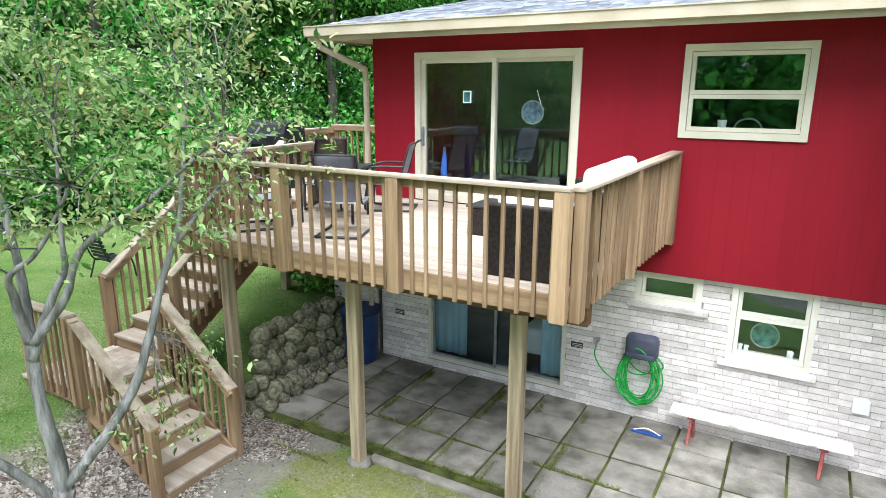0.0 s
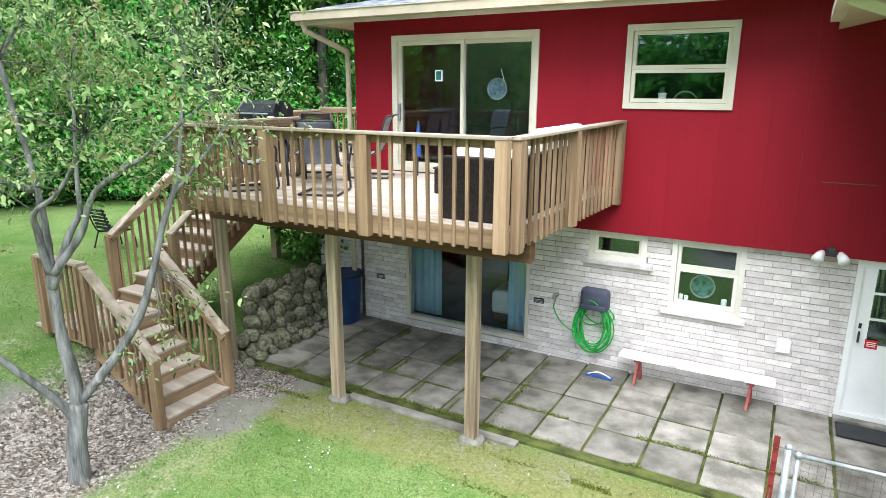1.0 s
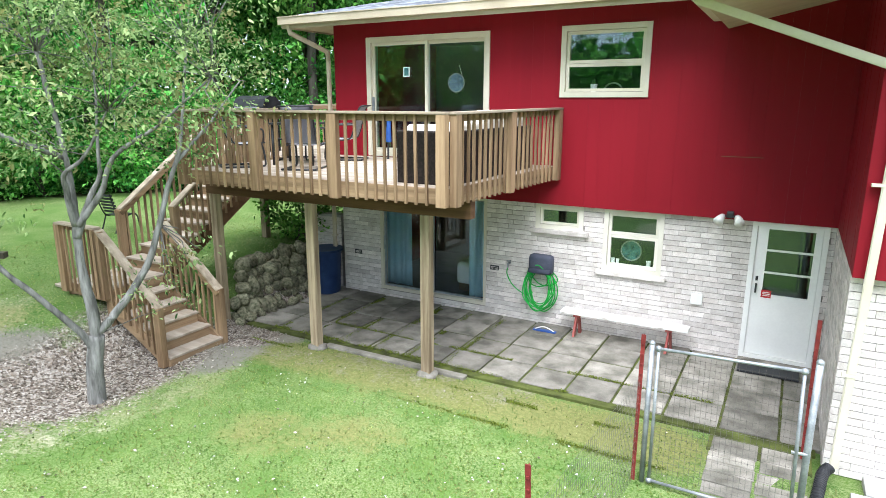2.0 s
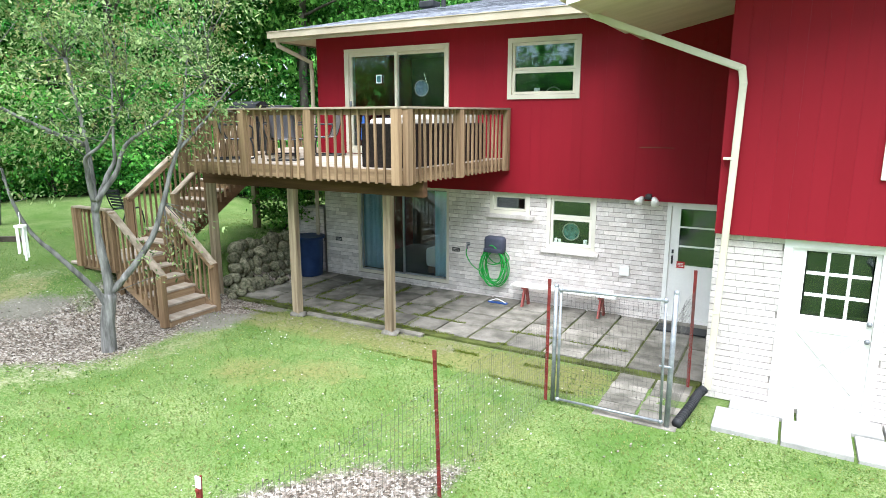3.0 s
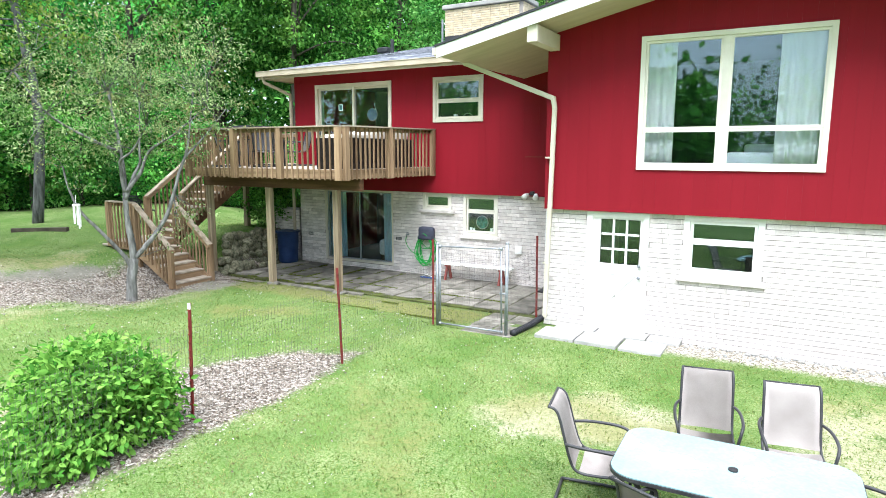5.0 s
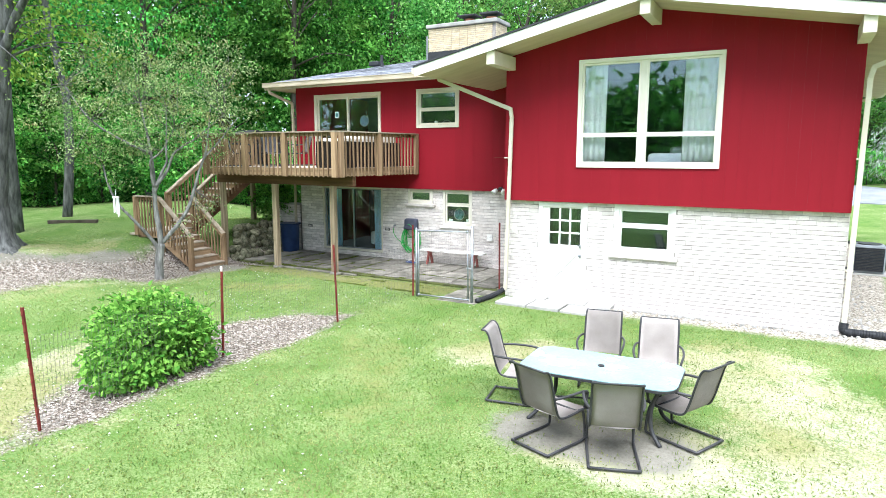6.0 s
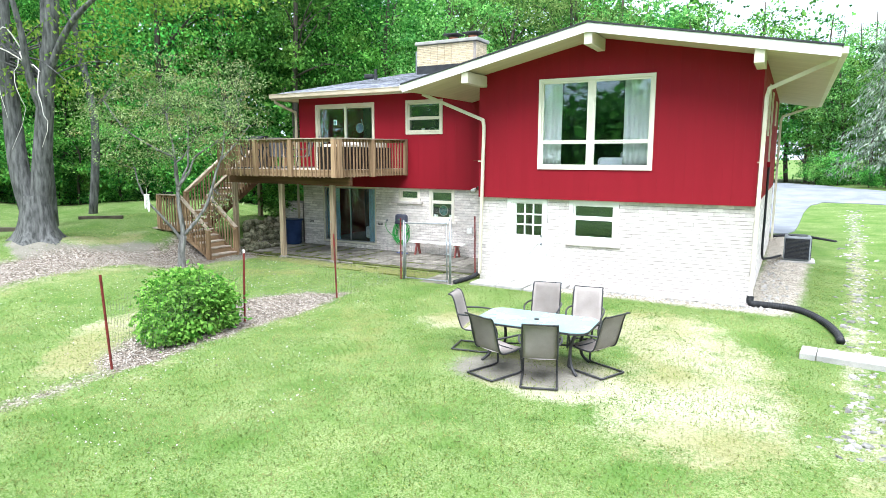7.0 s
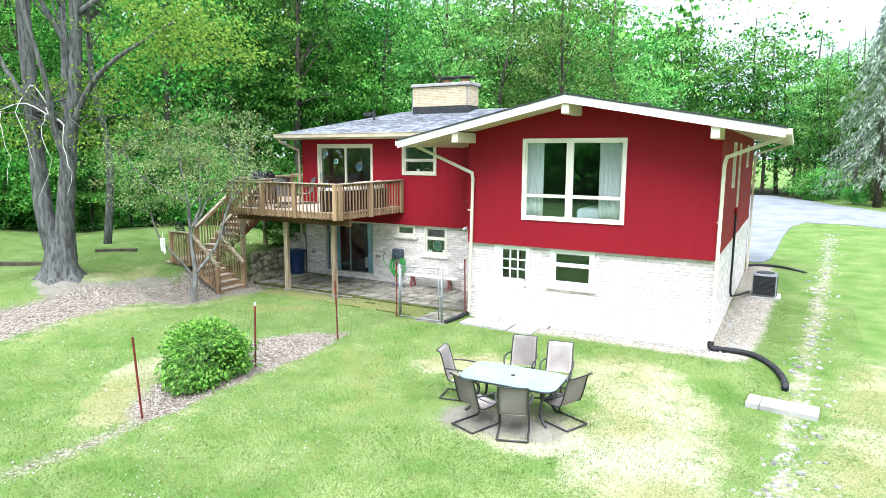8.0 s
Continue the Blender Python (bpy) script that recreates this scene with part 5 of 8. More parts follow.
ROCKS = [stone_mesh(i) for i in range(6)]
for row in range(5):
    z = 0.10 + row * 0.19
    n = 12
    for i in range(n):
        t = (i + 0.5 * (row % 2)) / n
        x = -6.22 - 0.10 * math.sin(t * 3) - row * 0.10 + rs.uniform(-0.04, 0.04)
        y = 5.95 + t * 2.85
        if row > 1 and t < 0.06 * row:
            continue
        s = rs.uniform(0.11, 0.20)
        piece("stone", ROCKS[rs.randrange(6)], bank, (x, y, z + rs.uniform(-0.02, 0.02)), (rs.uniform(0, 6), rs.uniform(0, 6), rs.uniform(0, 6)), (s * 0.95, s * rs.uniform(0.95, 1.35), s * rs.uniform(0.7, 0.95)))
for i in range(10):
    s = rs.uniform(0.08, 0.13)
    piece("stone", ROCKS[rs.randrange(6)], bank, (-6.1 + rs.uniform(-0.1, 0.1), 5.9 + 0.28 * i, 0.04), (rs.uniform(0, 6), 0, rs.uniform(0, 6)), (s, s, s * 0.7))

# ---- fence and gate ----
gate = thing("garden_gate", (2.2, 4.52, 0), "galvanised wire gate in a steel frame", "gate")
GC = ((1.61, 4.48, 0.04), (2.94, 4.42, 0.07), (2.90, 4.44, 1.60), (1.60, 4.50, 1.54))      # the gate's corners, a little out of square
for a, b in zip(GC, GC[1:] + GC[:1]):
    bm = bmesh.new(); tube(bm, [a, b], 0.017, 9); part("frame_tube", bm, STEEL, gate, smooth=True)
for p in GC:
    bm = bmesh.new(); bmesh.ops.create_uvsphere(bm, u_segments=8, v_segments=6, radius=0.034, matrix=Matrix.Translation(p)); part("corner_fitting", bm, STEEL, gate, smooth=True)
bm = bmesh.new(); tube(bm, [(2.88, 4.43, 0.78), (3.02, 4.44, 0.78)], 0.016, 7); part("latch", bm, STEEL, gate)
GATE_POSTS = ((1.53, 4.52, 1.58, 0.028), (3.01, 4.46, 1.70, 0.032))
for x, y, h, r in GATE_POSTS:
    gp = thing("gate_post", (x, y, 0), "round galvanised steel gate post", "post", "gate posts")
    bm = bmesh.new(); tube(bm, [(x, y, -0.1), (x, y, h)], r, 10); part("tube", bm, STEEL, gp, smooth=True)
    bm = bmesh.new(); bmesh.ops.create_uvsphere(bm, u_segments=10, v_segments=6, radius=r * 1.12, matrix=Matrix.Translation((x, y, h))); part("cap", bm, STEEL, gp, smooth=True)


WIRE = mat("weathered_wire", (0.10, 0.095, 0.085), (0.18, 0.17, 0.155), 6, 0.6, 0.0, metal=0.4)


def wire_net(name, a, b, z0, z1, h, label, gx=0.052, gz=0.075, r=0.0015):
    a, b = Vector(a), Vector(b)
    bm = bmesh.new()
    n = int((b - a).length / gx)
    sag = lambda t: 0.012 * math.sin(t * 9)
    for i in range(n + 1):
        t = i / n
        p = a.lerp(b, t)
        p.z = z0 + (z1 - z0) * t + 0.02
        tube(bm, [p, p + Vector((sag(t), sag(t), h))], r, 3)
    for k in range(int(h / gz) + 1):
        tube(bm, [Vector((a.x, a.y, z0 + 0.02 + k * gz)), Vector((*a.lerp(b, 0.5).xy, (z0 + z1) / 2 + 0.02 + k * gz - 0.006)), Vector((b.x, b.y, z1 + 0.02 + k * gz))], r, 3)
    return solo(name, bm, WIRE, label, "wire fence", kind="stuff")


def stake(x, y, h, lean=0.0):
    z = ground_z(x, y)
    s = thing("fence_stake", (x, y, z), "rusty red steel fence stake in the lawn", "fence post", "red fence stakes")
    bm = bmesh.new()
    top = (x + lean, y + lean * 0.4, z + h)
    beam(bm, (x, y, z - 0.15), top, 0.042, 0.006, up=(0, 1, 0.001))
    beam(bm, (x, y + 0.015, z - 0.15), (top[0], top[1] + 0.015, top[2]), 0.006, 0.03, up=(0, 1, 0.001))
    part("bar", bm, STAKE_RED, s)
    for k in range(14):
        t = (k + 1) / 15
        bm = bmesh.new()
        box(bm, x + lean * t - 0.012, x + lean * t + 0.012, y + lean * 0.4 * t - 0.016, y + lean * 0.4 * t - 0.003, z + h * t, z + h * t + 0.02)
        part("stud", bm, STAKE_RED, s)
    bm = bmesh.new()
    beam(bm, (x + lean * 0.95, y + lean * 0.38, z + h * 0.95), (x + lean, y + lean * 0.4, z + h + 0.002), 0.044, 0.012, up=(0, 1, 0.001))
    part("tip", bm, WHITE if h == 1.56 else STAKE_RED, s, "pale painted tip")
    return s


STAKES = ((1.44, 4.50, 1.68, 0.0), (1.24, 1.95, 1.58, -0.05), (0.84, -0.64, 1.56, 0.05), (1.03, -3.73, 1.60, -0.08), (3.06, 5.85, 1.74, -0.02))
for s in STAKES:
    stake(*s)
wire_net("fence_netting", (1.24, 1.95, 0), (0.84, -0.64, 0), ground_z(1.24, 1.95), ground_z(0.84, -0.64), 1.25, "thin wire netting between red stakes")
wire_net("fence_netting", (0.84, -0.64, 0), (1.03, -3.73, 0), ground_z(0.84, -0.64), ground_z(1.03, -3.73), 1.2, "thin wire netting between red stakes")
wire_net("fence_netting", (3.02, 4.48, 0), (3.06, 5.83, 0), 0.0, 0.02, 1.4, "thin wire netting between gate and wall")
wire_net("gate_netting", (1.63, 4.49, 0), (2.90, 4.43, 0), 0.05, 0.07, 1.46, "thin wire netting in the gate frame")
wire_net("fence_netting", (1.44, 4.48, 0), (1.24, 1.95, 0), ground_z(1.44, 4.5), ground_z(1.24, 1.95), 1.2, "thin wire netting between red stakes")


# ---- drains ----
def corrugated(name, pts, r, label):
    d = thing(name, pts[0], label, "drain pipe")
    line = curve_pts(pts, 10)
    bm = bmesh.new()
    n = len(line)
    tube(bm, line, r, 12)
    part("pipe", bm, BLACK_PIPE, d, smooth=True)
    for i in range(0, n - 1):
        a, b = line[i], line[i + 1]
        m = a.lerp(b, 0.5)
        e = (b - a).normalized() * 0.012
        bm = bmesh.new(); tube(bm, [m - e, m + e], r * 1.1, 12)
        part("rib", bm, BLACK_PIPE, d, smooth=True)
    return d


corrugated("drain_pipe", [(10.09, 5.55, 0.24), (10.10, 5.52, 0.10)] + [(x, y, ground_z(x, y) + 0.065) for x, y in ((10.3, 5.53), (10.75, 5.58), (11.15, 5.5), (11.52, 5.15), (11.72, 4.6), (11.76, 4.02))], 0.07, "black corrugated drain pipe on the grass")
corrugated("drain_pipe", [(3.30, 5.52, 0.14), (3.24, 5.42, 0.09), (3.20, 5.1, 0.06), (3.12, 4.5, 0.05)], 0.056, "black drain pipe beside the gate")
corrugated("drain_pipe", [(10.2, 18.3, 0.22), (10.6, 18.5, 0.24), (11.4, 18.4, 0.24), (12.3, 17.6, 0.2)], 0.06, "black drain pipe at the back corner")
slab = thing("stone_slab", (11.7, 2.85, -0.2), "pale concrete slabs bridging the swale", "slab")
for i, (x0, x1) in enumerate(((11.08, 11.33), (11.34, 12.36))):
    bm = bbox(x0, x1, 2.60, 3.15, -0.24, -0.11, 0.012)
    bmesh.ops.rotate(bm, cent=(11.7, 2.85, 0), matrix=Matrix.Rotation(radians(-5), 3, "Z"), verts=bm.verts)
    part("slab", bm, PALE_CONCRETE, slab)
rk = random.Random(4)
bm = bmesh.new()
for i in range(430):
    y = -1.6 + 32 * rk.random() ** 1.15
    x = 11.83 + 0.1 * math.sin(y * 0.7) + 0.062 * y + rk.gauss(0, 0.24)
    if 2.4 < y < 3.4:
        continue
    s = rk.uniform(0.022, 0.06) * (1.9 if rk.random() < 0.12 else 1.0)
    m = Matrix.Translation((x, y, ground_z(x, y) - s * 0.12)) @ Euler((rk.uniform(-0.4, 0.4), rk.uniform(-0.4, 0.4), rk.uniform(0, 6))).to_matrix().to_4x4() @ Matrix.Diagonal((s, s * rk.uniform(1.1, 1.7), s * 0.6, 1))
    bmesh.ops.create_icosphere(bm, subdivisions=1, radius=1, matrix=m)
solo("swale_stones", bm, by_island(mat("swale_stone", (0.14, 0.138, 0.125), (0.32, 0.312, 0.29), 5, 0.9, 0.4, 40, vary=0.5), "swale_stone_each"), "grey loose stones along the shallow swale", "stones", kind="stuff")
bm = bmesh.new()
for i in range(420):
    if i % 3:
        x, y = rk.uniform(5.9, 10.5), 5.62 - abs(rk.gauss(0, 0.25))
    else:
        x, y = 10.2 + abs(rk.gauss(0, 0.35)), rk.uniform(5.7, 13)
    s = rk.uniform(0.012, 0.04)
    m = Matrix.Translation((x, y, ground_z(x, y) + s * 0.2)) @ Euler((rk.uniform(0, 6), rk.uniform(0, 6), 0)).to_matrix().to_4x4() @ Matrix.Diagonal((s, s * 1.4, s * 0.7, 1))
    bmesh.ops.create_icosphere(bm, subdivisions=1, radius=1, matrix=m)
solo("wall_gravel", bm, PALE_CONCRETE, "pale gravel along the foot of the wall", "gravel", kind="stuff")

# ---- air conditioner ----
ac = thing("air_conditioner", (11.0, 12.7, 0.12), "grey outdoor air conditioner on a pad", "air conditioner")
AC_GREY = mat("ac_grey_enamel", (0.20, 0.22, 0.235), (0.28, 0.30, 0.315), 3, 0.5, 0.05)
part("pad", bbox(10.55, 11.5, 12.2, 13.15, 0.02, 0.14, 0.01), PALE_CONCRETE, ac, "concrete pad")
AC_DARK = mat("ac_coil", (0.012, 0.016, 0.025), (0.03, 0.035, 0.05), 40, 0.5, 0.3, 120)
coil_a = part("coil", bbox(10.66, 11.32, 12.291, 13.028, 0.20, 0.84, 0.004), AC_DARK, ac, "dark coil behind the louvres")
coil_b = part("coil", bbox(11.30, 11.368, 12.36, 12.96, 0.20, 0.84, 0.004), AC_DARK, ac, "dark coil behind the louvres")
part("body", bbox(10.62, 11.36, 12.30, 13.02, 0.14, 0.90, 0.06), AC_GREY, ac)
for i in range(16):
    z = 0.2 + i * 0.041
    part("louvre", bbox(10.68, 11.30, 12.278, 12.288, z, z + 0.022, 0.002), DARK_METAL, coil_a)
    part("louvre", bbox(11.371, 11.381, 12.36, 12.96, z, z + 0.022, 0.002), DARK_METAL, coil_b)
bm = bmesh.new(); tube(bm, [(10.99, 12.66, 0.895), (10.99, 12.66, 0.925)], 0.28, 20); part("fan_grille", bm, DARK_METAL, ac)
cd = thing("conduit", (10.1, 10.8, 0.3), "dark conduit down the side wall", "pipe")
bm = bmesh.new(); tube(bm, curve_pts([(10.09, 10.6, 3.1), (10.09, 10.6, 1.6), (10.09, 10.7, 0.5), (10.2, 11.3, 0.3), (10.55, 12.3, 0.28)]), 0.035, 8); part("pipe", bm, BLACK_PIPE, cd, smooth=True)
part("box", bbox(10.045, 10.13, 10.52, 10.68, 3.05, 3.2, 0.01), RED, cd, "red painted junction box")

# ---- driveway ----
def along(v, pts):
    """The second number at v on a line of points in rising order."""
    for (a, b), (c, d) in zip(pts, pts[1:]):
        if a <= v <= c:
            return b + (d - b) * smooth01(0, 1, (v - a) / (c - a)) if c - a < 3 else b + (d - b) * (v - a) / (c - a)
    return pts[-1][1]


side = ((19.4, 10.7), (21.0, 10.95), (27.7, 11.3), (33.0, 11.7), (35.0, 12.2), (35.62, 12.5))
near_e = ((5.0, 35.62), (12.5, 35.62), (14.8, 35.7), (16.7, 34.9), (24.0, 33.0), (34.0, 30.0))
far_e = ((5.0, 62.0), (9.5, 62.0), (11.5, 56.0), (14.8, 46.0), (17.6, 41.5), (24.0, 39.5), (34.0, 36.5))
bm = bmesh.new()


def sheet(rows):
    grid = [[bm.verts.new((a, b, ground_z(a, b) + 0.035)) for a, b in row] for row in rows]
    for r, q in zip(grid, grid[1:]):
        for i in range(len(r) - 1):
            bm.faces.new((r[i], r[i + 1], q[i + 1], q[i]))


sheet([[(5 + (along(y, side) - 5) * i / 14, y) for i in range(15)] for y in np.linspace(19.4, 35.62, 40)])
sheet([[(x, along(x, near_e) + (along(x, far_e) - along(x, near_e)) * i / 30) for i in range(31)] for x in np.linspace(5, 34, 59)])
bmesh.ops.recalc_face_normals(bm, faces=bm.faces)
rim = [e for e in bm.edges if len(e.link_faces) == 1]
for e in bmesh.ops.extrude_edge_only(bm, edges=rim)["geom"]:
    if isinstance(e, bmesh.types.BMVert):
        e.co.z -= 0.12
me = bpy.data.meshes.new("driveway")
bm.to_mesh(me)
bm.free()
me.materials.append(mat("pale_asphalt", (0.17, 0.185, 0.21), (0.25, 0.265, 0.29), 0.8, 0.9, 0.2, 60))
tagged(new("road", me), "pale grey worn asphalt driveway", "driveway", kind="structure")


# ---- garden furniture ----
def sling_chair(name, label, group, fabric=SLING, colour="taupe"):
    """A spring-base sling chair that faces +y, its middle over the origin."""
    c = thing(name, (0, 0, 0), label, "chair", group)
    for s in (-1, 1):
        bm = bmesh.new()
        tube(bm, curve_pts([(s * 0.27, -0.42, 0.02), (s * 0.27, -0.1, 0.02), (s * 0.27, 0.2, 0.022), (s * 0.265, 0.26, 0.08), (s * 0.26, 0.22, 0.36), (s * 0.26, 0.14, 0.40)], 5), 0.017, 7)
        part("leg", bm, DARK_METAL, c, smooth=True)
        bm = bmesh.new()
        tube(bm, curve_pts([(s * 0.265, 0.27, 0.41), (s * 0.265, 0.0, 0.385), (s * 0.265, -0.20, 0.40), (s * 0.265, -0.28, 0.52), (s * 0.262, -0.38, 0.88), (s * 0.258, -0.43, 0.98), (s * 0.255, -0.49, 1.0)], 5), 0.014, 7)
        part("side_frame", bm, DARK_METAL, c, smooth=True)
        bm = bmesh.new()
        tube(bm, curve_pts([(s * 0.275, -0.32, 0.66), (s * 0.32, -0.15, 0.665), (s * 0.325, 0.12, 0.655), (s * 0.30, 0.24, 0.60), (s * 0.265, 0.24, 0.42)], 5), 0.016, 7)
        part("armrest", bm, DARK_METAL, c, smooth=True)
    bm = bmesh.new(); tube(bm, [(-0.27, -0.42, 0.02), (0.27, -0.42, 0.02)], 0.017, 7); part("base_bar", bm, DARK_METAL, c, smooth=True)
    bm = bmesh.new(); tube(bm, [(-0.265, -0.49, 1.0), (0.265, -0.49, 1.0)], 0.013, 7); part("top_bar", bm, DARK_METAL, c, smooth=True)
    bm = bmesh.new(); tube(bm, [(-0.26, 0.14, 0.385), (0.26, 0.14, 0.385)], 0.013, 7); part("cross_bar", bm, DARK_METAL, c, smooth=True)

    def cloth(line, sag):
        bm = bmesh.new()
        P = curve_pts(line, 6)
        rows2 = []
        for p in P:
            rows2.append([bm.verts.new((x, p.y + sag[0] * (1 - (x / 0.26) ** 2), p.z + sag[1] * (1 - (x / 0.26) ** 2))) for x in np.linspace(-0.258, 0.258, 9)])
        for a, b in zip(rows2, rows2[1:]):
            for k in range(8):
                bm.faces.new((a[k], a[k + 1], b[k + 1], b[k]))
        bmesh.ops.solidify(bm, geom=list(bm.faces), thickness=0.006)
        return bm
    part("seat", cloth([(0, 0.27, 0.415), (0, 0.0, 0.39), (0, -0.19, 0.405)], (0, -0.02)), fabric, c, colour + " woven sling seat", True)
    part("backrest", cloth([(0, -0.225, 0.42), (0, -0.28, 0.53), (0, -0.38, 0.88), (0, -0.43, 0.98), (0, -0.49, 1.005)], (-0.012, 0)), fabric, c, colour + " woven sling back", True)
    return c


def put(ob, x, y, z, turn, first=False):
    m = pose(x, y, z, 0, 0, turn)
    if first:
        ob.matrix_basis = m
        return ob
    return copy_thing(ob, m)


chair = sling_chair("patio_chair", "taupe sling patio chair with dark metal frame", "chairs round the lawn table")
GZ = -0.075
SEATS = ((6.02, 0.0, -80), (6.84, -0.97, -20), (7.54, -0.99, 19), (6.83, 1.06, 190), (7.65, 1.0, 190), (8.12, -0.16, 66))
for i, (x, y, a) in enumerate(SEATS):
    put(chair, x, y, ground_z(x, y) + 0.005, a, i == 0)

TABLE_GLASS = mat("frosted_table_glass", (0.18, 0.285, 0.29), (0.22, 0.33, 0.335), 2, 0.25, 0.03, 30, spec=0.45)
table = thing("patio_table", (7.18, -0.2, GZ), "oblong glass-topped patio table with dark frame", "table")


def rounded(bm, cx, cy, hx, hy, r, z0, z1, ang):
    R = Matrix.Rotation(ang, 3, "Z")
    pts = []
    for sx, sy, a0 in ((1, 1, 0), (-1, 1, 90), (-1, -1, 180), (1, -1, 270)):
        for k in range(7):
            a = radians(a0 + 15 * k)
            pts.append(R @ Vector((sx * (hx - r) + r * math.cos(a), sy * (hy - r) + r * math.sin(a), 0)) + Vector((cx, cy, 0)))
    lo = [bm.verts.new((p.x, p.y, z0)) for p in pts]
    hi = [bm.verts.new((p.x, p.y, z1)) for p in pts]
    bm.faces.new(lo[::-1]); bm.faces.new(hi)
    for i in range(len(pts)):
        j = (i + 1) % len(pts)
        bm.faces.new((lo[i], lo[j], hi[j], hi[i]))


TA = radians(2)
bm = bmesh.new(); rounded(bm, 7.18, -0.2, 0.95, 0.53, 0.22, GZ + 0.715, GZ + 0.725, TA); part("tabletop", bm, TABLE_GLASS, table, "frosted pale glass top")
bm = bmesh.new(); rounded(bm, 7.18, -0.2, 0.96, 0.54, 0.23, GZ + 0.685, GZ + 0.713, TA); part("rim", bm, DARK_METAL, table)
for sx in (-1, 1):
    for sy in (-1, 1):
        bm = bmesh.new()
        tube(bm, curve_pts([(7.18 + sx * 0.78, -0.2 + sy * 0.36, GZ + 0.69), (7.18 + sx * 0.68, -0.2 + sy * 0.28, GZ + 0.4), (7.18 + sx * 0.70, -0.2 + sy * 0.30, GZ + 0.15), (7.18 + sx * 0.82, -0.2 + sy * 0.38, GZ)], 5), 0.026, 8)
        part("leg", bm, DARK_METAL, table, smooth=True)
bm = bmesh.new(); tube(bm, [(6.50, -0.48, GZ + 0.3), (7.86, 0.08, GZ + 0.3)], 0.014, 7); part("stretcher", bm, DARK_METAL, table)
bm = bmesh.new(); tube(bm, [(7.18, -0.2, GZ + 0.726), (7.18, -0.2, GZ + 0.74)], 0.04, 14); part("umbrella_ring", bm, DARK_METAL, table)

# ---- on the deck ----
FABRIC_GREY = mat("grey_sling_fabric", (0.32, 0.31, 0.33), (0.42, 0.41, 0.43), 3, 0.8, 0.3, 300)
deck_chair = sling_chair("deck_chair", "grey sling deck chair with dark metal frame", "chairs on the deck", FABRIC_GREY, "grey")
for i, (x, y, a) in enumerate(((-4.42, 6.12, 22), (-4.90, 7.68, 112), (-5.66, 7.22, 207), (-5.50, 5.85, -35))):
    put(deck_chair, x, y, DZ + 0.002, a, i == 0)
TX, TY = -5.08, 6.72
dt = thing("deck_table", (TX, TY, DZ), "small dark metal deck table", "table")
bm = bmesh.new(); rounded(bm, TX, TY, 0.43, 0.43, 0.06, DZ + 0.69, DZ + 0.72, 0.35); part("tabletop", bm, DARK_METAL, dt)
for k in range(4):
    a = 0.35 + math.tau * (k + 0.5) / 4
    lx, ly = TX + 0.5 * math.cos(a), TY + 0.5 * math.sin(a)
    bm = bmesh.new(); tube(bm, [(lx, ly, DZ), (lx, ly, DZ + 0.69)], 0.022, 8); part("leg", bm, DARK_METAL, dt, smooth=True)
PX, PY = TX - 0.18, TY + 0.12
pl = thing("potted_plant", (PX, PY, DZ + 0.72), "small white pot with a green seedling", "plant")
bm = bmesh.new(); tube(bm, [(PX, PY, DZ + 0.72), (PX, PY, DZ + 0.80)], 0.04, 12, 0.055); part("pot", bm, CURTAIN_WHITE, pl)
SEEDLING = mat("seedling_green", (0.10, 0.19, 0.03), (0.22, 0.34, 0.07), 8, 0.55, 0.2, 60)
for k in range(5):
    a = 1.3 * k
    tip = Vector((PX + 0.07 * math.cos(a), PY + 0.07 * math.sin(a), DZ + 0.93 + 0.025 * (k % 3)))
    bm = bmesh.new(); tube(bm, [(PX, PY, DZ + 0.79), (PX + 0.02 * math.cos(a), PY + 0.02 * math.sin(a), DZ + 0.87), tip], 0.004, 5); part("stem", bm, SEEDLING, pl)
    for q in range(4):
        b = a + 1.57 * q
        d, w = Vector((math.cos(b), math.sin(b), 0.25)), Vector((-math.sin(b), math.cos(b), 0))
        bm = bmesh.new()
        ring = [tip, tip + d * 0.03 + w * 0.02, tip + d * 0.085 - Vector((0, 0, 0.015)), tip + d * 0.03 - w * 0.02]
        hexa(bm, [p - Vector((0, 0, 0.002)) for p in ring] + [p + Vector((0, 0, 0.002)) for p in ring])
        part("leaf", bm, SEEDLING, pl)
WICKER = mat("dark_wicker", (0.010, 0.007, 0.006), (0.028, 0.020, 0.017), 30, 0.6, 0.6, 90)
CUSHION = mat("cream_cushion", (0.66, 0.61, 0.53), (0.76, 0.71, 0.63), 3, 0.85, 0.2, 120)
sofa = thing("wicker_sofa", (-1.7, 6.7, DZ), "dark wicker corner sofa with cream cushions", "sofa")
part("side_panel", bbox(-2.05, -1.30, 5.30, 5.42, DZ + 0.002, DZ + 0.70, 0.02), WICKER, sofa)
part("back_panel", bbox(-1.30, -1.19, 5.30, 8.1, DZ + 0.002, DZ + 0.70, 0.02), WICKER, sofa)
part("side_panel", bbox(-2.05, -1.30, 7.98, 8.1, DZ + 0.002, DZ + 0.62, 0.02), WICKER, sofa)
part("base", bbox(-2.05, -1.31, 5.43, 7.97, DZ + 0.02, DZ + 0.30, 0.02), WICKER, sofa)
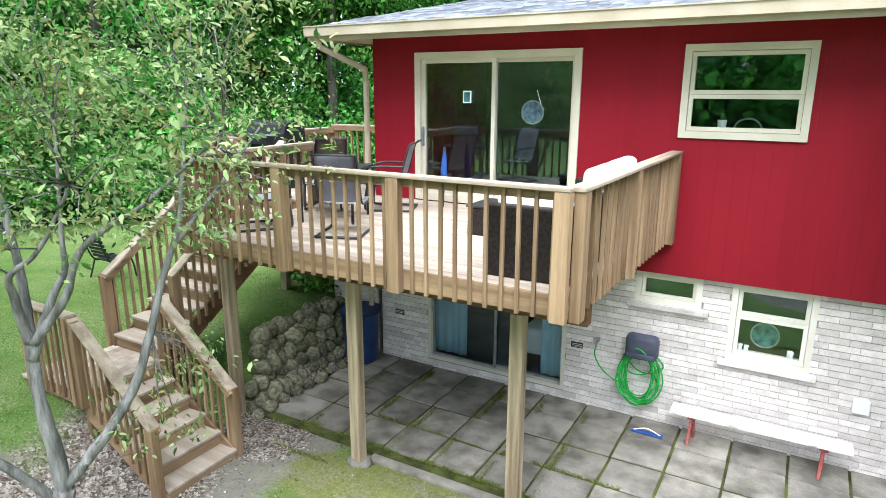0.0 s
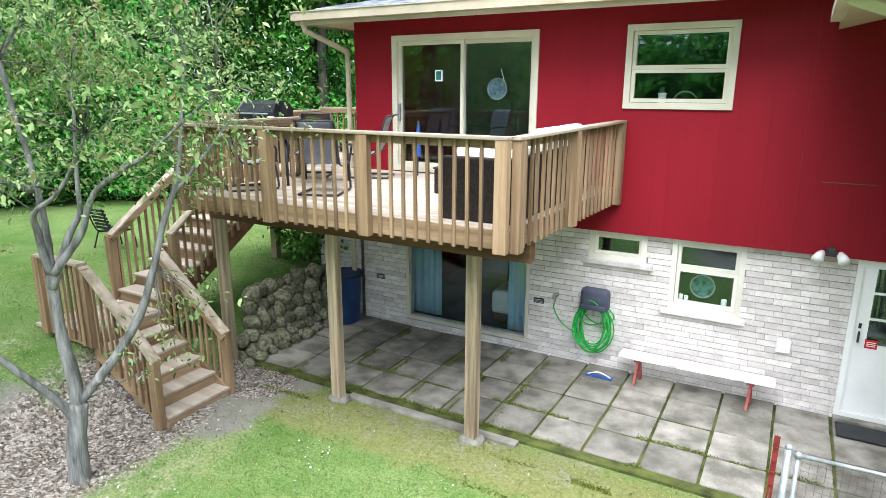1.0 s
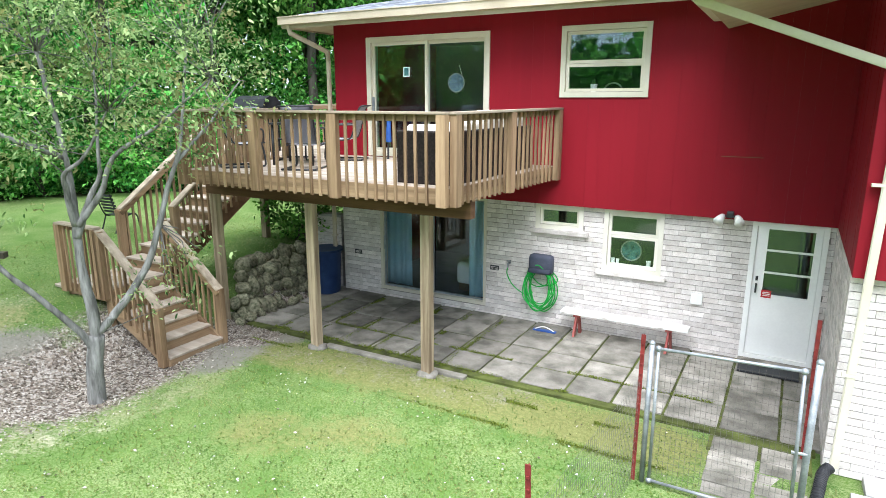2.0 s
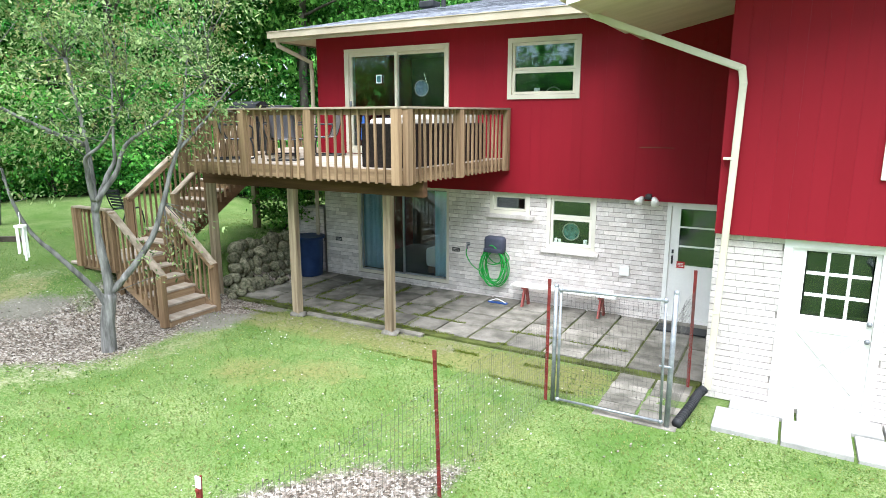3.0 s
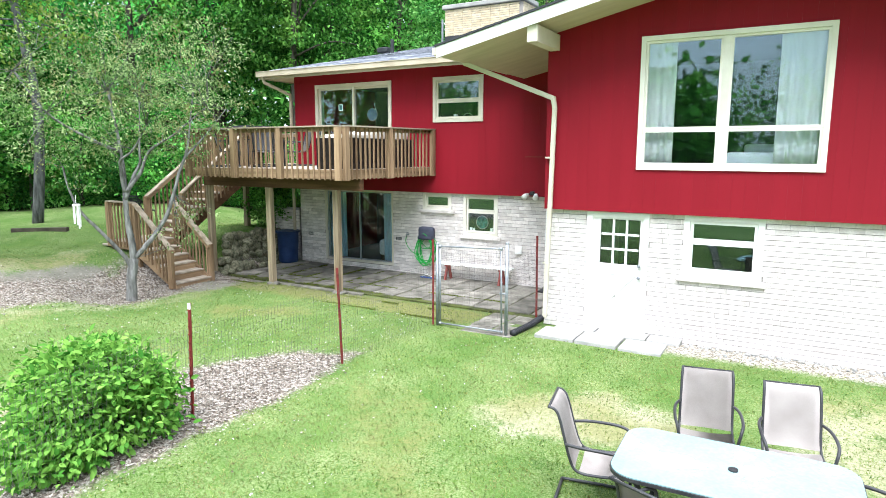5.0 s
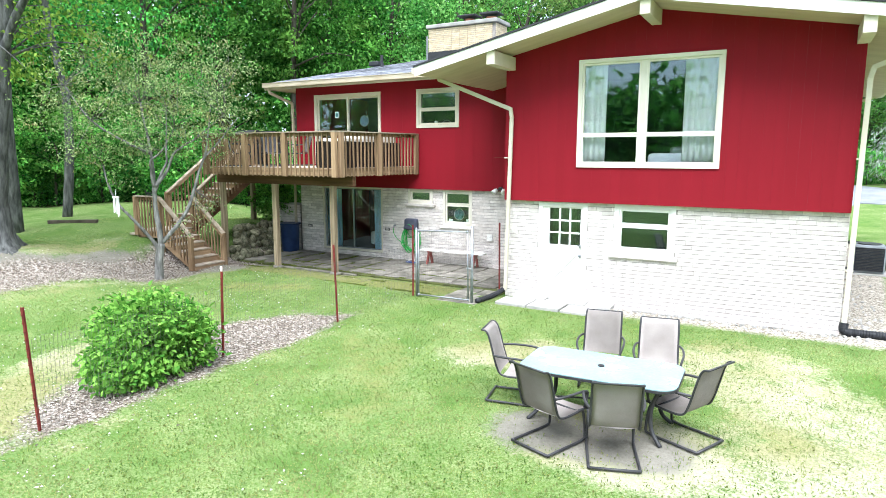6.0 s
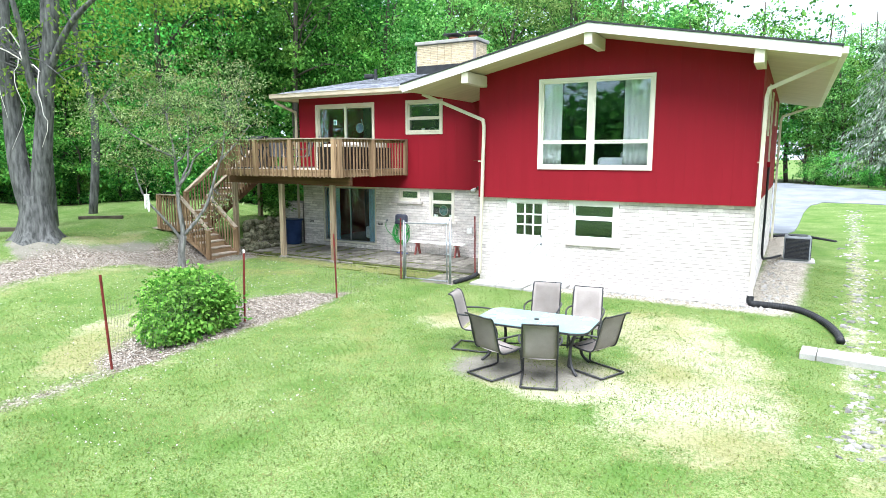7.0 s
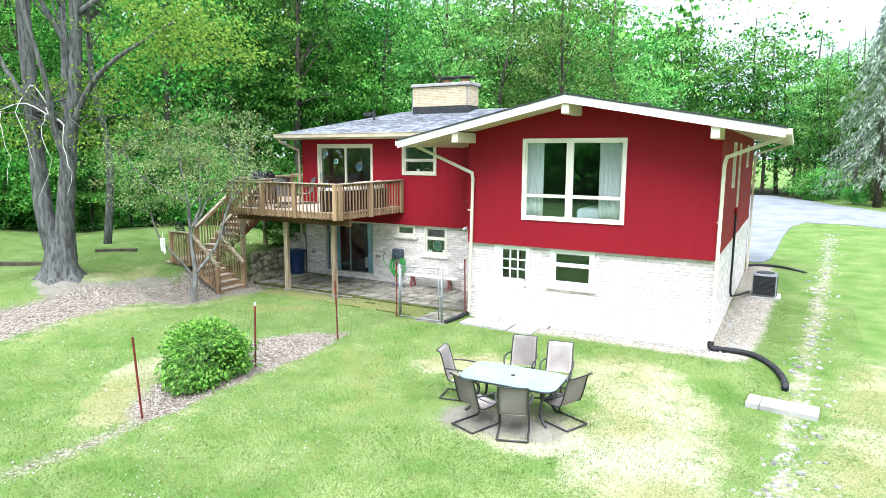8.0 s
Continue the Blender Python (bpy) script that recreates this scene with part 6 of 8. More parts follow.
for i in range(3):
    y0 = 5.44 + i * 0.845
    part("seat_cushion", bbox(-2.04, -1.42, y0, y0 + 0.83, DZ + 0.30, DZ + 0.46, 0.05), CUSHION, sofa, "", True)
    bm = bbox(-1.50, -1.30, y0 + 0.02, y0 + 0.81, DZ + 0.44, DZ + 0.90 + (0.06 if i else -0.06), 0.07)
    bmesh.ops.rotate(bm, cent=(-1.4, y0, DZ + 0.45), matrix=Matrix.Rotation(radians(8), 3, "Y"), verts=bm.verts)
    part("back_cushion", bm, CUSHION, sofa, "", True)
part("arm_cushion", bbox(-2.0, -1.45, 5.44, 5.60, DZ + 0.46, DZ + 0.78, 0.06), CUSHION, sofa, "", True)
sofa.location.x -= 0.06
ct = thing("ottoman", (-2.7, 7.0, DZ), "dark wicker ottoman table", "ottoman")
part("body", bbox(-3.05, -2.40, 6.75, 7.35, DZ + 0.002, DZ + 0.34, 0.02), WICKER, ct)
part("top", bbox(-3.06, -2.39, 6.74, 7.36, DZ + 0.342, DZ + 0.37, 0.008), DARK_METAL, ct)
fp = thing("folded_parasol", (-2.72, 8.2, DZ), "folded blue cloth parasol by the door", "parasol")
bm = bmesh.new(); tube(bm, [(-4.25, 8.25, DZ), (-4.25, 8.3, DZ + 0.9)], 0.02, 7); part("pole", bm, DARK_METAL, fp)
bm = bmesh.new(); tube(bm, [(-4.25, 8.27, DZ + 0.32), (-4.25, 8.29, DZ + 0.7), (-4.25, 8.3, DZ + 0.85)], 0.06, 8, 0.02); part("cloth", bm, BLUE_P, fp)
gr = thing("gas_grill", (-7.55, 9.6, DZ), "black covered gas grill on the deck", "grill")
part("cart", bbox(-7.95, -7.15, 9.35, 9.85, DZ + 0.002, DZ + 0.78, 0.02), BLACK_PIPE, gr)
bm = bmesh.new()
prof = [(9.32, 0.78), (9.32, 0.98), (9.40, 1.13), (9.55, 1.2), (9.72, 1.18), (9.86, 1.05), (9.88, 0.78)]
A = [bm.verts.new((-8.0, y, DZ + z)) for y, z in prof]; B = [bm.verts.new((-7.1, y, DZ + z)) for y, z in prof]
bm.faces.new(A); bm.faces.new(B[::-1])
for i in range(len(prof)):
    j = (i + 1) % len(prof)
    bm.faces.new((A[i], B[i], B[j], A[j]))
bmesh.ops.recalc_face_normals(bm, faces=bm.faces)
part("hood", bm, BLACK_PIPE, gr)
bm = bmesh.new(); tube(bm, [(-7.9, 9.27, DZ + 0.95), (-7.2, 9.27, DZ + 0.95)], 0.015, 7); part("handle", bm, STEEL, gr)
gr.location.x -= 0.32
gr.location.y -= 1.1

# ---- by the trees ----
CX, CY = -5.12, 1.52
wc = thing("wind_chime", (CX, CY, 1.7), "white tubular wind chime on a low branch", "wind chime")
bm = bmesh.new(); tube(bm, [(CX, CY, 2.24), (CX, CY, 2.27)], 0.075, 12); part("disc", bm, WHITE, wc)
for k in range(5):
    a = k * math.tau / 5
    bm = bmesh.new(); tube(bm, [(CX + 0.055 * math.cos(a), CY + 0.055 * math.sin(a), 2.24), (CX + 0.055 * math.cos(a), CY + 0.055 * math.sin(a), 1.78 + 0.03 * k)], 0.015, 7); part("tube", bm, WHITE, wc)
bm = bmesh.new(); tube(bm, [(CX, CY, 2.27), (CX - 0.01, CY + 0.01, 2.45)], 0.004, 4); part("cord", bm, WHITE, wc)
TIMBER = mat("old_timber", (0.05, 0.04, 0.03), (0.11, 0.09, 0.07), 3, 0.9, 0.4)
tb = thing("timber_edging", (-13, 1.5, 1.1), "old dark landscape timbers in the grass", "timber")
for a, b in (((-11.6, 1.6), (-13.9, 0.2)), ((-11.6, 3.4), (-10.3, 4.2))):
    za, zb = ground_z(*a), ground_z(*b)
    bm = bmesh.new(); beam(bm, (*a, za + 0.04), (*b, zb + 0.04), 0.14, 0.14); part("timber", bm, TIMBER, tb)
lc = thing("lawn_chair", (-11.2, 7.2, 1.15), "black metal lawn chair at the wood edge", "chair")
lz = ground_z(-11.2, 7.2)
for s in (-1, 1):
    bm = bmesh.new(); tube(bm, curve_pts([(-11.2 + s * 0.26, 7.5, lz), (-11.2 + s * 0.26, 7.4, lz + 0.42), (-11.2 + s * 0.26, 7.0, lz + 0.40), (-11.2 + s * 0.26, 6.8, lz + 0.95)]), 0.018, 6); part("frame", bm, BLACK_PIPE, lc)
    bm = bmesh.new(); tube(bm, [(-11.2 + s * 0.26, 7.0, lz + 0.40), (-11.2 + s * 0.26, 6.85, lz)], 0.016, 6); part("leg", bm, BLACK_PIPE, lc)
for k in range(6):
    bm = bmesh.new(); box(bm, -11.46, -10.94, 7.0 + k * 0.068, 7.05 + k * 0.068, lz + 0.405, lz + 0.42); part("seat_slat", bm, BLACK_PIPE, lc)
    bm = bmesh.new(); box(bm, -11.46, -10.94, 6.97 - 0.025 * k, 6.99 - 0.025 * k, lz + 0.48 + k * 0.078, lz + 0.53 + k * 0.078); part("back_slat", bm, BLACK_PIPE, lc)
# ---- plants ----
def leaf_mat(name, dark, light, glow=0.35, rough=0.55, patches=None, shade=0.0, gloss=0.04):
    m = bpy.data.materials.new(name)
    m.use_nodes = True
    nt = m.node_tree
    N, L = nt.nodes.new, nt.links.new
    bsdf, out = nt.nodes["Principled BSDF"], nt.nodes["Material Output"]
    geo, info = N("ShaderNodeNewGeometry"), N("ShaderNodeObjectInfo")
    ramp = N("ShaderNodeValToRGB")
    ramp.color_ramp.elements[0].color, ramp.color_ramp.elements[1].color = (*dark, 1), (*light, 1)
    ramp.color_ramp.elements[0].position = shade
    L(geo.outputs["Random Per Island"], ramp.inputs[0])
    hsv = N("ShaderNodeHueSaturation")
    for key, lo, span in (("Hue", 0.475, 0.04), ("Value", 0.72, 0.75)):
        k = N("ShaderNodeMath"); k.operation = "MULTIPLY_ADD"; k.inputs[1].default_value = span; k.inputs[2].default_value = lo
        L(info.outputs["Random"], k.inputs[0]); L(k.outputs[0], hsv.inputs[key])
    colour = ramp.outputs[0]
    if patches:
        # paler and drier, or deeper, in patches over the ground; on forest leaves, painted sun and hollows
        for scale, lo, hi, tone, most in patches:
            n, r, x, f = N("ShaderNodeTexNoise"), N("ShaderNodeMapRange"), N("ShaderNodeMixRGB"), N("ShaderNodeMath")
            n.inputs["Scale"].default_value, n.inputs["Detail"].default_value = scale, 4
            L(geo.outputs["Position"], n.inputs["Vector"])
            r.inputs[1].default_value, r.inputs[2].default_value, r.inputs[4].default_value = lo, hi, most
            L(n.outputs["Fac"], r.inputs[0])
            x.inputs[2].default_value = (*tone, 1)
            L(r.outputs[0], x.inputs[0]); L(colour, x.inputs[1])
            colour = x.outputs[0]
    L(colour, hsv.inputs["Color"])
    L(hsv.outputs[0], bsdf.inputs["Base Color"])
    bsdf.inputs["Roughness"].default_value = rough
    bsdf.inputs["Specular IOR Level"].default_value = gloss
    tr, mx = N("ShaderNodeBsdfTranslucent"), N("ShaderNodeMixShader")
    L(hsv.outputs[0], tr.inputs[0])
    mx.inputs[0].default_value = glow
    L(bsdf.outputs[0], mx.inputs[1]); L(tr.outputs[0], mx.inputs[2]); L(mx.outputs[0], out.inputs[0])
    return m


# patches paint shaded hollows and lit boughs into the leaf colour
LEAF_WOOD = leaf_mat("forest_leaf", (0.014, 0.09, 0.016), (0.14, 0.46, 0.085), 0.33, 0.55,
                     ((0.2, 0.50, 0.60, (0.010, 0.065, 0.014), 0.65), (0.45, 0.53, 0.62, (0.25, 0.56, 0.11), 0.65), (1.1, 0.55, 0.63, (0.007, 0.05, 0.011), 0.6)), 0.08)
# lit copy of the forest leaf: open light is put into the colour
LEAF_SUNLIT = leaf_mat("sunlit_forest_leaf", (0.035, 0.14, 0.028), (0.245, 0.50, 0.135), 0.38, 0.55,
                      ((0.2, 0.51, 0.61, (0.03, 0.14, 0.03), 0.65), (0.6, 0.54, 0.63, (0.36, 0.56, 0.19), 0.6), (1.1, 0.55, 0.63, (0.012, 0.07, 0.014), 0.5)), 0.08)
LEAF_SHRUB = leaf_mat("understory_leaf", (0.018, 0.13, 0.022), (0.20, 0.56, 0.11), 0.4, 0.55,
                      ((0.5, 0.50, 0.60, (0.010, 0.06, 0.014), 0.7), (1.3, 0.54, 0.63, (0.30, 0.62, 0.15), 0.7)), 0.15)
LEAF_MAPLE = leaf_mat("maple_leaf", (0.06, 0.19, 0.03), (0.30, 0.50, 0.09), 0.5)
LEAF_APPLE = leaf_mat("crabapple_leaf", (0.04, 0.085, 0.024), (0.40, 0.49, 0.22), 0.46, 0.42,
                      ((0.7, 0.51, 0.61, (0.08, 0.17, 0.04), 0.6), (1.6, 0.53, 0.62, (0.25, 0.20, 0.085), 0.65)), 0.12, 0.12)
LEAF_BUSH = leaf_mat("bush_leaf", (0.03, 0.16, 0.02), (0.24, 0.49, 0.095), 0.4)
LEAF_SPRUCE = leaf_mat("spruce_needle", (0.11, 0.15, 0.11), (0.33, 0.40, 0.31), 0.25)
GRASS = leaf_mat("grass_blade", (0.042, 0.095, 0.02), (0.25, 0.31, 0.087), 0.45, 0.8,
                 ((0.55, 0.48, 0.62, (0.35, 0.34, 0.16), 0.6), (1.3, 0.51, 0.63, (0.055, 0.16, 0.026), 0.65), (2.6, 0.53, 0.64, (0.23, 0.215, 0.10), 0.55),
                  (6.5, 0.50, 0.62, (0.06, 0.135, 0.025), 0.45), (13.0, 0.53, 0.63, (0.35, 0.37, 0.135), 0.6)), 0.06)
CLOVER = leaf_mat("clover_flower", (0.55, 0.58, 0.50), (0.72, 0.74, 0.68), 0.2, 0.8)
DEAD_LEAF = leaf_mat("dead_leaf", (0.07, 0.054, 0.042), (0.41, 0.375, 0.325), 0.1, 0.8)
BARK_PALE = mat("pale_grey_bark", (0.10, 0.098, 0.09), (0.28, 0.275, 0.26), 4, 0.9, 0.9, 22, (3, 3, 0.6), vary=0.1, dist=0.02)
BARK_GREY = mat("grey_bark", (0.045, 0.047, 0.045), (0.15, 0.152, 0.147), 4, 0.9, 0.9, 22, (3, 3, 0.6), vary=0.1, dist=0.02)
BARK_DARK = mat("dark_bark", (0.045, 0.038, 0.03), (0.11, 0.095, 0.08), 3, 0.9, 0.8, 20, (3, 3, 0.6), vary=0.2, dist=0.02)
DEAD_WOOD = mat("bleached_dead_wood", (0.42, 0.40, 0.36), (0.6, 0.58, 0.54), 4, 0.85, 0.3, 40)


def leaf_mesh(name, centre, axis, size, material, rng, width=0.30, fold=0.12, fine=False):
    """Many small folded leaves as one mesh: where each begins, which way it points and how long it is."""
    n = len(centre)
    axis = axis / np.maximum(np.linalg.norm(axis, axis=1, keepdims=True), 1e-6)
    side = np.cross(axis, rng.normal(size=(n, 3)) * 0.6 + np.array([0, 0, 1.0]))
    side /= np.maximum(np.linalg.norm(side, axis=1, keepdims=True), 1e-6)
    up = np.cross(side, axis)
    s = size[:, None]
    if fine:
        rim = ((0.30, 0.85), (0.66, 0.72))
        v = np.empty((n, 6, 3))
        v[:, 0] = centre
        for k, (u, w) in enumerate(rim):
            v[:, 1 + k] = centre + s * (u * axis + w * width * side + fold * up)
            v[:, 5 - k] = centre + s * (u * axis - w * width * side + fold * up)
        v[:, 3] = centre + s * (axis - 0.8 * fold * up)
        me = bpy.data.meshes.new(name)
        me.vertices.add(6 * n); me.loops.add(8 * n); me.polygons.add(2 * n)
        me.vertices.foreach_set("co", v.ravel())
        idx = np.arange(n)[:, None] * 6 + np.array([0, 1, 2, 3, 0, 3, 4, 5])
        me.loops.foreach_set("vertex_index", idx.ravel().astype(np.int32))
        me.polygons.foreach_set("loop_start", (np.arange(2 * n) * 4).astype(np.int32))
        me.update(calc_edges=True)
        me.materials.append(material)
        return me
    v = np.empty((n, 4, 3))
    v[:, 0] = centre
    v[:, 1] = centre + s * (0.45 * axis + width * side + fold * up)
    v[:, 2] = centre + s * (axis - 0.5 * fold * up)
    v[:, 3] = centre + s * (0.45 * axis - width * side + fold * up)
    me = bpy.data.meshes.new(name)
    me.vertices.add(4 * n); me.loops.add(6 * n); me.polygons.add(2 * n)
    me.vertices.foreach_set("co", v.ravel())
    idx = np.arange(n)[:, None] * 4 + np.array([0, 1, 2, 0, 2, 3])
    me.loops.foreach_set("vertex_index", idx.ravel().astype(np.int32))
    me.polygons.foreach_set("loop_start", (np.arange(2 * n) * 3).astype(np.int32))
    me.update(calc_edges=True)
    me.materials.append(material)
    return me


def spray(rng, clusters, per, spread, flat, out_from, droop, size):
    """Leaves in loose flat sprays about the cluster centres, pointing outward and a little down."""
    c = np.repeat(clusters, per, axis=0)
    p = c + rng.normal(size=c.shape) * np.array([spread, spread, spread * flat])
    away = c - out_from
    away /= np.maximum(np.linalg.norm(away, axis=1, keepdims=True), 1e-6)
    ax = away * 0.7 + rng.normal(size=c.shape) * 0.7 + np.array([0, 0, -droop])
    return p, ax, size * rng.uniform(0.65, 1.25, len(p))


def crown_points(rng, n, centre, radii, shell=0.45, lumps=7, uneven=0.36):
    """Cluster centres in a lumpy ellipsoid, thicker towards the outside."""
    d = rng.normal(size=(n, 3))
    d /= np.linalg.norm(d, axis=1, keepdims=True)
    r = rng.uniform(0.12, 1.0, n) ** shell
    lump = rng.normal(size=(lumps, 3))
    lump /= np.linalg.norm(lump, axis=1, keepdims=True)
    r *= 1.08 - uneven + uneven * np.maximum(0, (d @ lump.T).max(1)) ** 2
    return np.array(centre) + d * r[:, None] * np.array(radii)


def wood_mesh(rng, height, r0, r1, clusters, limbs, bark, start=0.3, lean=0.3, seg=9):
    """A tapered, slightly bent trunk with limbs out to some of the clusters."""
    bm = bmesh.new()
    off = rng.normal(size=(5, 2)) * lean
    off[0] = 0
    pts = curve_pts([(off[i, 0], off[i, 1], height * i / 4 - (0.25 if i == 0 else 0)) for i in range(5)], 4)
    tube(bm, pts, r0, seg, r1)
    for k in rng.choice(len(clusters), min(limbs, len(clusters)), replace=False):
        end = Vector(clusters[k])
        t = min(0.96, max(start, (end.z - 0.25 * math.hypot(end.x, end.y)) / height * rng.uniform(0.75, 0.95)))
        a = pts[int(t * (len(pts) - 1))]
        mid = a.lerp(end, 0.55) + Vector(rng.normal(size=3) * 0.12 * (end - a).length * 0.6) + Vector((0, 0, 0.08 * (end - a).length))
        tube(bm, curve_pts([a, mid, end], 4), r0 * (1 - 0.75 * t) * 0.42, 5, 0.012)
    return mesh_of("trunk", bm, bark, True)


def make_tree(name, seed, height, radii, centre_z, nc, per, spread, leaf, leaf_size, bark, r0, label, limbs=26, droop=0.25, flat=0.28, start=0.3, lumps=7):
    rng = np.random.default_rng(seed)
    cl = crown_points(rng, nc, (0, 0, centre_z), radii, lumps=lumps)
    cl[:, 2] = np.maximum(cl[:, 2], 0.4)
    t = thing(name, (0, 0, 0), label, "tree", "woodland trees")
    w = new("trunk", wood_mesh(rng, height * 0.93, r0, r0 * 0.18, cl, limbs, bark, start)); w.parent = t
    p, ax, sz = spray(rng, cl, per, spread, flat, np.array([0, 0, centre_z * 0.8]), droop, leaf_size)
    c = new("crown", leaf_mesh("crown", p, ax, sz, leaf, rng)); c.parent = t
    return t


def plant_all(kinds, places, seed):
    rng = random.Random(seed)
    used = set()
    for i, (x, y, s) in enumerate(places):
        k = kinds[i % len(kinds)]
        m = Matrix.Translation((x, y, ground_z(x, y) - 0.05)) @ Matrix.Rotation(rng.uniform(0, math.tau), 4, "Z")
        if k in used:
            ob = copy_thing(k, m)
        else:
            ob = k
            ob.matrix_basis = m
            used.add(k)
        if x > 26 and y > 20:
            s *= 0.72
        elif 8 < x < 20 and y > 42:
            s *= 0.86
        ob.scale = (s * rng.uniform(0.9, 1.1), s * rng.uniform(0.9, 1.1), s)


TREES = ((17, (4.2, 4.2, 7.4), 8.6, 0.62, 0.2, "tall leafy green woodland tree with dark trunk"),
         (19, (4.6, 4.4, 7.6), 10.0, 0.66, 0.3, "tall leafy green woodland tree with dark trunk"),
         (15, (3.8, 4.0, 6.6), 7.8, 0.58, 0.2, "leafy green woodland tree with low branches"),
         (18, (3.8, 3.8, 6.6), 11.0, 0.58, 0.4, "tall slender woodland tree with bare lower trunk"))
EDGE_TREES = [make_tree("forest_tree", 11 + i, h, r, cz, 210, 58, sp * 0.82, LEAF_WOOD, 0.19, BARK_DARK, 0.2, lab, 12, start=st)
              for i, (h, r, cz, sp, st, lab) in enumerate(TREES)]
SUNLIT_TREES = [make_tree("forest_tree", 21 + i, h, r, cz, 200, 50, sp * 0.82, LEAF_SUNLIT, 0.2, BARK_DARK, 0.2, "tall green woodland tree, leaves coloured paler for open light", 12, start=st)
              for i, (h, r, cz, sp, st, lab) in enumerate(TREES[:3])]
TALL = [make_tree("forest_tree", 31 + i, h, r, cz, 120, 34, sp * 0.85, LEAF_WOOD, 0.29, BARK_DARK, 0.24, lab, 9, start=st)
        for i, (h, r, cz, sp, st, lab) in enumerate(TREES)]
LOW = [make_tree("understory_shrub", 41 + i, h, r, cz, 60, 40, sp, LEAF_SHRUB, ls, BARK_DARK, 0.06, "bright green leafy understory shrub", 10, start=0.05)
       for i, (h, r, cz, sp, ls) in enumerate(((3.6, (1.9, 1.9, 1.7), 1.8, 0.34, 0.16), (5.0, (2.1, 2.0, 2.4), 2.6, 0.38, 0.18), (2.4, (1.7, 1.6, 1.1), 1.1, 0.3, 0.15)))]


def scatter(seed, n, inside, box4, gap):
    rng = random.Random(seed)
    out = []
    for _ in range(n * 40):
        x, y = rng.uniform(box4[0], box4[1]), rng.uniform(box4[2], box4[3])
        if inside(x, y) and all((x - a) ** 2 + (y - b) ** 2 > gap * gap for a, b, _ in out):
            out.append((x, y, rng.uniform(0.85, 1.2)))
            if len(out) == n:
                break
    return out


WOOD_AT = [q for q in scatter(3, 104, lambda x, y: beyond(x, y, 2.2) and not beyond(x, y, 26), (-46, 44, -10, 84), 3.6) if drive_depth(q[0], q[1]) < -1.0]
NEAR_WOOD = [q for q in WOOD_AT if not beyond(q[0], q[1], 9.5)]
plant_all(EDGE_TREES, [q for q in NEAR_WOOD if q[0] < -9], 5)
plant_all(SUNLIT_TREES, [q for q in NEAR_WOOD if q[0] >= -9], 25)
plant_all(TALL, [q for q in WOOD_AT if beyond(q[0], q[1], 9.5)] + [(-24, -16, 1.0), (-32, -14, 1.1)], 15)
plant_all(LOW, [q for q in scatter(4, 84, lambda x, y: beyond(x, y, 0.4) and not beyond(x, y, 7), (-42, 46, -8, 70), 1.6) if drive_depth(q[0], q[1]) < -1.5] + scatter(14, 40, lambda x, y: beyond(x, y, 0.2) and not beyond(x, y, 2.2), (-34, -6, -6, 22), 1.1), 6)
plant_all(TALL, [(30 + 3 * (i % 2), y, 1.0) for i, y in enumerate(range(-6, 26, 8))], 7)
plant_all(TALL, [(x, 70 - 0.62 * x + 3 * math.sin(x * 1.7), 1.0 + 0.12 * math.sin(x)) for x in np.arange(4.0, 46.0, 4.6)] + [(21, 50, 0.8), (16.5, 54, 0.85)] + [(x, 66 + 3 * math.sin(x * 2.1), 1.15) for x in np.arange(-2.0, 16.0, 3.0)], 8)
plant_all(LOW, [(x, 60 - 0.60 * x + 1.5 * math.sin(x * 2.3), 1.1 + 0.25 * math.sin(x * 3)) for x in np.arange(12.0, 42.0, 2.0)], 9)


def undergrowth():
    """Ferns, ivy and seedlings along the edge of the wood, thinning out on to the lawn."""
    rng = np.random.default_rng(67)
    pts, out = [], []
    while len(pts) < 5200:
        x, y = rng.uniform(-40, 22), rng.uniform(-8, 62)
        k = noise.noise(Vector((x * 0.6, y * 0.6, 2.0)))
        if beyond(x, y, -0.25 - 0.35 * k) and not beyond(x, y, 5.5) and drive_depth(x, y) < -0.4 and rng.uniform() < 0.7 + k:
            pts.append((x, y, ground_z(x, y) + 0.06 + 0.5 * rng.uniform() ** 2 * (1.2 + k)))
    p, ax, sz = spray(rng, np.array(pts), 13, 0.17, 0.55, np.array([0, 0, -6.0]), 0.1, 0.13)
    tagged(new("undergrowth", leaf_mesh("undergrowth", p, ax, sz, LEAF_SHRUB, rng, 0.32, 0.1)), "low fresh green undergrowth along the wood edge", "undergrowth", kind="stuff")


undergrowth()

rng0 = np.random.default_rng(77)


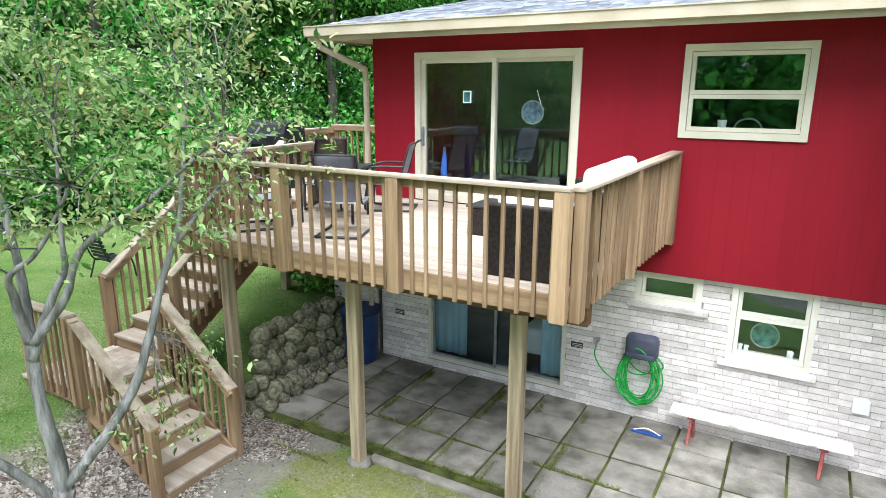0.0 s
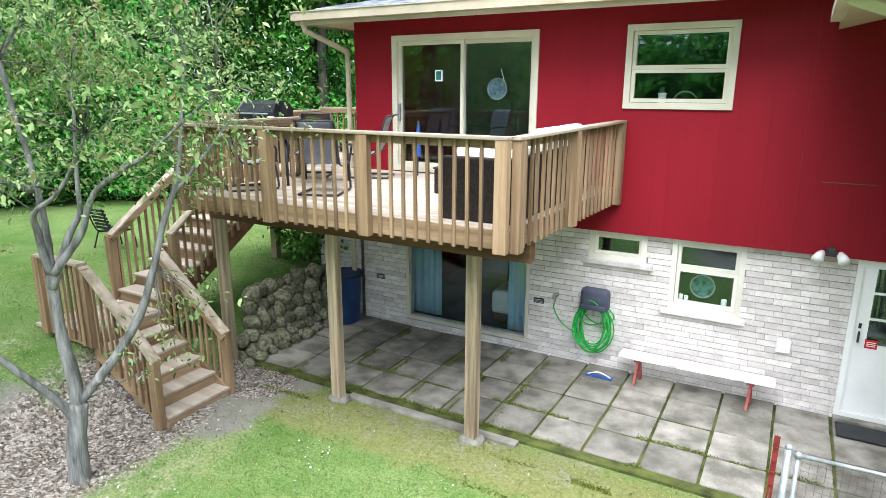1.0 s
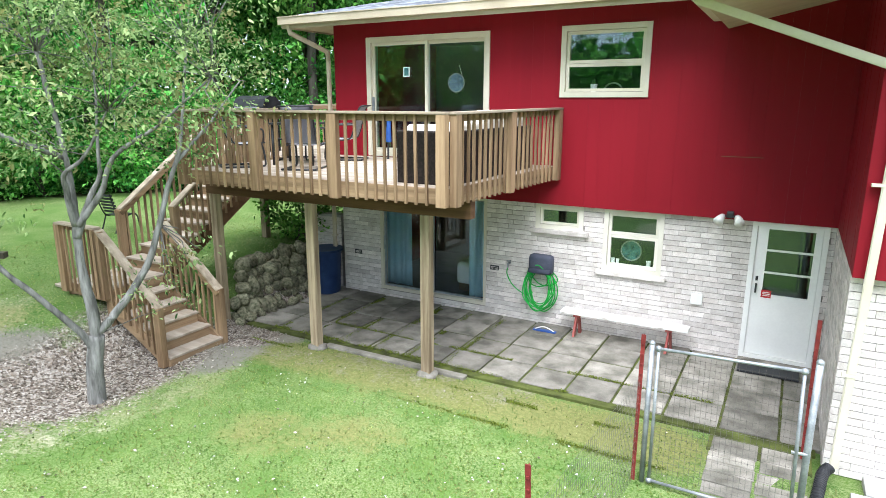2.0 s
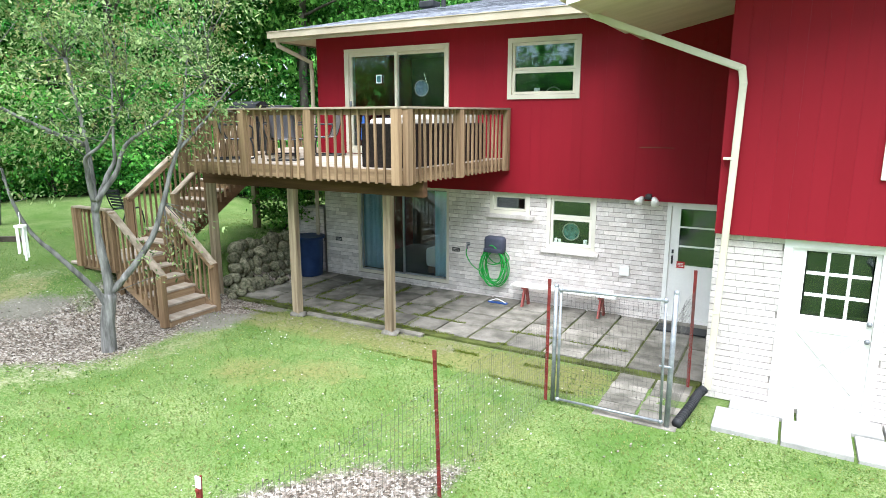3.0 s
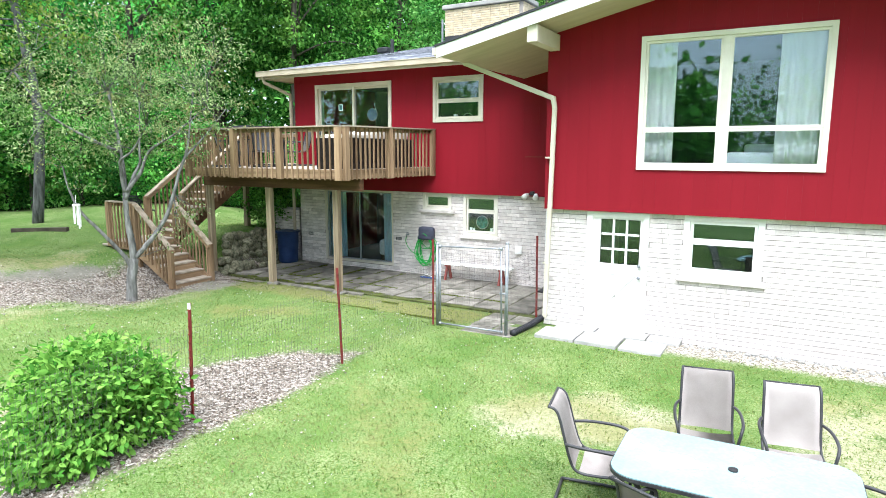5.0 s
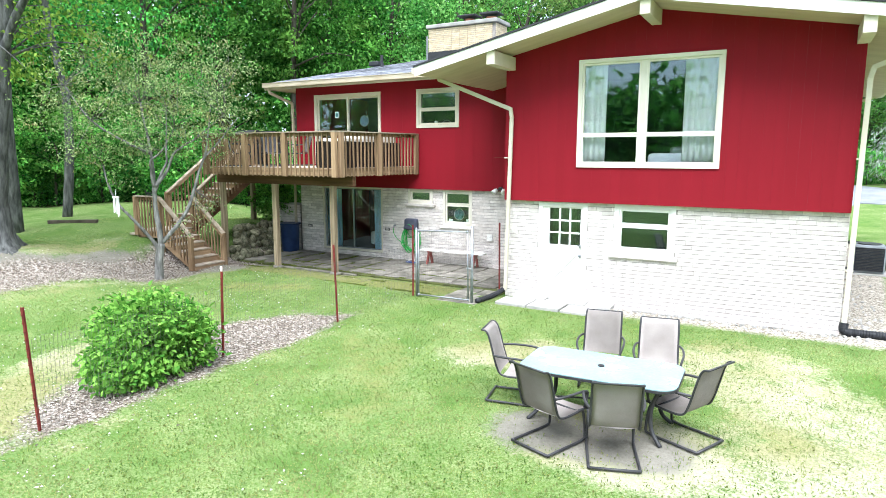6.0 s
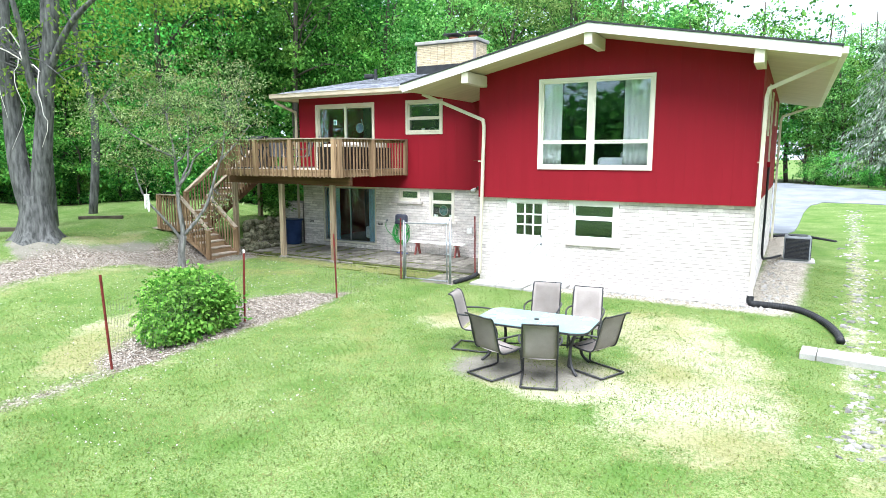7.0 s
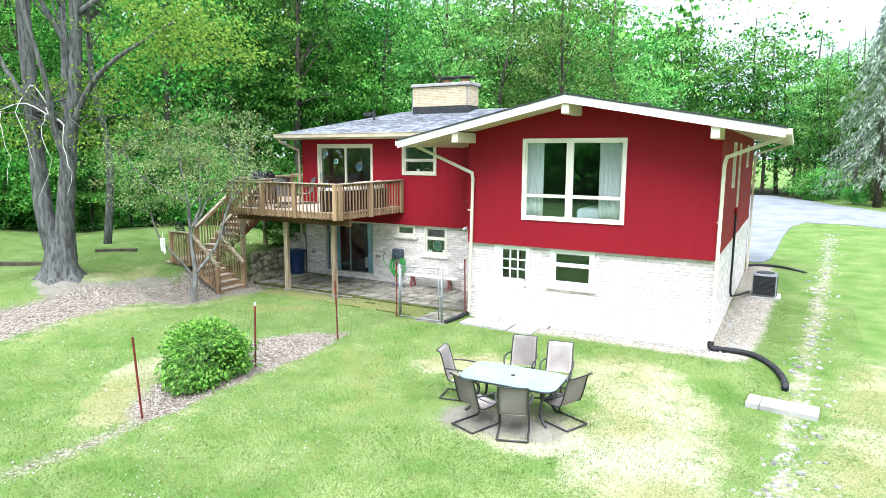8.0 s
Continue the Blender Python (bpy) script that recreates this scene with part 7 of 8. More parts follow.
def spruce():
    t = thing("spruce_tree", (17.2, 46.5, ground_z(17.2, 46.5)), "grey-green spruce with drooping branches", "tree")
    bm = bmesh.new()
    tube(bm, [(17.2, 46.5, 0.2), (17.3, 46.6, 9), (17.2, 46.5, 18)], 0.3, 9, 0.04)
    cl, ax = [], []
    for i in range(120):
        z = 2.2 + 15 * (i / 120)
        a, ln = i * 2.4, (1 - i / 130) * 4.6 * rng0.uniform(0.75, 1.1)
        p = [Vector((17.2 + math.cos(a) * ln * u, 46.5 + math.sin(a) * ln * u, z + 1.0 - 1.5 * u * u)) for u in (0.03, 0.4, 0.75, 1.0)]
        tube(bm, p, 0.035, 4, 0.008)
        for u in np.linspace(0.25, 1.0, 9):
            c = p[0].lerp(p[-1], float(u)) + Vector((0, 0, 0.5 * float(u * (1 - u)) * 2))
            for _ in range(9):
                cl.append(c + Vector(rng0.normal(size=3) * (0.16, 0.16, 0.14)))
                ax.append((math.cos(a) * 0.4 + rng0.normal() * 0.5, math.sin(a) * 0.4 + rng0.normal() * 0.5, -0.8))
    part("trunk", bm, BARK_DARK, t, smooth=True)
    me = leaf_mesh("crown", np.array(cl) - np.array(t.location), np.array(ax), rng0.uniform(0.25, 0.5, len(cl)), LEAF_SPRUCE, rng0, 0.10, 0.03)
    c = new("crown", me); c.parent = t


spruce()


# the far woods that close the view
def far_woods():
    rng = np.random.default_rng(61)
    ang = rng.uniform(0, math.tau, 1900)
    ang = np.where(rng.uniform(size=1900) < 0.6, rng.uniform(1.4, 3.7, 1900), ang)
    left = (ang > 1.3) & (ang < 3.7)
    rad = np.where(left, rng.uniform(50, 72, 1900), rng.uniform(70, 92, 1900))
    cl = np.stack([rad * np.cos(ang), 10 + rad * np.sin(ang), rng.uniform(0.5, 1, 1900) * np.where(left, rng.uniform(1, 24, 1900), rng.uniform(1, 15, 1900))], 1)
    # and behind the lawn, where only the windows see it
    n = 800
    back = np.stack([rng.uniform(-45, 55, n), rng.uniform(-54, -40, n), 9.5 * rng.uniform(0.02, 1, n) ** 0.85 * rng.uniform(0.8, 1.12, n)], 1)
    cl = np.concatenate([cl, back])
    p, ax, sz = spray(rng, cl, 32, 2.0, 0.6, np.array([0, 10, 5.0]), 0.2, 0.85)
    sz = sz * np.where(p[:, 0] < 0, 1.3, 0.55)
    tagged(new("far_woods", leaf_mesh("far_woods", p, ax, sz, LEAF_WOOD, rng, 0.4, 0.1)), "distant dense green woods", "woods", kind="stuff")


far_woods()


# the crabapple by the stairs
def crabapple():
    bx, by = -5.35, 2.72
    rng = np.random.default_rng(5)
    t = thing("crabapple_tree", (bx, by, 0), "small grey-barked tree with sparse olive leaves", "tree")
    # u runs across the lawn, v away from it
    W = lambda u, v, z: (bx + 0.5 * u - 0.87 * v, by + 0.87 * u + 0.5 * v, z)
    bm = bmesh.new()
    stems = [([W(0, 0, -0.25), W(0, 0, 0.12), W(0.02, 0, 0.5), W(0.09, 0, 0.95)], 0.145, 0.115),
             ([W(0.09, 0, 0.85), W(0.07, 0, 1.38), W(0.02, 0.03, 1.85), W(0.02, 0.05, 2.3), W(0.03, 0.1, 2.74), W(0.0, 0.2, 3.4), W(-0.15, 0.3, 4.6)], 0.092, 0.03),
             ([W(0.05, -0.02, 0.72), W(-0.1, -0.03, 1.05), W(-0.34, -0.04, 1.38), W(-0.6, -0.05, 1.72), W(-0.85, -0.05, 2.05), W(-1.02, 0, 2.5), W(-1.1, 0.05, 3.0)], 0.062, 0.02),
             ([W(0.1, 0, 0.98), W(0.31, 0, 1.18), W(0.54, 0, 1.46), W(0.8, 0.02, 1.84), W(1.0, 0.05, 2.36), W(1.16, 0.1, 2.85), W(1.33, 0.1, 3.3), W(1.42, 0.15, 3.7), W(1.6, 0.3, 4.8)], 0.074, 0.02),
             ([W(0.02, 0.05, 2.45), W(-0.03, -0.05, 2.9), W(-0.02, -0.15, 3.14), W(0.22, -0.25, 3.36), W(0.5, -0.45, 3.9)], 0.055, 0.014),
             ([W(0.02, 0.03, 2.28), W(0.22, 0.08, 2.8), W(0.36, 0.12, 3.05), W(0.38, 0.15, 3.4), W(0.45, 0.25, 4.4)], 0.055, 0.015),
             ([W(0.05, 0, 2.45), W(0.34, -0.1, 2.86), W(0.5, -0.2, 3.28), W(0.8, -0.3, 3.54), W(1.05, -0.4, 3.7), W(1.7, -0.6, 4.3)], 0.052, 0.014),
             ([W(0.0, 0.2, 3.3), W(-0.6, 0.0, 3.6), W(-1.3, -0.1, 4.1), W(-1.8, 0.0, 4.9)], 0.045, 0.014),
             ([W(1.3, 0.1, 3.2), W(1.8, 0.3, 3.7), W(2.3, 0.4, 4.3)], 0.036, 0.010)]
    for pts, r0, r1 in stems:
        tube(bm, curve_pts(pts, 5), 0.86 * r0, 9, 0.86 * r1)
    cl = crown_points(rng, 400, (-5.5, 3.1, 4.6), (3.0, 2.7, 2.35), 0.62, 9, 0.55)
    cl[:, 2] = 0.55 * cl[:, 2] + 0.45 * (np.round(cl[:, 2] / 0.55 + 0.4 * np.sin(cl[:, 0] * 1.3)) * 0.55)
    cl = cl[cl[:, 2] > 3.0 + 0.36 * np.maximum(0, cl[:, 0] + 5.6)]
    cl = cl[cl[:, 0] + 0.8 * cl[:, 1] < 0.0]      # it stops short of the house
    low = np.array([W(0.95, 0, 1.75), W(1.05, -0.1, 1.55), W(1.2, 0.05, 2.2), W(1.15, 0.1, 1.35), W(1.45, -0.1, 2.0), W(1.3, 0, 1.8), W(0.9, -0.1, 1.2), W(-1.1, 0, 3.0), W(-0.9, -0.2, 2.7)])
    cl = np.concatenate([cl, low])
    ends = [Vector(p[-1]) for p, *_ in stems] + [Vector(p[-2]) for p, *_ in stems[1:]] + [Vector(p[len(p) // 2]) for p, *_ in stems[1:]]
    for k, c in enumerate(cl):
        if k % 3 == 0 or k > len(cl) - 10:
            e = min(ends, key=lambda q: (q - Vector(c)).length)
            mid = e.lerp(Vector(c), 0.5) + Vector(rng.normal(size=3) * 0.1)
            tube(bm, [e, mid, Vector(c)], 0.009, 4, 0.003)
    for v in bm.verts:
        v.co += Vector((noise.noise(v.co * 6.0), noise.noise(v.co * 6.0 + Vector((9, 0, 0))), 0)) * 0.012
    part("trunk", bm, BARK_PALE, t, smooth=True)
    twig = np.repeat(cl, 7, axis=0) + rng.normal(size=(7 * len(cl), 3)) * np.array([0.25, 0.25, 0.12])
    twig = twig[rng.uniform(size=len(twig)) < 0.64]
    p, ax, sz = spray(rng, twig, 11, 0.085, 0.7, np.array([bx, by, 3.4]), 0.55, 0.07)
    ax = ax + rng.normal(size=ax.shape) * 0.5
    sz = sz * rng.uniform(0.6, 1.25, len(sz))
    me = leaf_mesh("crown", p - np.array(t.location), ax, sz, LEAF_APPLE, rng, 0.25, 0.08, True)
    c = new("crown", me); c.parent = t


crabapple()


# the old maple with two trunks
def maple():
    bx, by = -8.74, 0.36
    bz = ground_z(bx, by)
    rng = np.random.default_rng(9)
    t = thing("maple_tree", (bx, by, bz), "old twin-trunked grey maple with light green leaves", "tree")
    V = lambda x, y, z: (bx + x, by + y, bz + z)
    # u runs across the view of the lawn, so that the fork shows
    ux, uy = 0.87, 0.48
    W = lambda u, v, z: V(u * ux - v * uy, u * uy + v * ux, z)
    bm = bmesh.new()
    for pts, r0, r1 in (([W(0.02, 0, 0.45), W(-0.08, 0, 1.0), W(-0.28, 0, 2.0), W(-0.42, 0.1, 4.0), W(-0.5, 0.2, 8.0), W(-0.4, 0.3, 13)], 0.33, 0.16),
                        ([W(0.10, 0, 0.45), W(0.24, 0, 1.1), W(0.46, -0.05, 2.4), W(0.75, -0.1, 4.2), W(1.25, -0.2, 7.0), W(1.6, -0.4, 12)], 0.33, 0.14),
                        ([W(0.75, -0.1, 4.4), W(1.5, -0.4, 5.6), W(2.4, -0.6, 6.5), W(3.6, -0.5, 7.3), W(5.0, -0.2, 8.2)], 0.11, 0.03),
                        ([W(-0.4, 0.1, 5.0), W(-1.4, 0.5, 6.5), W(-2.6, 0.8, 8.5)], 0.12, 0.04),
                        ([W(0.62, -0.12, 3.7), W(0.45, -0.35, 4.8), W(0.5, -0.6, 6.0), W(0.2, -0.9, 8.0)], 0.13, 0.05),
                        ([W(1.2, -0.2, 6.8), W(0.6, -0.8, 8.5), W(0.9, -1.6, 10)], 0.1, 0.03),
                        ([W(1.4, -0.3, 8.0), W(3.2, 0.4, 9.5), W(5.4, 0.8, 10.4)], 0.1, 0.03)):
        tube(bm, curve_pts(pts, 5), r0, 14, r1)
    # the common foot, flaring unevenly into the roots
    rings = []
    for z, r in ((-0.3, 0.92), (-0.05, 0.74), (0.1, 0.61), (0.3, 0.52), (0.6, 0.46), (0.95, 0.42), (1.3, 0.36)):
        ring = []
        for k in range(28):
            a = math.tau * k / 28
            root = 1 + 0.16 * math.exp(-max(z, 0) * 3.2) * (math.sin(5 * a + 0.6) + 0.5 * math.sin(8 * a + 2.0))
            c, q = W(0.06 + 0.06 * max(z, 0), 0, z), r * root
            ring.append(bm.verts.new((c[0] + q * math.cos(a), c[1] + q * math.sin(a), c[2])))
        rings.append(ring)
    for ra, rb in zip(rings, rings[1:]):
        for k in range(28):
            bm.faces.new((ra[k], ra[(k + 1) % 28], rb[(k + 1) % 28], rb[k]))
    for v in bm.verts:
        n = noise.noise(v.co * 3.0) * 0.03 + noise.noise(v.co * 9.0) * 0.014
        v.co += Vector((v.co.x - bx, v.co.y - by, 0)).normalized() * n
    part("trunk", bm, BARK_GREY, t, smooth=True)
    cl = np.concatenate([crown_points(rng, 76, (bx - 0.2, by + 0.3, bz + 11.4), (5.0, 5.0, 4.2), 0.5),
                         crown_points(rng, 70, (bx + 3.4, by + 2.6, bz + 7.6), (3.4, 2.6, 1.3), 0.6)])
    lowd = [W(rng.uniform(-2.6, 3.4), rng.uniform(-1.0, 2.2), rng.uniform(4.2, 6.5)) for _ in range(46)]
    cl = np.concatenate([cl, np.array(lowd)])
    p, ax, sz = spray(rng, cl, 62, 0.45, 0.28, np.array([bx, by, bz + 8]), 0.35, 0.115)
    me = leaf_mesh("crown", p - np.array(t.location), ax, sz, LEAF_MAPLE, rng, 0.33, 0.09, True)
    c = new("crown", me); c.parent = t
    bm = bmesh.new()
    for q in lowd:
        e = W(0.75, -0.1, 4.6) if rng.uniform() < 0.6 else W(-0.4, 0.1, 5.2)
        tube(bm, curve_pts([e, Vector(e).lerp(Vector(q), 0.5) + Vector((0, 0, 0.35)), q], 4), 0.03, 5, 0.006)
    part("limb", bm, BARK_GREY, t, smooth=True)
    for k in range(4):
        u = -0.9 + k * 0.62
        z0 = 4.6 + 0.5 * math.sin(k * 1.7)
        bm = bmesh.new()
        pts = [W(u + 0.2 * math.sin(k), -0.65, z0 + 0.6), W(u, -0.8, z0), W(u + 0.25, -0.85, z0 - 0.8), W(u + 0.1 + 0.3 * math.sin(k * 2.1), -0.9, z0 - 1.7 - 0.5 * math.sin(k * 3.3))]
        tube(bm, [q + Vector(rng.normal(size=3) * 0.035) for q in curve_pts(pts, 3)], 0.014, 5, 0.005)
        tube(bm, curve_pts([W(0.5, -0.2, 4.9), W((u + 0.5) / 2, -0.55, z0 + 0.8), pts[0]], 4), 0.022, 5, 0.014)
        part("dead_branch", bm, DEAD_WOOD, t, "bleached hanging dead branch", True)


maple()
WOODPOST = ((-11.5, 2.4, 0.2, 16), (-14.5, -1.2, 0.26, 17), (-10.6, -2.2, 0.3, 16), (-13.4, 5.0, 0.17, 14))
for i, (x, y, r, hgt) in enumerate(WOODPOST):
    z = ground_z(x, y)
    rng = np.random.default_rng(100 + i)
    t = thing("forest_tree", (x, y, z), "slim grey-trunked tree with high leaves", "tree", "woodland trees")
    cl = crown_points(rng, 34, (0, 0, hgt * 0.8), (2.4, 2.4, hgt * 0.17))
    w = new("trunk", wood_mesh(rng, hgt, r, 0.05, cl, 16, BARK_GREY, 0.45, 0.25)); w.parent = t
    p, ax, sz = spray(rng, cl, 40, 0.55, 0.4, np.array([0, 0, hgt * 0.6]), 0.25, 0.22)
    c = new("crown", leaf_mesh("crown", p, ax, sz, LEAF_WOOD, rng)); c.parent = t


# the dark shrub above the stone bank, behind the deck
def bank_shrub():
    rng = np.random.default_rng(23)
    sx, sy = -7.15, 9.0
    sz = ground_z(sx, sy)
    t = thing("bank_shrub", (sx, sy, sz), "dark green leafy shrub behind the stone bank", "shrub")
    cl = crown_points(rng, 190, (0, 0, 0.75), (0.95, 0.8, 0.95), 0.4, 12, 0.5)
    cl = cl[cl[:, 2] > 0.05]
    bm = bmesh.new()
    for k in range(0, len(cl), 6):
        tube(bm, [(0.12 * rng.normal(), 0.12 * rng.normal(), -0.05), Vector(cl[k]) * 0.5 + Vector((0, 0, 0.1)), cl[k]], 0.009, 4, 0.004)
    w = new("stem", mesh_of("stem", bm, BARK_DARK)); w.parent = t
    p, ax, sz2 = spray(rng, cl, 16, 0.10, 0.8, np.array([0, 0, 0.2]), 0.4, 0.10)
    c = new("foliage", leaf_mesh("foliage", p, ax, sz2, LEAF_WOOD, rng, 0.34, 0.08)); c.parent = t


bank_shrub()


# the bush in the bed
def bush():
    bx, by = 0.20, -1.50
    rng = np.random.default_rng(21)
    bz = ground_z(bx, by)
    t = thing("bush", (bx, by, bz), "dense round bush with large fresh green leaves", "bush")
    cl = crown_points(rng, 620, (0.06, -0.04, 0.40), (0.92, 0.90, 0.84), 0.42, 18, 0.5)
    front = crown_points(rng, 150, (0.42, -0.72, 0.22), (0.50, 0.55, 0.42), 0.4, 8, 0.5)      # a low lobe on the lawn's side
    cl = np.concatenate([cl, front])
    cl = cl[cl[:, 2] > 0.04]
    bm = bmesh.new()
    for k in range(0, len(cl), 4):
        tube(bm, [(0.15 * rng.normal(), 0.15 * rng.normal(), -0.05), Vector(cl[k]) * 0.5 + Vector((0, 0, 0.1)), cl[k]], 0.008, 4, 0.004)
    w = new("stem", mesh_of("stem", bm, BARK_DARK)); w.parent = t
    p, ax, sz = spray(rng, cl, 17, 0.085, 0.8, np.array([0, 0, 0.2]), 0.45, 0.10)
    c = new("foliage", leaf_mesh("foliage", p, ax, sz, LEAF_BUSH, rng, 0.30, 0.08, True)); c.parent = t


bush()


# ---- lawn ----
def on_lawn(x, y):
    if -6.1 < x < 3.2 and y > 5.98 or x > 3.0 and 4.6 < y < 18.4 and x < 10.1 and y > 5.3:
        return False
    if 3.4 < x < 5.9 and 4.6 < y < 5.8 or 2.1 < x < 3.12 and 4.35 < y:
        return False
    return True


@functools.lru_cache(None)
def covered(i, j):
    """How little grass grows in a cell of a tenth of a metre."""
    a, b = i / 10, j / 10
    return max(1.3 * litter(a, b), 1.4 * gravel(a, b), 0.72 * dry(a, b), 0.7 * olive(a, b), 1.1 * bare(a, b))


def lawn():
    rng = np.random.default_rng(31)
    n = 430000
    x, y = rng.uniform(-11, 13.5, n), rng.uniform(-8.5, 12, n)
    # thinner with distance from the open lawn
    keep = rng.uniform(size=n) < np.clip(1.25 - 0.05 * np.hypot(x - 6, y + 2), 0.35, 1)
    x, y = x[keep], y[keep]
    ok = [on_lawn(a, b) and random.random() > covered(round(a * 10), round(b * 10)) for a, b in zip(x, y)]
    x, y = x[ok], y[ok]
    z = ground_zs(x, y) - 0.004
    m = len(x)
    ax = rng.normal(size=(m, 3)) * 0.65 + np.array([0, 0, 0.75])
    ax[:, 2] = np.abs(ax[:, 2])
    me = leaf_mesh("grass", np.stack([x, y, z], 1), ax, rng.uniform(0.022, 0.058, m), GRASS, rng, 0.10, 0.02)
    k = rng.uniform(size=m) < 0.35
    ax2 = rng.normal(size=(k.sum(), 3)) * np.array([1, 1, 0.22])
    me2 = leaf_mesh("clover", np.stack([x, y, z + 0.03], 1)[k] + rng.normal(size=(k.sum(), 3)) * np.array([0.04, 0.04, 0.006]), ax2, rng.uniform(0.014, 0.03, k.sum()), GRASS, rng, 0.42, 0.06)
    tagged(new("clover", me2), "broad clover leaves among the grass", "clover", kind="stuff")
    tagged(new("grass", me), "short uneven green grass blades and clover", "grass", kind="stuff")
    n = 90000
    x, y = rng.uniform(-9, 3, n), rng.uniform(-6.5, 9, n)
    ok = [random.random() < litter(a, b) * 0.95 + 0.012 for a, b in zip(x, y)]
    x, y = x[ok], y[ok]
    ok = [on_lawn(a, b) or a < -4.4 for a, b in zip(x, y)]
    x, y = x[ok], y[ok]
    z = ground_zs(x, y) + rng.uniform(0.004, 0.03, len(x))
    ax = rng.normal(size=(len(x), 3)) * np.array([1, 1, 0.25])
    me = leaf_mesh("dead_leaves", np.stack([x, y, z], 1), ax, rng.uniform(0.02, 0.052, len(x)), DEAD_LEAF, rng, 0.30, 0.12)
    fl = rng.uniform((-7.0, -6.0), (5.0, 5.0), (2600, 2))
    ok = [on_lawn(a, b) and covered(round(a * 10), round(b * 10)) < 0.3 and noise.noise(Vector((a * 0.7, b * 0.7, 5.0))) > 0.05 for a, b in fl]
    fl = fl[ok]
    up = rng.normal(size=(len(fl), 3)) * np.array([1, 1, 0.2])
    me2 = leaf_mesh("clover_flowers", np.stack([fl[:, 0], fl[:, 1], ground_zs(fl[:, 0], fl[:, 1]) + 0.045], 1), up, rng.uniform(0.018, 0.034, len(fl)), CLOVER, rng, 0.45, 0.2, True)
    tagged(new("clover_flowers", me2), "small white clover flowers in the grass", "flowers", kind="stuff")
    tagged(new("dead_leaves", me), "dry brown and pale fallen leaves", "leaves", kind="stuff")


lawn()


def moss():
    rng = np.random.default_rng(91)
    pts = []
    for _ in range(52000):
        if rng.uniform() < 0.5:
            x, y = PX + PW * rng.integers(-5, 6) + rng.normal() * 0.026, rng.uniform(6.1, 8.5)
        else:
            x, y = rng.uniform(-5.4, 2.0), PY + PD * rng.integers(-3, 1) + rng.normal() * 0.026
        k = noise.noise(Vector((x * 0.9, y * 0.9, 3.0))) + 0.25 * noise.noise(Vector((x * 4, y * 4, 1.0)))
        if k > -0.12 + 0.12 * max(0.0, x + 1.0) and -5.4 < x < 2.4:
            pts.append((x, y, -0.012))
    p = np.array(pts)
    ax = rng.normal(size=(len(p), 3)) * 0.8 + np.array([0, 0, 0.8])
    tagged(new("moss", leaf_mesh("moss", p, ax, rng.uniform(0.012, 0.032, len(p)), MOSS, rng, 0.25, 0.05)), "green moss and weeds in the paver joints", "moss", kind="stuff")


MOSS = leaf_mat("moss", (0.05, 0.075, 0.01), (0.16, 0.20, 0.035), 0.3, 0.8)
moss()
# ---- bricks and shingles ----
BL, BH = 0.335, 0.0885
BRICK_ME = mesh_of("brick", bbox(-BL / 2 + 0.002, BL / 2 - 0.002, 0, 0.03, -BH / 2 + 0.0045, BH / 2 - 0.0045, 0.003), BRICK)


def lay_bricks(parent, axis, face, lo, hi, z0, z1, holes, singles, out=-1, name="brick"):
    """Running bond on the wall's outer face; the bricks in the stretch singles are objects of their own, the rest one mesh."""
    bm = bmesh.new()
    rows_n = int(round((z1 - z0) / BH))
    for r in range(rows_n):
        za = z1 - (r + 1) * BH
        zm = za + BH / 2
        gaps = [h[:2] for h in holes if h[2] - 0.02 < zm < h[3] + 0.02]
        start = lo - (BL * (0.5 if r % 2 else 0.0)) - BL * 0.07 * ((r * 7) % 5)
        k = int((hi - start) / BL) + 1
        for i in range(k + 1):
            for a, b in cut(max(lo, start + i * BL), min(hi, start + (i + 1) * BL), gaps):
                if b - a < 0.03:
                    continue
                m = (a + b) / 2
                j = random.uniform(-0.003, 0.002)
                if singles and singles[0] < m < singles[1]:
                    piece("brick", BRICK_ME, parent, (m, face + j, zm), (0, 0, 0), ((b - a) / BL, 1, 1))
                elif axis == "x":
                    box(bm, a + 0.002, b - 0.002, face + j, face + 0.03, za + 0.0045, za + BH - 0.0045)
                else:
                    f0, f1 = sorted((face - out * j, face - out * 0.03))
                    box(bm, f0, f1, a + 0.002, b - 0.002, za + 0.0045, za + BH - 0.0045)
    part("brickwork", bm, BRICK_FAR, parent, "white painted brick courses", kind="stuff")


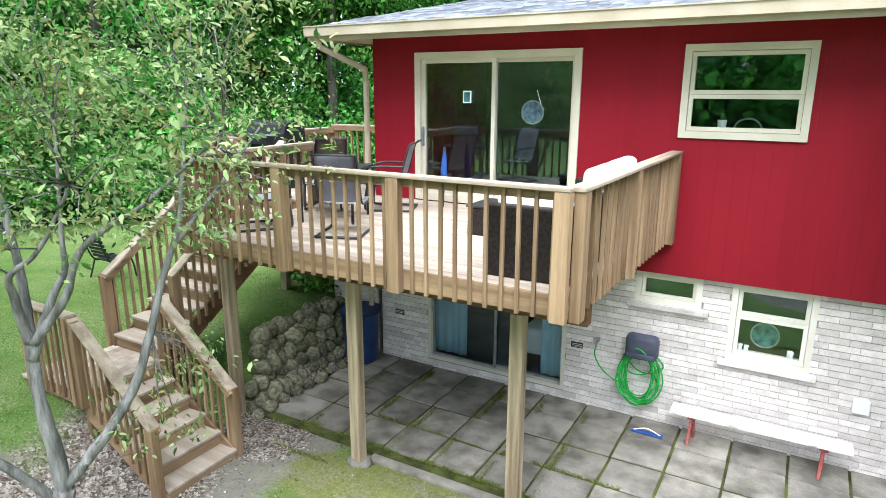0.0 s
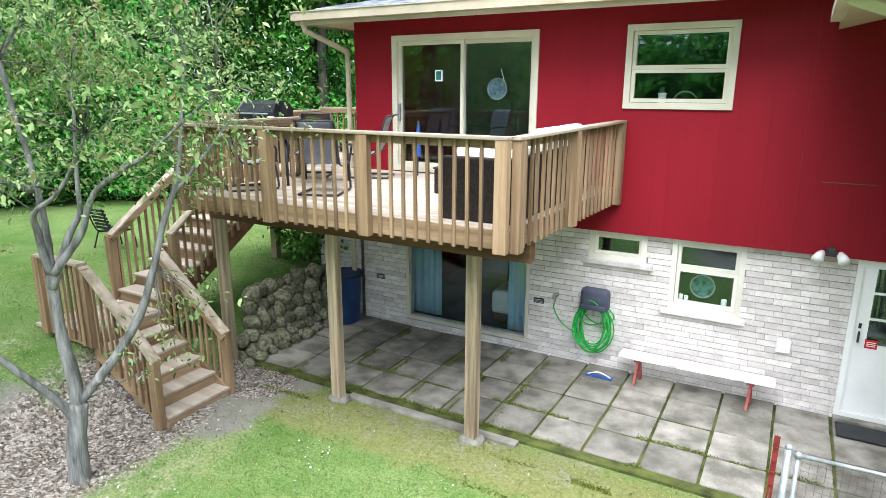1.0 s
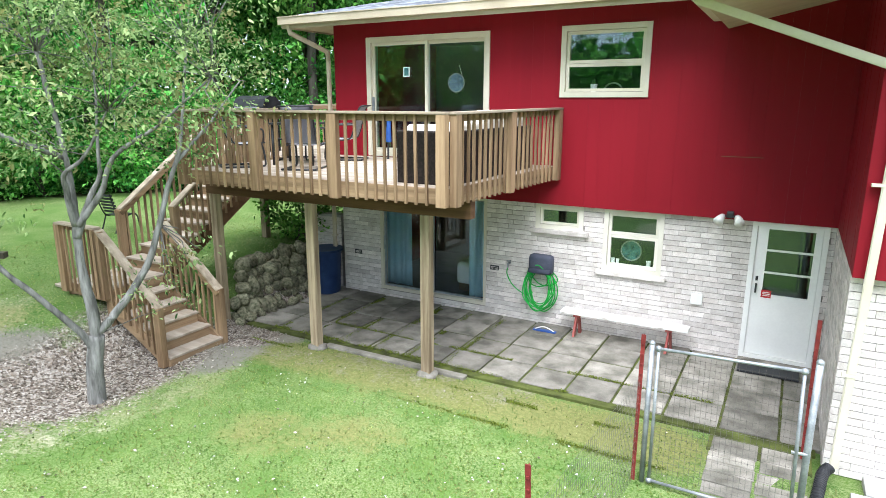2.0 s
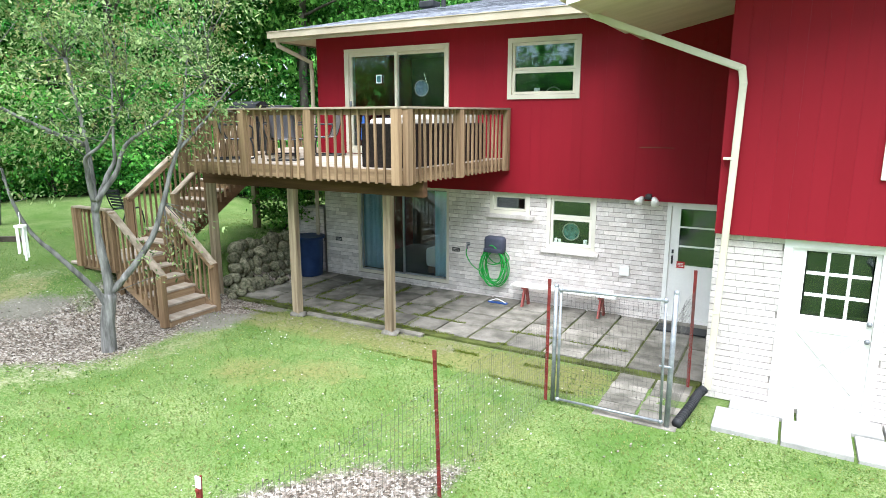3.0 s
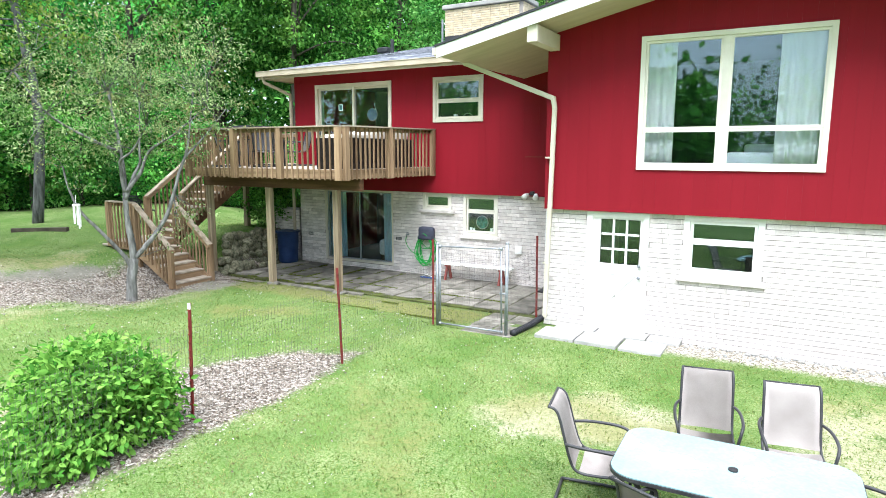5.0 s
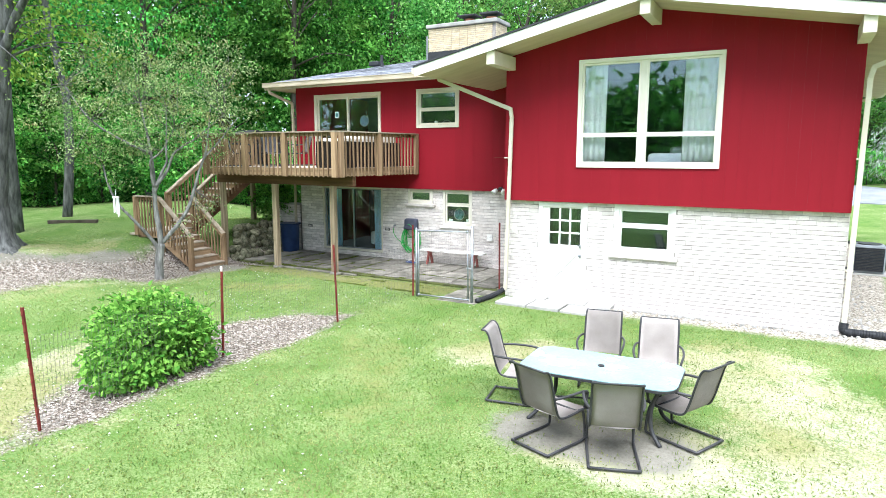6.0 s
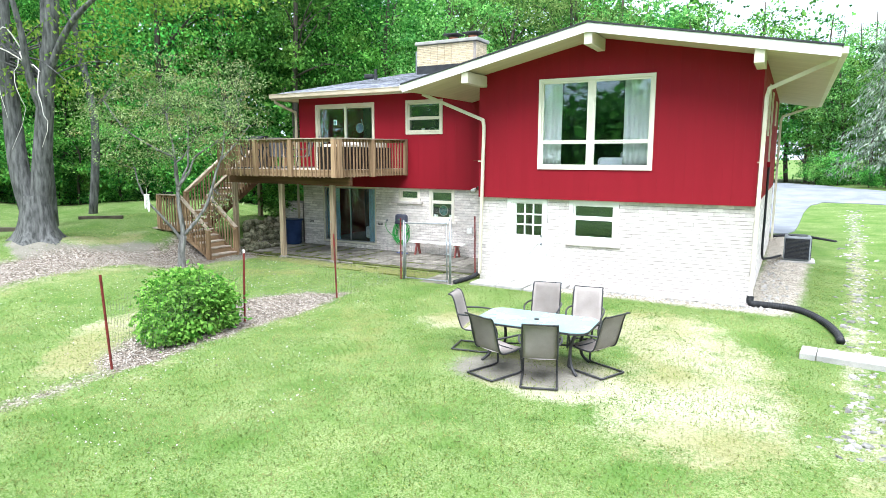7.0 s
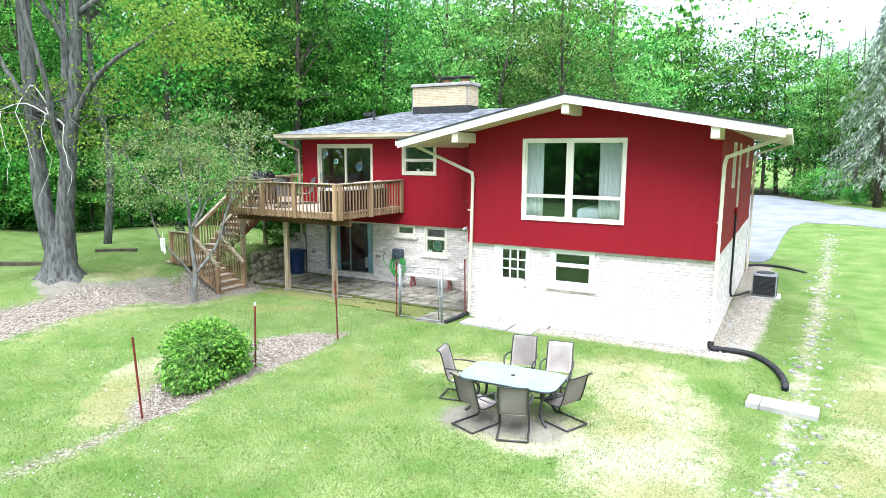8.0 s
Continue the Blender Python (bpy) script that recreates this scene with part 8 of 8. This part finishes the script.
BRICK_FAR = by_island(BRICK, "painted_brick_course")
TOPZ = BRICK_TOP - 0.002
lay_bricks(wall_lower, "x", YL, XLEFT, XC, TOPZ - 26 * BH, TOPZ, [SLIDER_LOW, (SMALL_W[0] - 0.0, SMALL_W[1], SMALL_W[2] - 0.08, 3), (LOW_W[0], LOW_W[1], LOW_W[2] - 0.08, 3), WHITE_D], (-2.25, 2.15))
lay_bricks(wall_wing, "x", YB, XC, XR, TOPZ - 26 * BH, TOPZ, [CELLAR_D, (CELLAR_W[0], CELLAR_W[1], CELLAR_W[2] - 0.08, 3)], (3.2, 7.3))
lay_bricks(wall_side, "y", XR, YB + 0.03, YBACK, TOPZ - 26 * BH, TOPZ, [], None, out=1)
lay_bricks(wall_inner, "y", XC, YB + 0.03, YL, TOPZ - 26 * BH, TOPZ, [], None)
lay_bricks(wing_w, "x", 8.786, -6.9, XLEFT - 0.13, -0.05, 1.55, [], None)

SHINGLE_FAR = by_island(SHINGLE, "asphalt_shingle_course")
sh_bm = bbox(-0.148, 0.148, 0, 0.15, 0, 0.007, 0.002)
SH_ME = mesh_of("shingle", sh_bm, SHINGLE)
SLOPE = math.atan(PITCH)
bm = bmesh.new()
for r in range(27):
    y = EY - 0.04 + r * 0.142
    for i in range(36):
        x = EX + 0.12 + i * 0.3 + 0.15 * (r % 2) + 0.05 * ((r * 3) % 4)
        if x > XC + 1.0 or x < EX + 0.16 + 0.92 * (y - EY) or y > 11.7 or (y > 11.0 and CX0 - 0.2 < x < CX1 + 0.2):
            continue
        z = back_roof(y) + 0.003
        if r < 9 and -6 < x < 3:
            piece("shingle", SH_ME, low_roof, (x, y, z), (SLOPE + 0.02, 0, 0))
        else:
            dz = 0.142 * PITCH
            hexa(bm, [(x - 0.147, y, z), (x + 0.147, y, z), (x + 0.147, y + 0.15, z + dz), (x - 0.147, y + 0.15, z + dz),
                      (x - 0.147, y, z + 0.009), (x + 0.147, y, z + 0.009), (x + 0.147, y + 0.15, z + dz + 0.004), (x - 0.147, y + 0.15, z + dz + 0.004)])
part("shingle_courses", bm, SHINGLE_FAR, low_roof, "grey asphalt shingle courses", kind="stuff")
